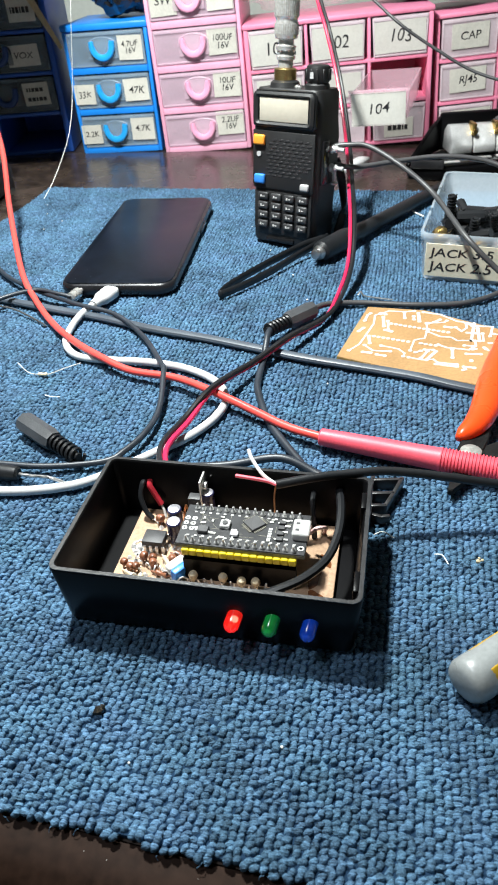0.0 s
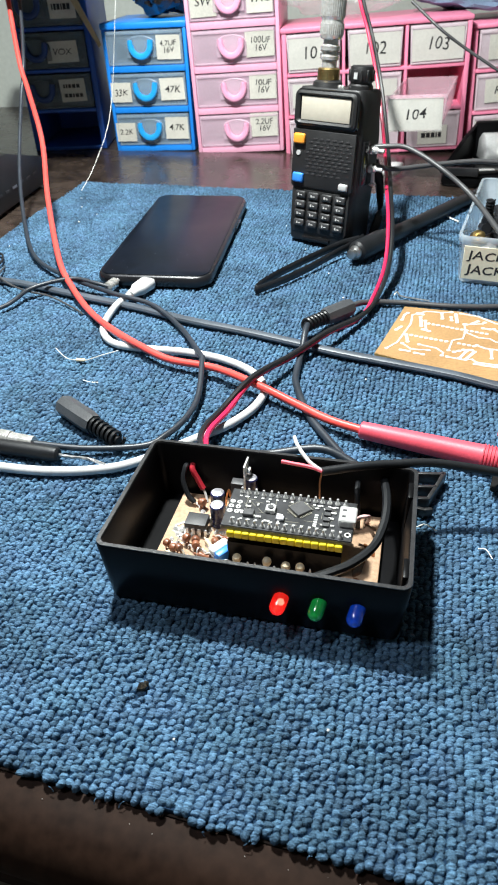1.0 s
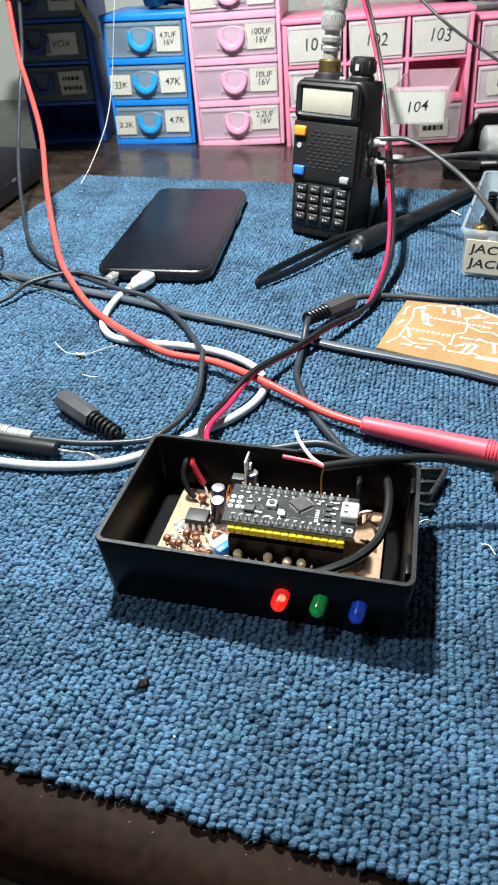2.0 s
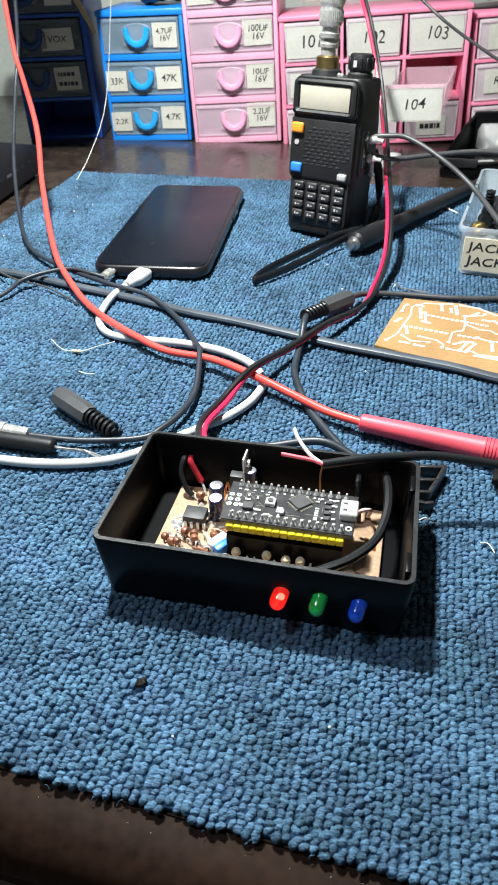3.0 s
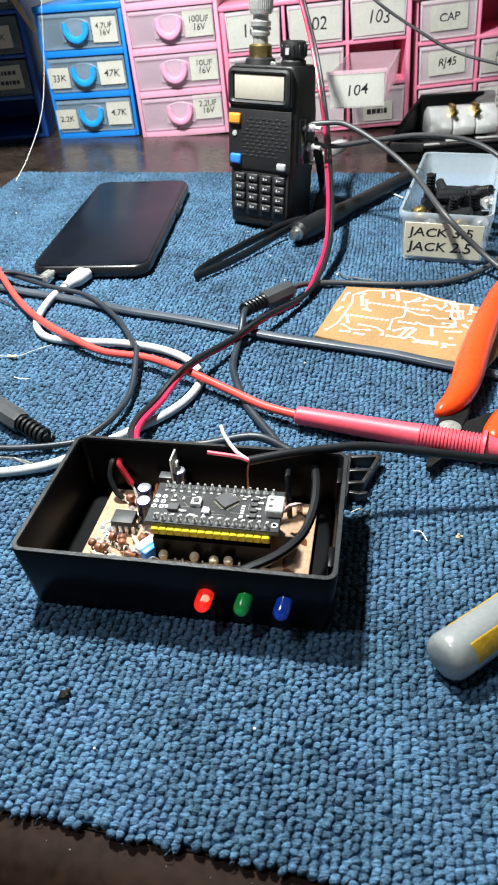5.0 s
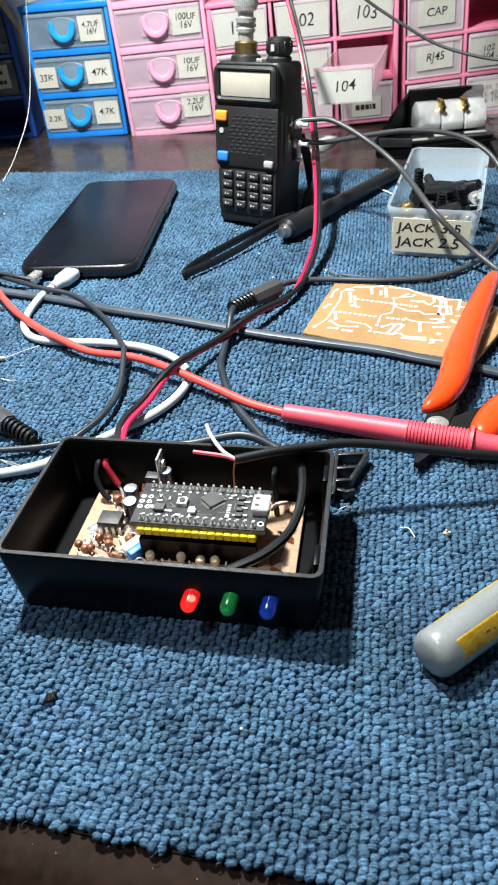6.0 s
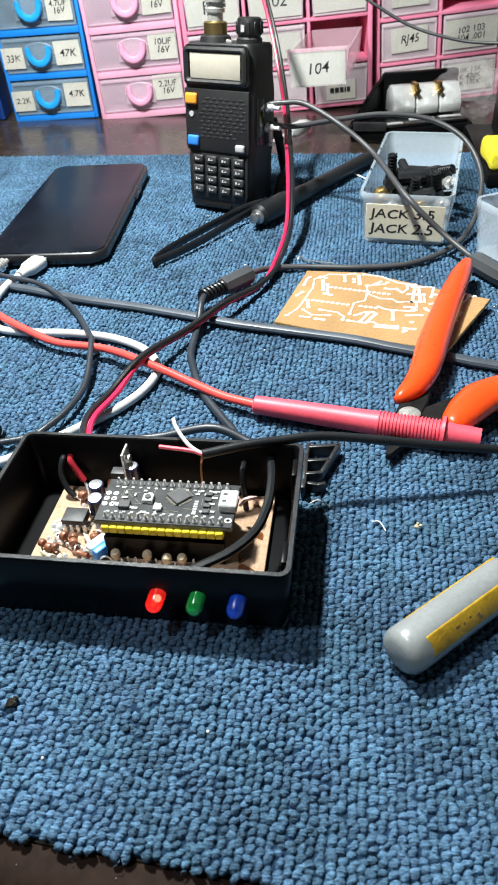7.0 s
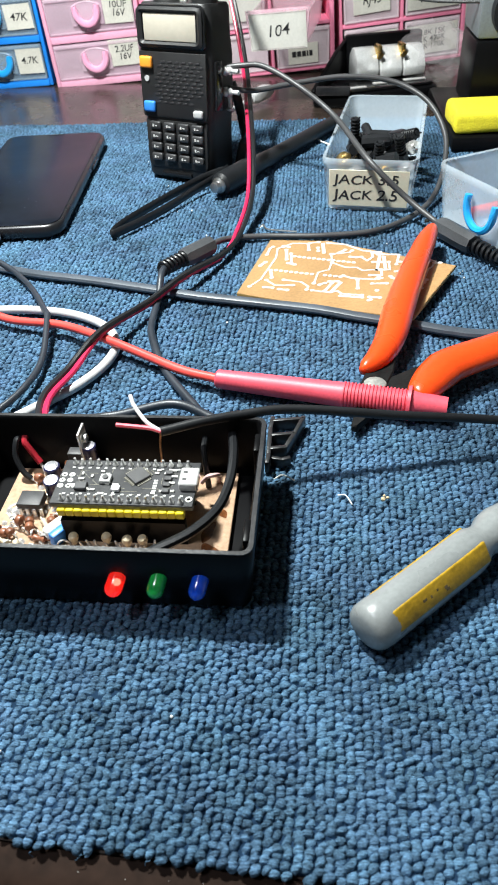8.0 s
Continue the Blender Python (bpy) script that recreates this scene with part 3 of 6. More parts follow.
def cabinets():
    # deep blue cabinet with an empty lowest bay
    c = cabinet(pose(-0.2515, 0.795, TABLE_Z, 0, -1, 4), "dusty deep blue plastic cabinet with frosted drawers, lowest bay empty", 1, 4, 0.078, 0.149, 0.10, M_NAVY, M_CLEAR, 0.006)
    for k, cards in ((1, [(0.000, 0.026, 0.006, 0.027, M_PAPER, 2, 0.0055)]), (2, [(-0.008, 0.024, 0.005, 0.024, M_PAPER, "VOX", 0.009)]), (3, [(0.002, 0.028, 0.006, 0.026, M_PAPER, 1, 0.008)])):
        drawer(c, 0.065, 0.09, 0.032, (0, -0.001, 0.149 / 4 * k + 0.0042), M_SHADED_DRAWER, M_NAVY_H, -0.018, cards, seed=k)
    # azure cabinet
    c = cabinet(pose(-0.1570, 0.787, TABLE_Z, 0, -1.2, -3), "bright blue plastic three-drawer cabinet with handwritten labels", 1, 3, 0.085, 0.1125, 0.10, M_BLUE, M_CLEAR_BLUE, 0.0036, 0.0060, lid=0.002)
    rows = (
        [(-0.040, -0.019, 0.004, 0.022, M_PAPER, "2.2K", 0.0075), (0.013, 0.037, 0.006, 0.027, M_PAPER, "4.7K", 0.0085)],
        [(-0.040, -0.019, 0.004, 0.022, M_PAPER, "33K", 0.0085), (0.012, 0.037, 0.005, 0.025, M_PAPER, "47K", 0.0095)],
        [(0.012, 0.036, 0.005, 0.026, M_PAPER, "4.7UF\n16V", 0.0070)],
    )
    for k in range(3):
        drawer(c, 0.0770, 0.09, 0.0300, (0, -0.001, H1 * k + 0.0064), M_CLEAR_BLUE, M_AZURE, -0.003, rows[k], seed=10 + k)
    # pale pink cabinet
    c = cabinet(pose(-0.0655, 0.778, TABLE_Z, 0, -2.5, -3), "pale pink plastic five-drawer cabinet with handwritten labels", 1, 5, W1, H1 * 5, 0.10, M_PINK, M_CLEAR_PINK, 0.0040, 0.0066)
    rows = (
        [(0.012, 0.040, 0.008, 0.030, M_PAPER, "2.2UF\n16V", 0.0075)],
        [(0.013, 0.040, 0.006, 0.028, M_PAPER, "10UF\n16V", 0.0078)],
        [(0.012, 0.040, 0.005, 0.027, M_PAPER, "100UF\n16V", 0.0075)],
        [(-0.039, -0.014, 0.004, 0.028, M_PAPER, "SW", 0.0105), (0.015, 0.040, 0.004, 0.028, M_PAPER, "TAC", 0.0105)],
        [],
    )
    for k in range(5):
        drawer(c, 0.0812, 0.09, 0.0296, (0, -0.001, H1 * k + 0.0070), M_CLEAR_PINK, M_PINK_H, -0.002, rows[k], seed=20 + k)
    # rose cabinet, three columns, one drawer pulled out
    h3 = 0.0372
    c = cabinet(pose(0.0700, 0.768, TABLE_Z, 0, -3, -2), "rose pink nine-drawer cabinet, drawer marked 104 pulled out", 3, 3, 0.176, h3 * 3, 0.10, M_ROSE, M_CLEAR, 0.0045, 0.0032, lid=0.0005)
    names = {(0, 2): "101", (1, 2): "102", (2, 2): "103", (2, 1): "104", (0, 1): "", (1, 1): "", (0, 0): "", (1, 0): "", (2, 0): 1}
    for (i, k), text in names.items():
        x = (i - 1) * 0.176 / 3 + (0.0008 if i == 0 else -0.0008 if i == 2 else 0)
        wd, at, deep, swing = 0.0515, (x, -0.001, h3 * k + 0.0036), 0.088, None
        card = [(-0.0215, 0.0215, 0.006, 0.027, M_PAPER_W, text, 0.0125)] if text != 1 else [(-0.014, 0.014, 0.003, 0.020, M_PAPER, 1, 0.007)]
        if text in ("101", "102", "103"):
            card = [(-0.0235, 0.0235, 0.003, 0.029, M_PAPER_W, text, 0.0145)]
        if k == 0 and i < 2:
            card = []
        if text == "104":
            at, deep, swing = (0.0300, -0.1140, 0.0425), 0.116, pose(0, 0, 0, 0, 0, -12)
            card = [(-0.0225, 0.0225, 0.0006, 0.0262, M_PAPER_W, text, 0.0125)]
        drawer(c, wd, deep, 0.0325 if text != "104" else 0.0285, at, M_CLEAR_ROSE if text == "104" else M_CLEAR, None, 0, card, stuff=text != "104", seed=40 + i * 3 + k, turn=swing, taper=0.14 if text == "104" else 0.05)
    # rose cabinet, two columns
    c = cabinet(pose(0.2240, 0.775, TABLE_Z, 0, -4, -1), "rose pink six-drawer cabinet with one empty bay", 2, 3, 0.120, h3 * 3, 0.10, M_ROSE, M_CLEAR, 0.0042, 0.0036)
    names = {(0, 2): ("CAP", 0.010), (0, 1): ("RJ45", 0.0095), (0, 0): (2, 0.006), (1, 1): ("102 103\n104 .001", 0.0078), (1, 0): ("2.8K 15K\n1K 470K\n1K 170K", 0.0066)}
    for (i, k), (text, size) in names.items():
        x = (i - 0.5) * 0.0575
        card = [(-0.0165, 0.0175, 0.007, 0.0275, M_PAPER, text, size)] if k and i == 0 else [(-0.024, 0.024, 0.004, 0.028, M_PAPER, text, size)]
        drawer(c, 0.0515, 0.09, 0.0322, (x, -0.001, h3 * k + 0.0040), M_CLEAR, None, 0, card, seed=60 + i * 3 + k)


cabinets()


def crumple(name, size, m, mat, label, seed, cat="plastic bag"):
    bm = new_bm()
    bmesh.ops.create_icosphere(bm, subdivisions=4, radius=1)
    for v in bm.verts:
        p = v.co.copy()
        k = 1 + 0.35 * noise.noise(p * 2.0 + Vector((seed, 0, 0))) + 0.22 * abs(noise.noise(p * 5.0 + Vector((0, seed, 0))))
        v.co = Vector((p.x * size[0] * k, p.y * size[1] * k, max(-0.8, p.z) * size[2] * k))
    low = min(v.co.z for v in bm.verts)
    for v in bm.verts:
        v.co.z -= low
    solo(name, bm, mat, label, cat, m, angle=22)


crumple("plastic_bag", (0.030, 0.030, 0.022), pose(-0.146, 0.838, 0.1140, 0, 0, 10), M_BAG_BLACK, "crumpled black plastic bag on the blue cabinet", 3.1)
crumple("plastic_bag", (0.060, 0.034, 0.022), pose(0.035, 0.815, 0.1130, 0, 0, 4), M_BAG, "crumpled clear plastic bag on the pink cabinet", 7.7)
crumple("folded_cloth", (0.060, 0.034, 0.018), pose(0.170, 0.83, 0.1135, 0, 0, -4), M_CLOTH, "slate blue cloth heaped on the pink cabinets", 11.3, "cloth")
crumple("plastic_bag", (0.034, 0.030, 0.024), pose(0.235, 0.705, TABLE_Z, 0, 0, 12), M_BAG, "crumpled clear film bag beside the case", 15.9)


def power_supply():
    t = thing("power_supply", pose(-0.246, 0.50, TABLE_Z, 0, 0, -4), "black metal bench power supply box on the table", "power supply")
    bm = new_bm()
    prism(bm, [(0.045, 0.003), (0.165, 0.003), (0.165, 0.024), (0.090, 0.044), (0.045, 0.047)], -0.19, 0.0, 0.002, 2, pose(0, 0, 0, 90, 0, 90))
    part("case", bm, M_RADIO, t)
    for k in range(6):
        bm = new_bm()
        bx(bm, -0.0002, 0.0006, 0.060 + k * 0.014, 0.068 + k * 0.014, 0.016, 0.018)
        part("vent_slot", bm, M_STEEL if k == 2 else M_ABS_RIM, t)
    for x in (-0.18, -0.012):
        for y in (0.06, 0.155):
            bm = new_bm()
            cyl(bm, 0.005, 0.006, 0, 0.0032, 12, Matrix.Translation((x, y, 0)))
            part("foot", bm, M_RUBBER, t)


power_supply()


def card_sheet():
    """A tan card strip drooping past the deep blue cabinet, and an unseen sheet added above to shade its front."""
    t = thing("card_sheet", Matrix.Identity(4), "tan card strip plus an added overhead sheet that shades the deep blue cabinet", "cardboard")
    bm = new_bm()
    # Added out of view: keeps the desk lamp off the cabinet front.
    bx(bm, -0.330, -0.188, 0.640, 0.870, 0.1500, 0.1520, 0.0005, 1)
    part("sheet", bm, M_CARD, t)
    bm = new_bm()
    prism(bm, [(-0.2360, 0.1500), (-0.2280, 0.1500), (-0.2020, 0.0960), (-0.2050, 0.0935)], 0, 0.0014, 0.0002, 1, pose(0, 0.789, 0, 90, 0, 0))
    part("drooping_corner", bm, M_CARD, t)


card_sheet()

# ---- project box with its boards ----
BOX = pose(-0.0076, 0.1834, 0.0002, 0, 0, -8.7)


def rounded(w, d, r, n=5):
    pts = []
    for cx, cy, a0 in ((w / 2 - r, d / 2 - r, 0), (-w / 2 + r, d / 2 - r, 90), (-w / 2 + r, -d / 2 + r, 180), (w / 2 - r, -d / 2 + r, 270)):
        for k in range(n + 1):
            a = radians(a0 + 90 * k / n)
            pts.append((cx + r * math.cos(a), cy + r * math.sin(a)))
    return pts


def shell(bm, loops):
    """Skins a list of closed loops of the same length, one after the other, and caps both ends."""
    rings = [[bm.verts.new(q) for q in loop] for loop in loops]
    n = len(rings[0])
    for a, b in zip(rings, rings[1:]):
        for k in range(n):
            bm.faces.new((a[k], a[(k + 1) % n], b[(k + 1) % n], b[k]))
    bm.faces.new(rings[0][::-1])
    bm.faces.new(rings[-1])
    return bm


def level(w, d, r, z, n=5):
    return [(x, y, z) for x, y in rounded(w, d, r, n)]


def led(parent, x, z, mat, label):
    bm = new_bm()
    prof = [(0.0023, -0.0006), (0.0024, 0.0), (0.0024, 0.0040)]
    prof += [(0.0024 * math.cos(a), 0.0040 + 0.0024 * math.sin(a)) for a in [radians(v) for v in (20, 40, 60, 78)]]
    lathe(bm, prof, 20)
    name = label.split()[0] + "_led"
    lens = part(name, bm, mat, parent, label, pose(x, -0.0272, z + 0.0008, 112, 0, -12))
    bm = new_bm()
    lathe(bm, [(0.0003, 0.0012), (0.0009, 0.0015), (0.0012, 0.0022), (0.0009, 0.0029), (0.0003, 0.0032)], 14, Matrix.Translation((0.0005, 0.0004, 0)))
    part("die_cup", bm, M_DIE if name == "red_led" else M_BRIGHT, lens)


def project_box():
    t = thing("project_box", BOX, "open black plastic project box holding a circuit board", "project box")
    bm = new_bm()
    w, d, h = 0.0965, 0.0575, 0.0243
    shell(bm, [level(w - 0.005, d - 0.005, 0.003, 0.0), level(w - 0.0035, d - 0.0035, 0.0035, 0.0008), level(w, d, 0.0035, h - 0.0006), level(w - 0.0006, d - 0.0006, 0.0034, h),
               level(w - 0.0034, d - 0.0034, 0.0022, h), level(w - 0.0040, d - 0.0040, 0.0020, h - 0.0006), level(w - 0.0075, d - 0.0075, 0.0018, 0.0022)])
    part("body", bm, M_ABS, t, angle=50)
    bm = new_bm()
    a, b = rounded(w - 0.0004, d - 0.0004, 0.0033), rounded(w - 0.0030, d - 0.0030, 0.0022)
    z0, z1 = h + 0.0001, h + 0.0004
    rings = [[bm.verts.new((*q, z)) for q in ring] for ring, z in ((a, z0), (a, z1), (b, z1), (b, z0))]
    for p, q in zip(rings, rings[1:] + rings[:1]):
        for k in range(len(p)):
            bm.faces.new((p[k], p[(k + 1) % len(p)], q[(k + 1) % len(p)], q[k]))
    part("rim", bm, M_ABS_RIM, t, "rim rubbed grey")
    for y0, y1 in ((-0.024, -0.016), (0.012, 0.020)):
        bm = new_bm()
        bx(bm, w / 2 - 0.0032, w / 2 - 0.0014, y0, y1, 0.006, h + 0.0007, 0.0004)
        part("latch", bm, M_ABS, t)
    led(t, 0.0107, 0.0125, M_LED_R, "red LED lit in the box front")
    led(t, 0.0222, 0.0125, M_LED_G, "green LED, off")
    led(t, 0.0336, 0.0125, M_LED_B, "blue LED, off")


project_box()


def disc_cap(parent, x, y, z, radius, turn, tilt=0):
    r = radius * 0.86
    bm = new_bm()
    prof = [(r * 0.04, -0.0013), (r * 0.55, -0.0012), (r * 0.9, -0.0008), (r, 0), (r * 0.9, 0.0008), (r * 0.55, 0.0012), (r * 0.04, 0.0013)]
    lathe(bm, prof, 16, pose(0, 0, 0, 90, 0, 0))
    for s in (-1, 1):
        cyl(bm, 0.0003, 0.0003, -r - 0.002, -r * 0.7, 6, Matrix.Translation((s * r * 0.5, 0, 0)))
    part("ceramic_capacitor", bm, M_CERAMIC, parent, m=pose(x, y, z, tilt, 0, turn))


def can_cap(parent, x, y, z0, h, r, lean=0.0):
    bm = new_bm()
    lathe(bm, [(r * 0.92, 0), (r, 0.0004), (r, 0.0012), (r * 0.94, 0.0016), (r, 0.0020), (r, h - 0.0003), (r * 0.9, h)], 20)
    c = part("electrolytic_capacitor", bm, M_CAP, parent, m=pose(x, y, z0, lean, 0, 0))
    bm = new_bm()
    lathe(bm, [(r * 0.86, h - 0.0001), (r * 0.86, h + 0.00015), (r * 0.8, h + 0.0002)], 20)
    bx(bm, -r * 0.7, r * 0.7, -0.0001, 0.0001, h + 0.0002, h + 0.0003)
    part("can_top", bm, M_ALU, c, "bright aluminium top")


def circuit_board():
    t = thing("circuit_board", BOX @ Matrix.Translation((0, 0, 0.0024)), "tan circuit board with soldered parts inside the box", "circuit board")
    z = 0.0022
    bm = new_bm()
    bx(bm, -0.0365, 0.0385, -0.0235, 0.0238, 0.0006, z, 0.0002, 1)
    part("board", bm, M_PHENOLIC_IN, t)
    # Irregular glossy brown patches lying flat on the board's right side.
    for x, y, a, w, d in ((0.0335, -0.0120, 20, 0.0022, 0.0052), (0.0318, -0.0030, -15, 0.0016, 0.0040), (0.0345, 0.0060, 35, 0.0013, 0.0030)):
        bm = new_bm()
        ring = [bm.verts.new((w * math.cos(q) * (1 + 0.25 * math.sin(3 * q + a)), d * math.sin(q) * (1 + 0.2 * math.cos(2 * q + a)), z + 0.00006)) for q in [2 * math.pi * k / 22 for k in range(22)]]
        bm.faces.new(ring)
        part("flux_stain", bm, M_BROWN_PATCH, t, "dark brown glossy patch", pose(x, y, 0, 0, 0, a))
    rng = random.Random(5)
    # eight-pin chip
    bm = new_bm()
    bx(bm, -0.0294, -0.0217, 0.0014, 0.0078, z + 0.0022, z + 0.0052, 0.0004)
    ic = part("chip", bm, M_CHIP, t)
    for k in range(4):
        for y, s in ((0.0010, -1), (0.0082, 1)):
            bm = new_bm()
            x = -0.0289 + 0.0022 * k
            bx(bm, x, x + 0.0011, min(y, y - s * 0.0006), max(y, y - s * 0.0006), z, z + 0.0034, 0.0001)
            part("pin", bm, M_SOLDER, ic)
    can_cap(t, -0.0200, 0.0130, z, 0.0112, 0.0026)
    can_cap(t, -0.0190, 0.0088, z, 0.0098, 0.0026, 4)
    can_cap(t, -0.0098, 0.0212, z, 0.0130, 0.0025)
    # upright regulator
    bm = new_bm()
    bx(bm, -0.0170, -0.0122, 0.0196, 0.0232, z + 0.002, z + 0.0105, 0.0003, 2, Matrix.Translation((0, 0, 0)))
    reg = part("regulator", bm, M_CHIP, t, "black upright regulator with a metal tab")
    bm = new_bm()
    bx(bm, -0.0120, -0.0112, 0.0190, 0.0255, z + 0.003, z + 0.0190, 0.0002)
    cyl(bm, 0.0016, 0.0016, -0.0008, 0.0008, 14, pose(-0.0108, 0.0222, z + 0.0150, 0, 90, 0))
    part("metal_tab", bm, M_BRIGHT, reg)
    for x, y, r, a in ((-0.0271, -0.0031, 0.0026, 70), (-0.0231, -0.0057, 0.0023, 20), (-0.0302, -0.0085, 0.0024, 80), (-0.0284, -0.0082, 0.0023, 60), (-0.0273, 0.0160, 0.0024, 80), (-0.0170, -0.0030, 0.0022, 30), (-0.0238, -0.0035, 0.0024, 15), (-0.0268, 0.0160, 0.0025, 60), (-0.0330, -0.0068, 0.0022, 70)):
        disc_cap(t, x, y, z + 0.0030, r * 0.74, a)
    # trimmer
    turned = pose(-0.0134, -0.0070, z, 0, 6, -34) @ Matrix.Diagonal((1.08, 1.05, 1.0, 1))
    bm = new_bm()
    bx(bm, -0.0034, -0.0003, -0.0036, 0.0036, 0.0001, 0.0050, 0.0009, 3, turned)
    tr = part("trimmer", bm, M_TRIM_W, t, "white trimmer with a blue side")
    bm = new_bm()
    bx(bm, -0.0002, 0.0022, -0.0037, 0.0037, 0.0001, 0.0053, 0.0005, 2, turned)
    part("trimmer_side", bm, M_TRIM_B, tr)
    # standing resistors along the front
    for x in (-0.0077, 0.0022, 0.0086, 0.0137):
        bm = new_bm()
        lathe(bm, [(0.0003, -0.003), (0.0003, 0.0), (0.0008, 0.0002), (0.0009, 0.0012), (0.0009, 0.0016), (0.0014, 0.0020), (0.0016, 0.0029), (0.0013, 0.0038), (0.0006, 0.0042), (0.0003, 0.0044)], 12)
        part("resistor", bm, M_BEIGE, t, m=pose(x, -0.0105 + rng.uniform(-0.0006, 0.0006), z + 0.0015, rng.uniform(-8, 8), rng.uniform(-6, 6), 0))
    # pins, clipped legs and lying parts
    for k in range(13):
        x = -0.0052 + 0.0020 * k + rng.uniform(-0.0005, 0.0005)
        bm = new_bm()
        lathe(bm, [(0.0008, 0), (0.0007, 0.0006), (0.0004, 0.0016), (0.00045, rng.uniform(0.0018, 0.0028)), (0.0003, 0.0030)], 8)
        part("clipped_leg", bm, M_SOLDER, t, m=pose(x, -0.0112 + rng.uniform(-0.0010, 0.0014), z, rng.uniform(-14, 14), rng.uniform(-14, 14), 0))
    for x, y, a, mat in ((-0.0318, -0.0095, 60, M_BEIGE), (-0.0262, -0.0105, 20, M_BEIGE), (-0.0212, -0.0085, 75, M_CERAMIC), (-0.0205, -0.0015, 40, M_BEIGE), (-0.0172, 0.0010, 80, M_CERAMIC), (-0.0100, -0.0130, 15, M_BEIGE)):
        bm = new_bm()
        lathe(bm, [(0.0003, -0.0020), (0.0003, -0.0002), (0.0010, 0.0), (0.0011, 0.0008), (0.0008, 0.0013), (0.0008, 0.0030), (0.0011, 0.0035), (0.0010, 0.0043), (0.0003, 0.0045), (0.0003, 0.0062)], 10)
        part("resistor", bm, mat, t, m=pose(x, y, z + 0.0013, 0, 0, a) @ pose(0, 0, 0, 84, 0, 0))
    for _ in range(16):
        x, y, a, L = rng.uniform(-0.0330, -0.0125), rng.uniform(-0.0140, 0.0005), rng.uniform(0, 360), rng.uniform(0.0015, 0.0034)
        bm = new_bm()
        q = Matrix.Translation((x, y, z)) @ pose(0, 0, 0, 0, 0, a)
        tube(bm, [tuple(q @ Vector(v)) for v in ((0, 0, 0), (0.0001, 0, L * 0.7), (L * 0.5, 0, L), (L, 0, L * 0.6), (L * 1.1, 0, 0))], 0.00030, 6, 4)
        part("wire_leg", bm, M_SOLDER, t)
    # solder joints
    bm = new_bm()
    spots = [(rng.uniform(-0.034, -0.012), rng.uniform(-0.020, 0.018)) for _ in range(58)] + [(-0.006 + 0.0024 * k, -0.0125 + rng.uniform(-0.001, 0.001)) for k in range(16)]
    for x, y in spots:
        r = rng.uniform(0.0006, 0.0014)
        lathe(bm, [(r, z), (r * 0.8, z + r * 0.5), (r * 0.3, z + r * 1.1)], 8, Matrix.Translation((x, y, 0)))
    for _ in range(9):
        x, y, a = rng.uniform(-0.033, -0.014), rng.uniform(-0.012, 0.010), rng.uniform(0, 180)
        bx(bm, -0.0025, 0.0025, -0.0004, 0.0004, z, z + 0.0003, 0, 1, pose(x, y, 0, 0, 0, a))
    tagged(part("solder_joint", bm, M_SOLDER, t), kind="stuff")
    bm = new_bm()
    bx(bm, -0.0112, 0.0262, -0.0082, -0.0058, z, z + 0.0090)
    bx(bm, -0.0112, 0.0262, 0.0082, 0.0106, z, z + 0.0090)
    part("socket_strip", bm, M_ABS, t, "black socket strips under the module")
    for pts, mat, r, lab in (
        ([(-0.0347, 0.0264, 0.0135), (-0.0352, 0.0240, 0.0142), (-0.0352, 0.0205, 0.0105), (-0.0330, 0.0180, 0.0060), (-0.0304, 0.0171, 0.0036)], M_RUBBER, 0.0010, "black lead"),
        ([(-0.0330, 0.0264, 0.0142), (-0.0326, 0.0245, 0.0128), (-0.0304, 0.0235, 0.0090), (-0.0284, 0.0225, 0.0060)], M_RED_DARK, 0.00115, "crimson lead"),
        ([(-0.0286, 0.0226, 0.0062), (-0.0272, 0.0212, 0.0044), (-0.0262, 0.0196, 0.0024)], M_SOLDER, 0.0005, "tinned lead end"),
        ([(-0.0306, 0.0171, 0.0038), (-0.0288, 0.0166, 0.0030), (-0.0280, 0.0160, 0.0024)], M_SOLDER, 0.0005, "tinned lead end"),
        ([(-0.0190, 0.0185, 0.0024), (-0.0182, 0.0190, 0.0080), (-0.0172, 0.0186, 0.0100), (-0.0160, 0.0170, 0.0040)], M_COPPER, 0.0004, "bent copper lead"),
        ([(0.0370, 0.0262, 0.0170), (0.0385, 0.0150, 0.0180), (0.0385, 0.0040, 0.0175), (0.0360, -0.0060, 0.0160), (0.0300, -0.0140, 0.0150), (0.0220, -0.0195, 0.0140), (0.0140, -0.0225, 0.0120)], M_RUBBER, 0.0015, "black cable looped round the module"),
        ([(0.0285, 0.0105, 0.0100), (0.0304, 0.0106, 0.0124), (0.0326, 0.0118, 0.0122), (0.0334, 0.0150, 0.0090), (0.0326, 0.0190, 0.0030)], M_PALE, 0.0007, "pale pink lead"),
        ([(0.0280, 0.0262, 0.0150), (0.0282, 0.0210, 0.0150), (0.0290, 0.0170, 0.0100), (0.0295, 0.0160, 0.0030)], M_RUBBER, 0.0010, "black lead"),
    ):
        bm = new_bm()
        tube(bm, pts, r, 8, 6)
        part("lead", bm, mat, t, lab)


circuit_board()


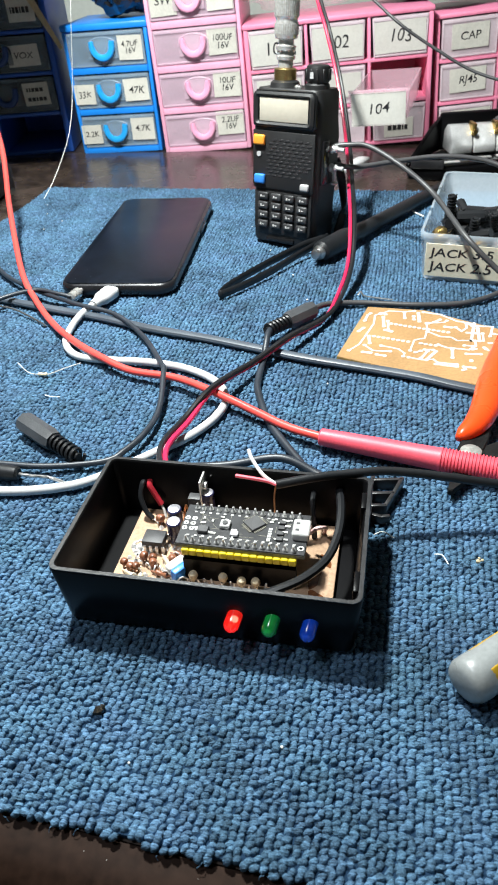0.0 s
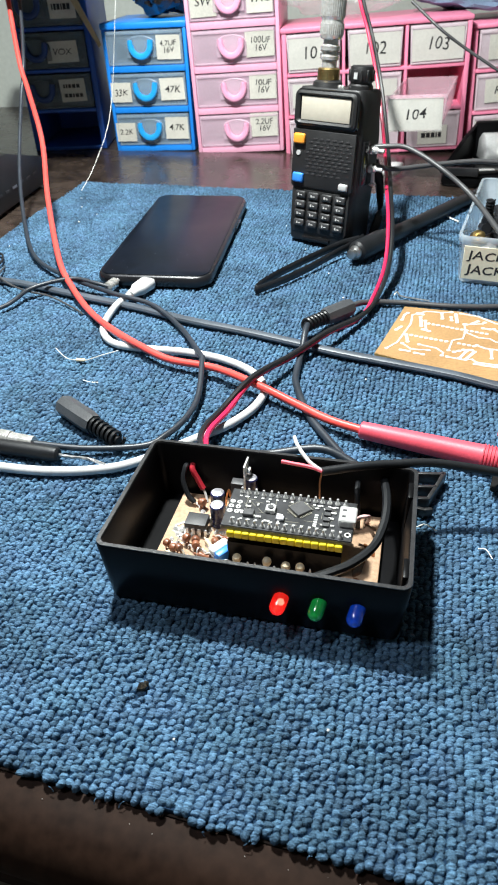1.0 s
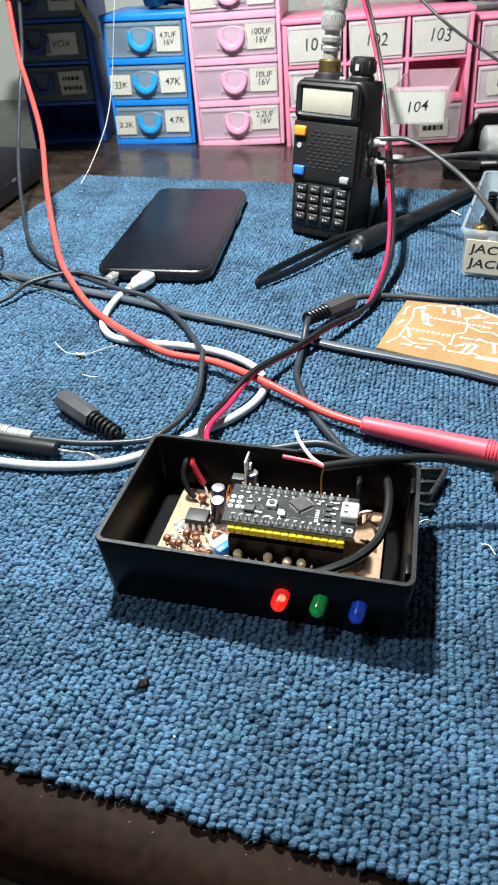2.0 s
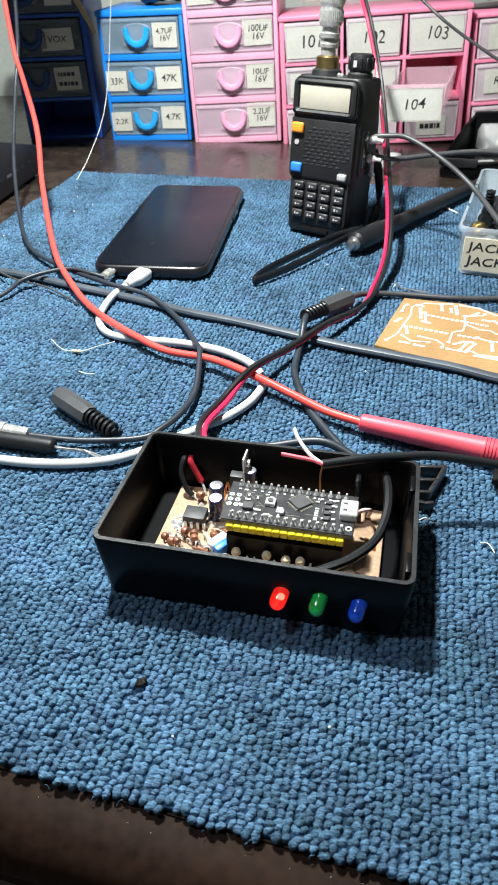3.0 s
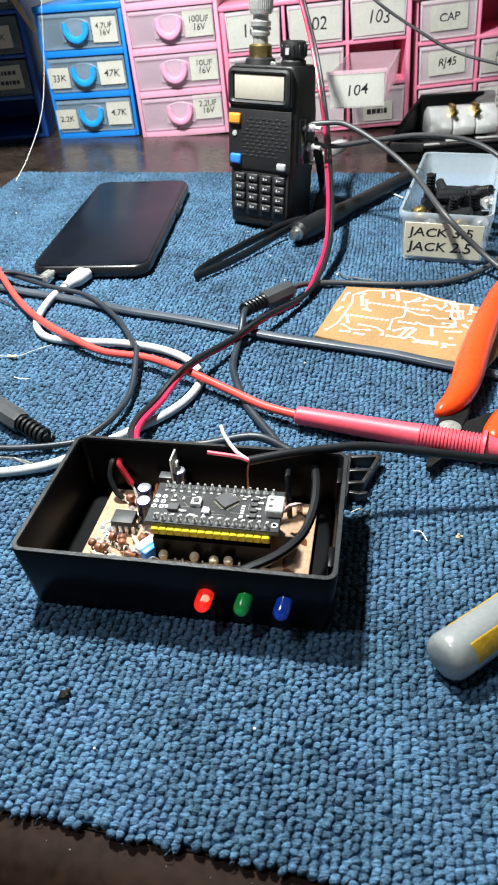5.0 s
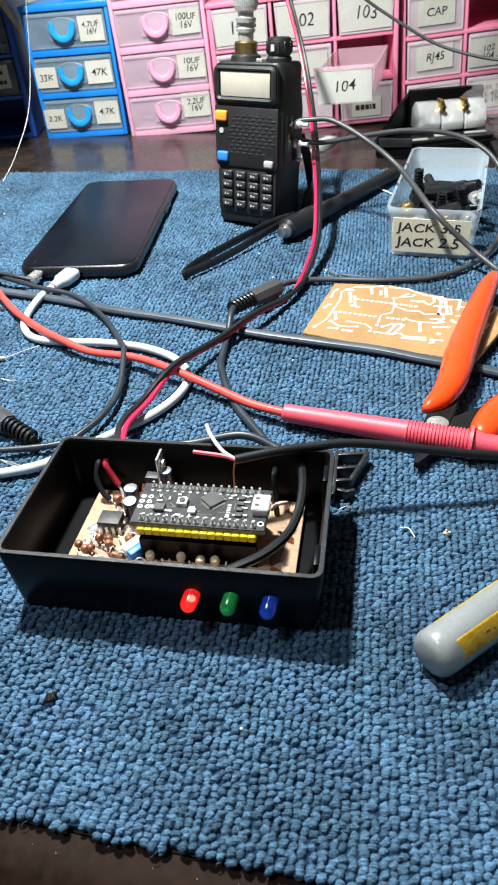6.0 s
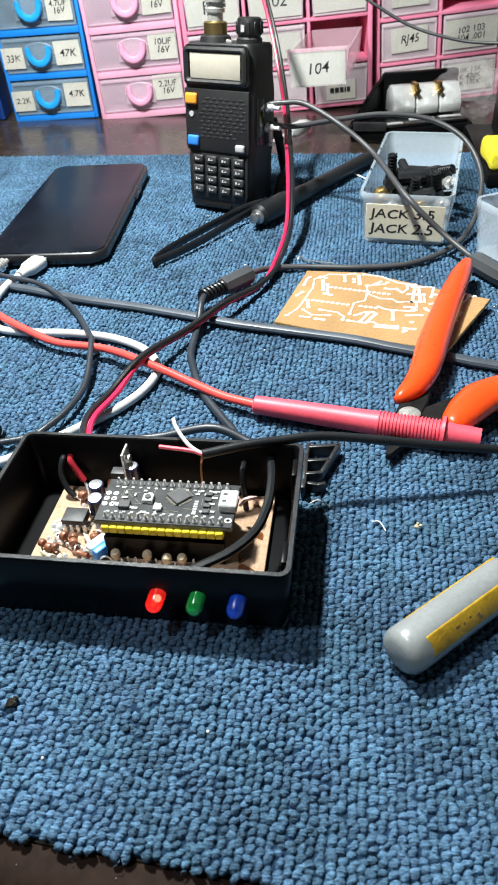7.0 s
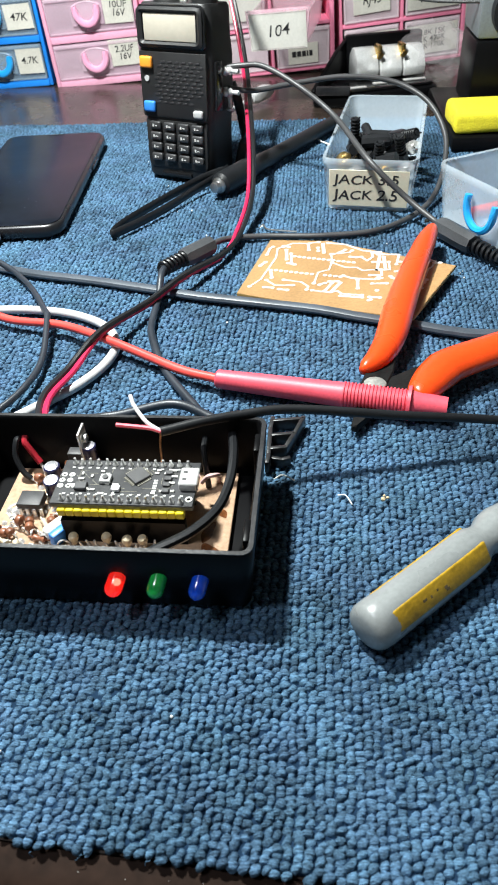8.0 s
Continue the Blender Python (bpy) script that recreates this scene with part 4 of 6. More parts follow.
def microcontroller():
    t = thing("microcontroller_module", BOX @ Matrix.Translation((0, 0, 0.0136)), "black microcontroller module on yellow header strips", "circuit board")
    x0, x1, y0, y1 = -0.0134, 0.0291, -0.0078, 0.0112
    zb = 0.0052
    bm = new_bm()
    bx(bm, x0, x1, y0, y1, zb, zb + 0.0011)
    part("board", bm, M_FR4, t, "grey board edge")
    bm = new_bm()
    bx(bm, x0 + 0.0001, x1 - 0.0001, y0 + 0.0001, y1 - 0.0001, zb + 0.00112, zb + 0.0015, 0.0001, 1)
    part("solder_mask", bm, M_MASK, t)
    zt = zb + 0.0015
    bm = new_bm()
    bx(bm, -0.00122, 0.00122, -0.0014, 0.0014, zb - 0.0027, zb - 0.0001, 0.0003, 1)
    block = finish(bm, "header_block", M_YELLOW)
    bm = new_bm()
    lathe(bm, [(0.00095, zt), (0.00095, zt + 0.0003), (0.0006, zt + 0.0008), (0.00042, zt + 0.0012), (0.00042, zt + 0.0021), (0.0002, zt + 0.0023)], 8)
    pin = finish(bm, "header_pin", M_BRIGHT)
    for k in range(15):
        for y in (-0.0062, 0.0094):
            x = -0.0099 + 0.00251 * k
            for nm, me in (("header_block", block), ("header_pin", pin)):
                ob = new(nm, me)
                ob.parent = t
                ob.matrix_basis = pose(x, y - 0.0014, 0) if nm == "header_block" else pose(x + 0.00015 * math.sin(k * 5.1), y + 0.00015 * math.cos(k * 3.3), 0, 0, 0, (k * 37) % 90)
    # usb socket
    bm = new_bm()
    shell(bm, [level(0.0056, 0.0074, 0.0006, 0), level(0.0056, 0.0074, 0.0006, 0.0024), level(0.0050, 0.0068, 0.0005, 0.0027)])
    usb = part("usb_socket", bm, M_BRIGHT, t, "micro USB socket shell", Matrix.Translation((0.0268, 0.0024, zt)))
    bm = new_bm()
    for dy in (-0.0015, 0.0015):
        bx(bm, -0.0018, -0.0006, dy - 0.0004, dy + 0.0004, 0.0027, 0.0028)
    part("shell_slot", bm, M_CHIP, usb)
    bm = new_bm()
    bx(bm, -0.0028, 0.0028, -0.0028, 0.0028, 0, 0.0010, 0.0002, 1, pose(0.0109, 0.0042, zt, 0, 0, 45))
    part("processor", bm, M_CHIP, t)
    bm = new_bm()
    for k in range(8):
        for a in range(4):
            bx(bm, -0.0024 + 0.00062 * k, -0.0021 + 0.00062 * k, -0.0037, -0.0028, 0, 0.0003, 0, 1, pose(0.0109, 0.0042, zt, 0, 0, 45 + 90 * a))
    tagged(part("processor_pin", bm, M_FR4, t), kind="stuff")
    bm = new_bm()
    bx(bm, -0.0018, 0.0018, -0.0015, 0.0015, 0, 0.0012, 0.0002, 1, Matrix.Translation((-0.0054, -0.0010, zt)))
    part("regulator_chip", bm, M_CHIP, t)
    bm = new_bm()
    bx(bm, -0.0017, 0.0017, -0.0017, 0.0017, 0, 0.0014, 0.0002, 1, Matrix.Translation((0.0014, 0.0022, zt)))
    btn = part("reset_button", bm, M_BRIGHT, t, "nickel reset button with black dot")
    bm = new_bm()
    cyl(bm, 0.0009, 0.0009, zt + 0.0014, zt + 0.0018, 14, Matrix.Translation((0.0014, 0.0022, 0)))
    part("button_cap", bm, M_CHIP, btn)
    bm = new_bm()
    bx(bm, -0.0014, 0.0014, -0.0011, 0.0011, 0, 0.0010, 0.0002, 1, Matrix.Translation((0.0052, -0.0016, zt)))
    part("crystal", bm, M_ALU, t)
    for i in range(2):
        for k in range(3):
            bm = new_bm()
            x, y = -0.0120 + 0.0024 * i, -0.0004 + 0.0024 * k
            lathe(bm, [(0.0009, zt), (0.0009, zt + 0.00012), (0.0004, zt + 0.00012), (0.0004, zt)], 12, Matrix.Translation((x, y, 0)))
            part("through_hole_pad", bm, M_TIN, t)
    bm = new_bm()
    lathe(bm, [(0.0011, zt), (0.0011, zt + 0.00012), (0.0006, zt + 0.00012), (0.0006, zt)], 14, Matrix.Translation((0.0275, -0.0048, 0)))
    part("mounting_hole", bm, M_TIN, t)
    rng = random.Random(9)
    bm = new_bm()
    for _ in range(28):
        x, y = rng.choice([rng.uniform(-0.008, 0.005), rng.uniform(0.016, 0.023)]), rng.uniform(-0.0042, 0.0074)
        w, d = rng.choice([(0.0012, 0.0006), (0.0006, 0.0012), (0.0018, 0.0007)])
        bx(bm, x - w / 2, x + w / 2, y - d / 2, y + d / 2, zt, zt + 0.0005)
    tagged(part("chip_component", bm, M_TIN, t), kind="stuff")
    bm = new_bm()
    for _ in range(30):
        x, y, a = rng.uniform(-0.008, 0.022), rng.uniform(-0.0044, 0.0078), rng.choice((0, 45, 90, 135))
        bx(bm, -0.0014, 0.0014, -0.00007, 0.00007, zt, zt + 0.00008, 0, 1, pose(x, y, 0, 0, 0, a))
    tagged(part("copper_track", bm, M_FR4, t), kind="stuff")
    bm = new_bm()
    for k in range(5):
        bx(bm, 0.0160, 0.0172, -0.0022 + k * 0.0011, -0.0015 + k * 0.0011, zt + 0.0001, zt + 0.0002)
    for k in range(15):
        for y in (-0.0040, 0.0072):
            x = -0.0099 + 0.00251 * k
            bx(bm, x - 0.0005, x + 0.0004, y, y + 0.0006, zt + 0.0001, zt + 0.0002)
    part("printed_bar", bm, M_PRINT, t)
    for k in range(4):
        bm = new_bm()
        bx(bm, 0.0190, 0.0212, -0.0026 + 0.0026 * k, -0.0010 + 0.0026 * k, zt, zt + 0.0007, 0.0001, 1)
        part("tantalum_chip", bm, M_CHIP, t)


microcontroller()

# ---- phone ----


def phone():
    m = pose(-0.0852, 0.4976, 0.0002, 0, 0, -3.6)
    t = thing("smartphone", m, "black smartphone lying face up, screen off", "smartphone")
    bm = new_bm()
    w, d, h = 0.0735, 0.170, 0.0086
    shell(bm, [level(w - 0.006, d - 0.006, 0.008, 0), level(w - 0.0015, d - 0.0015, 0.010, 0.0016), level(w, d, 0.0105, 0.0042), level(w - 0.001, d - 0.001, 0.010, 0.0068), level(w - 0.0034, d - 0.0034, 0.009, h - 0.0003)])
    part("body", bm, M_PHONE, t, angle=60)
    bm = new_bm()
    shell(bm, [level(w - 0.0038, d - 0.0038, 0.0088, h - 0.0002), level(w - 0.0038, d - 0.0038, 0.0088, h + 0.0002), level(w - 0.0046, d - 0.0046, 0.0085, h + 0.0004)])
    part("screen", bm, M_GLASS_BLK, t, "glossy dark screen with faint smudges")
    bm = new_bm()
    bx(bm, w / 2 - 0.0004, w / 2 + 0.0006, 0.018, 0.040, 0.0030, 0.0050, 0.0003)
    part("side_button", bm, M_PHONE, t)
    bm = new_bm()
    bx(bm, -0.006, 0.006, d / 2 - 0.0036, d / 2 - 0.0030, h + 0.0004, h + 0.0006)
    part("earpiece", bm, M_CHIP, t)
    rng = random.Random(31)
    bm = new_bm()
    for _ in range(16):
        r = rng.uniform(0.00006, 0.00018)
        lathe(bm, [(r, h + 0.0004), (r * 0.7, h + 0.0005)], 6, Matrix.Translation((rng.uniform(-0.033, 0.033), rng.uniform(-0.080, 0.080), 0)))
    tagged(part("dust_speck", bm, M_GREY_BTN, t), kind="stuff")


phone()

# ---- handheld radio ----


def radio():
    m = pose(0.0115, 0.4893, 0.0036, -5.5, 0, -31)
    t = thing("handheld_radio", m, "black handheld two-way radio standing on the carpet", "radio")
    W, D, H = 0.0490, 0.0310, 0.0952
    bm = new_bm()
    z0 = -0.0012
    outl = rounded(W, D, 0.006)
    shell(bm, [[(x * 0.96, y * 0.94 + D / 2, z0) for x, y in outl], [(x, y + D / 2, z0 + 0.002) for x, y in outl], [(x, y + D / 2, H * 0.34) for x, y in outl],
               [(x * 1.04, y * 1.04 + D / 2, H * 0.42) for x, y in outl], [(x * 1.04, y * 1.04 + D / 2, H * 0.72) for x, y in outl], [(x, y + D / 2, H * 0.82) for x, y in outl],
               [(x * 0.98, y * 0.97 + D / 2, H - 0.002) for x, y in outl], [(x * 0.93, y * 0.9 + D / 2, H) for x, y in outl]])
    part("body", bm, M_RADIO, t, angle=40)
    # front panels
    bm = new_bm()
    prism(bm, [(-0.0215, 0.0722), (0.0215, 0.0722), (0.0235, 0.0742), (0.0230, 0.0922), (0.0205, 0.0946), (-0.0205, 0.0946), (-0.0230, 0.0922), (-0.0235, 0.0742)], 0, 0.0024, 0.0009, 2, pose(0, 0.0008, 0, 90, 0, 0))
    part("display_bezel", bm, M_RADIO_GLOSS, t)
    bm = new_bm()
    bx(bm, -0.0180, 0.0176, -0.0021, -0.0014, 0.0764, 0.0904, 0.0008)
    part("display", bm, M_LCD, t, "blank pale cream display")
    bm = new_bm()
    outer, inner, lip = rounded(0.0445, 0.0204, 0.0034), rounded(0.0412, 0.0174, 0.0026), rounded(0.0376, 0.0148, 0.0016)
    loops = [[bm.verts.new((px - 0.0002, y, pz + 0.0834)) for px, pz in ring] for ring, y in ((outer, -0.0012), (outer, -0.0026), (inner, -0.0034), (lip, -0.0022), (lip, -0.0012))]
    for p, q in zip(loops, loops[1:] + loops[:1]):
        for k in range(len(p)):
            bm.faces.new((p[k], p[(k + 1) % len(p)], q[(k + 1) % len(p)], q[k]))
    bmesh.ops.recalc_face_normals(bm, faces=bm.faces)
    part("display_frame", bm, M_RADIO, t)
    bm = new_bm()
    prism(bm, [(-0.0225, 0.0348), (0.0225, 0.0348), (0.0232, 0.0373), (0.0232, 0.0708), (-0.0232, 0.0708), (-0.0232, 0.0373)], 0, 0.0020, 0.0006, 2, pose(0, 0.0004, 0, 90, 0, 0))
    part("speaker_panel", bm, M_RADIO, t)
    bm = new_bm()
    bx(bm, -0.0016, 0.0016, -0.00185, -0.0012, -0.00055, 0.00055, 0.0001, 1)
    slot_me = finish(bm, "grille_slot", M_INK)
    for r in range(11):
        for k in range(7):
            x = -0.0112 + 0.0048 * k + (0.0020 if r % 2 else 0)
            if x > 0.0200 or (r < 2 and x > 0.014) or (r > 7 and x < -0.010):
                continue
            ob = new("grille_slot", slot_me)
            ob.parent, ob.matrix_basis = t, pose(x, 0, 0.0435 + 0.0022 * r, 0, -4, 0)
    for nm, x, z, w, h, mat, lab in (("orange_button", -0.0176, 0.0650, 0.0086, 0.0064, M_ORANGE_BTN, "orange selector button"), ("blue_button", -0.0170, 0.0408, 0.0082, 0.0062, M_BLUE_BTN, "blue selector button"), ("grey_button", 0.0176, 0.0384, 0.0066, 0.0046, M_GREY_BTN, "pale grey button")):
        bm = new_bm()
        bx(bm, x - w / 2, x + w / 2, -0.0040, -0.0012, z - h / 2, z + h / 2, 0.0012, 3)
        part(nm, bm, mat, t, lab)
    bm = new_bm()
    cyl(bm, 0.0016, 0.0016, 0, 0.0007, 16, pose(-0.0182, -0.0016, 0.0562, 90, 0, 0))
    part("indicator_light", bm, M_GREY_BTN, t)
    bm = new_bm()
    prism(bm, [(-0.0205, 0.0050), (0.0205, 0.0050), (0.0220, 0.0080), (0.0220, 0.0332), (-0.0220, 0.0332), (-0.0220, 0.0080)], 0, 0.0012, 0.0005, 2, pose(0, 0.0004, 0, 90, 0, 0))
    part("keypad_panel", bm, M_RADIO, t)
    bm = new_bm()
    bx(bm, -0.0040, 0.0040, -0.0031, -0.0006, -0.0024, 0.0024, 0.0011, 3)
    key_me = finish(bm, "key", M_KEY)
    bm = new_bm()
    bx(bm, -0.0016, -0.0006, -0.0033, -0.00312, -0.0007, 0.0008)
    bx(bm, 0.0000, 0.0016, -0.0033, -0.00312, -0.0004, 0.0001)
    mark_me = finish(bm, "key_mark", M_PRINT)
    for r in range(4):
        for k in range(4):
            ob = new("key", key_me)
            ob.parent, ob.matrix_basis = t, pose(-0.0143 + 0.0101 * k, 0, 0.0300 - 0.0062 * r, 0, 0, 0)
            mk = new("key_mark", mark_me)
            mk.parent = ob
    # foot lip
    bm = new_bm()
    bx(bm, -0.0120, 0.0100, -0.0016, 0.0006, 0.0000, 0.0028, 0.0007)
    part("battery_latch", bm, M_RADIO_GLOSS, t)
    # top: knob, aerial socket and adapters
    bm = new_bm()
    prof = [(0.0078, 0), (0.0078, 0.0022), (0.0066, 0.0034), (0.0074, 0.0044), (0.0078, 0.0100), (0.0070, 0.0128), (0.0058, 0.0134)]
    lathe(bm, prof, 22)
    knob = part("volume_knob", bm, M_RADIO, t, m=Matrix.Translation((0.0148, 0.0140, H)))
    for k in range(11):
        bm = new_bm()
        bx(bm, 0.0072, 0.0082, -0.0009, 0.0009, 0.0048, 0.0112, 0.0003, 1)
        part("rib", bm, M_RADIO, knob, m=pose(0, 0, 0, 0, 0, 360 / 11 * k))
    bm = new_bm()
    bx(bm, -0.0012, 0.0012, -0.0084, -0.0079, 0.0060, 0.0096)
    part("knob_mark", bm, M_GREY_BTN, knob)
    bm = new_bm()
    lathe(bm, [(0.0098, 0), (0.0092, 0.0028), (0.0074, 0.0040)], 22)
    base = part("aerial_socket", bm, M_RADIO, t, m=Matrix.Translation((-0.0090, 0.0140, H)))
    bm = new_bm()
    lathe(bm, [(0.0070, 0.0040), (0.0072, 0.0046), (0.0072, 0.0100), (0.0066, 0.0106), (0.0048, 0.0110)], 22)
    part("brass_collar", bm, M_BRASS, base, "tarnished brass collar")
    bm = new_bm()
    lathe(bm, [(0.0048, 0.0108), (0.0048, 0.0150), (0.0058, 0.0154), (0.0060, 0.0172), (0.0050, 0.0178), (0.0046, 0.0200), (0.0062, 0.0206), (0.0064, 0.0228), (0.0050, 0.0236), (0.0048, 0.0262),
               (0.0068, 0.0270), (0.0074, 0.0290), (0.0074, 0.0350), (0.0068, 0.0362), (0.0070, 0.0375), (0.0076, 0.0385), (0.0076, 0.0480), (0.0060, 0.0500), (0.0045, 0.0510), (0.0045, 0.0640)], 24)
    for k in range(2):
        cyl(bm, 0.0010, 0.0010, 0.0046, 0.0064, 8, pose(0, 0, 0.0190, 0, 90, 180 * k + 30))
    part("coax_adapter", bm, M_NICKEL, base, "nickel-plated coaxial adapters")
    for z0, r, tall in ((0.0292, 0.0074, 0.0056), (0.0388, 0.0076, 0.0088)):
        bm = new_bm()
        ridge = [(r + (0.00016 if k % 2 else -0.00010), 2 * math.pi * k / 72) for k in range(72)]
        shell(bm, [[(q * math.cos(a), q * math.sin(a), z) for q, a in ridge] for z in (z0, z0 + tall)])
        part("knurled_ring", bm, M_NICKEL, base)
    bm = new_bm()
    tube(bm, [(0, 0, 0.063), (0.001, 0.004, 0.10), (0.006, 0.02, 0.15), (0.02, 0.06, 0.20), (0.03, 0.14, 0.22)], 0.0028, 10, 6)
    part("coax_cord", bm, M_CORD_GREY, base)
    bm = new_bm()
    lathe(bm, [(0.0017, 0), (0.0017, 0.0010), (0.0009, 0.0019)], 12, Matrix.Translation((0.0024, 0.0100, H)))
    lathe(bm, [(0.0014, 0), (0.0014, 0.0008), (0.0008, 0.0016)], 12, Matrix.Translation((0.0054, 0.0080, H)))
    part("status_light", bm, M_CHROME, t, "small clear status light")
    # side: socket cover and two soldered jacks
    bm = new_bm()
    bx(bm, 0.0246, 0.0270, 0.0045, 0.0120, 0.0395, 0.0665, 0.0008)
    part("socket_cover", bm, M_RADIO_GLOSS, t)
    for z in (0.0605, 0.0490):
        bm = new_bm()
        lathe(bm, [(0.0026, 0), (0.0030, 0.0016), (0.0022, 0.0030), (0.0024, 0.0044), (0.0012, 0.0060), (0.0014, 0.0100)], 12, pose(0.0250, 0.0170, z, 0, 90, 0))
        part("jack_joint", bm, M_SOLDER, t, "blobby soldered jack")
    bm = new_bm()
    bx(bm, -0.010, 0.012, D, D + 0.0016, 0.006, 0.060, 0.0006, 2, pose(0, 0, 0, -4, 0, 0))
    part("belt_clip", bm, M_RADIO_GLOSS, t)
    bm = new_bm()
    tube(bm, [(0.0215, 0.0320, 0.052), (0.0250, 0.0350, 0.040), (0.0285, 0.0350, 0.020), (0.0260, 0.0330, 0.002)], 0.0030, 8, 5, 0.5)
    part("side_strap", bm, M_RUBBER, t)


radio()


def stub_aerial():
    a, b = Vector((0.0365, 0.4580, 0.0074)), Vector((0.1500, 0.6070, 0.0050))
    L = (b - a).length
    t = thing("stub_aerial", aim(a, b), "black rubber stub aerial lying on the carpet", "aerial")
    bm = new_bm()
    lathe(bm, [(0.0050, 0.0), (0.0068, 0.0016), (0.0072, 0.006), (0.0072, 0.030), (0.0062, 0.036), (0.0050, 0.06), (0.0046, L - 0.004), (0.0034, L)], 22)
    part("sleeve", bm, M_RUBBER, t)
    bm = new_bm()
    lathe(bm, [(0.0012, -0.0060), (0.0030, -0.0056), (0.0034, -0.0036), (0.0030, -0.0020), (0.0046, -0.0010), (0.0048, 0.0004)], 20)
    part("coax_connector", bm, M_STEEL, t, "small dull steel connector")


stub_aerial()


def wrist_strap():
    bm = new_bm()
    pts = [(0.0400, 0.4800, 0.0085), (0.0274, 0.4744, 0.0070), (0.0120, 0.4610, 0.0050), (-0.0018, 0.4455, 0.0040), (-0.0180, 0.4235, 0.0035), (-0.0246, 0.4110, 0.0034), (-0.0254, 0.4060, 0.0034),
           (-0.0222, 0.4075, 0.0036), (-0.0082, 0.4220, 0.0036), (0.0060, 0.4390, 0.0040), (0.0210, 0.4590, 0.0050), (0.0330, 0.4735, 0.0060), (0.0430, 0.4850, 0.0080)]
    tube(bm, pts, 0.0027, 8, 8, 0.42)
    solo("wrist_strap", bm, M_RUBBER, "narrow black wrist strap looped on the carpet", "strap")


wrist_strap()

# ---- cords, plugs and wires ----


def plug(parent, L=0.030, r=0.0045, mat=M_PLUG, coil=True):
    """A moulded plug along +z with a coiled strain relief at its far end."""
    bm = new_bm()
    body = L * 0.58
    prof = [(r * 0.72, 0), (r * 0.95, L * 0.02), (r, L * 0.06), (r, body * 0.86), (r * 0.88, body)]
    lathe(bm, prof, 8)
    ob = part("plug_body", bm, mat, parent)
    if coil:
        bm = new_bm()
        turns, n = 6, 12
        pts = [((r * 0.62) * math.cos(2 * math.pi * k / n), (r * 0.62) * math.sin(2 * math.pi * k / n), body + (L - body) * k / (turns * n)) for k in range(turns * n + 1)]
        tube(bm, pts, r * 0.17, 6, 1, smooth=False)
        cyl(bm, r * 0.40, r * 0.36, body - 0.0005, L, 10)
        part("strain_relief", bm, M_RUBBER, parent, "coiled black strain relief")
    return ob


def usb_cable():
    t = thing("usb_cable", Matrix.Identity(4), "white USB cable plugged into the phone", "cable")
    bm = new_bm()
    pts = [(-0.0975, 0.4000, 0.0048), (-0.1045, 0.3850, 0.0040), (-0.1078, 0.3685, 0.0025), (-0.1062, 0.3510, 0.0025), (-0.0980, 0.3375, 0.0025), (-0.0841, 0.3315, 0.0026), (-0.0564, 0.3266, 0.0030), (-0.0352, 0.3194, 0.0026),
           (-0.0200, 0.3067, 0.0025), (-0.0142, 0.2910, 0.0025), (-0.0179, 0.2761, 0.0025), (-0.0270, 0.2629, 0.0025), (-0.0382, 0.2530, 0.0025), (-0.0480, 0.2450, 0.0025), (-0.0614, 0.2345, 0.0025), (-0.0740, 0.2285, 0.0025),
           (-0.0944, 0.2258, 0.0025), (-0.1185, 0.2278, 0.0025), (-0.1500, 0.2350, 0.0025), (-0.2000, 0.2500, 0.0025)]
    tube(bm, pts, 0.0020, 10, 8)
    part("cord", bm, M_WHITE, t)
    m = aim((-0.0978, 0.3990, 0.0048), (-0.0900, 0.4180, 0.0052))
    bm = new_bm()
    shell(bm, [level(0.0052, 0.0050, 0.002, -0.006), level(0.0060, 0.0054, 0.0022, -0.001), level(0.0100, 0.0064, 0.0026, 0.003), level(0.0106, 0.0066, 0.0026, 0.013), level(0.0096, 0.0060, 0.0024, 0.0145)])
    part("plug_body", bm, M_WHITE, t, m=m)
    bm = new_bm()
    bx(bm, -0.0034, 0.0034, -0.0013, 0.0013, 0.0140, 0.0205, 0.0004)
    part("plug_shell", bm, M_CHROME, t, m=m)


usb_cable()


def cord(name, pts, r, mat, label, cat="cable", wide=1.0, seg=10, steps=8):
    bm = new_bm()
    tube(bm, pts, r, seg, steps, wide)
    return solo(name, bm, mat, label, cat)


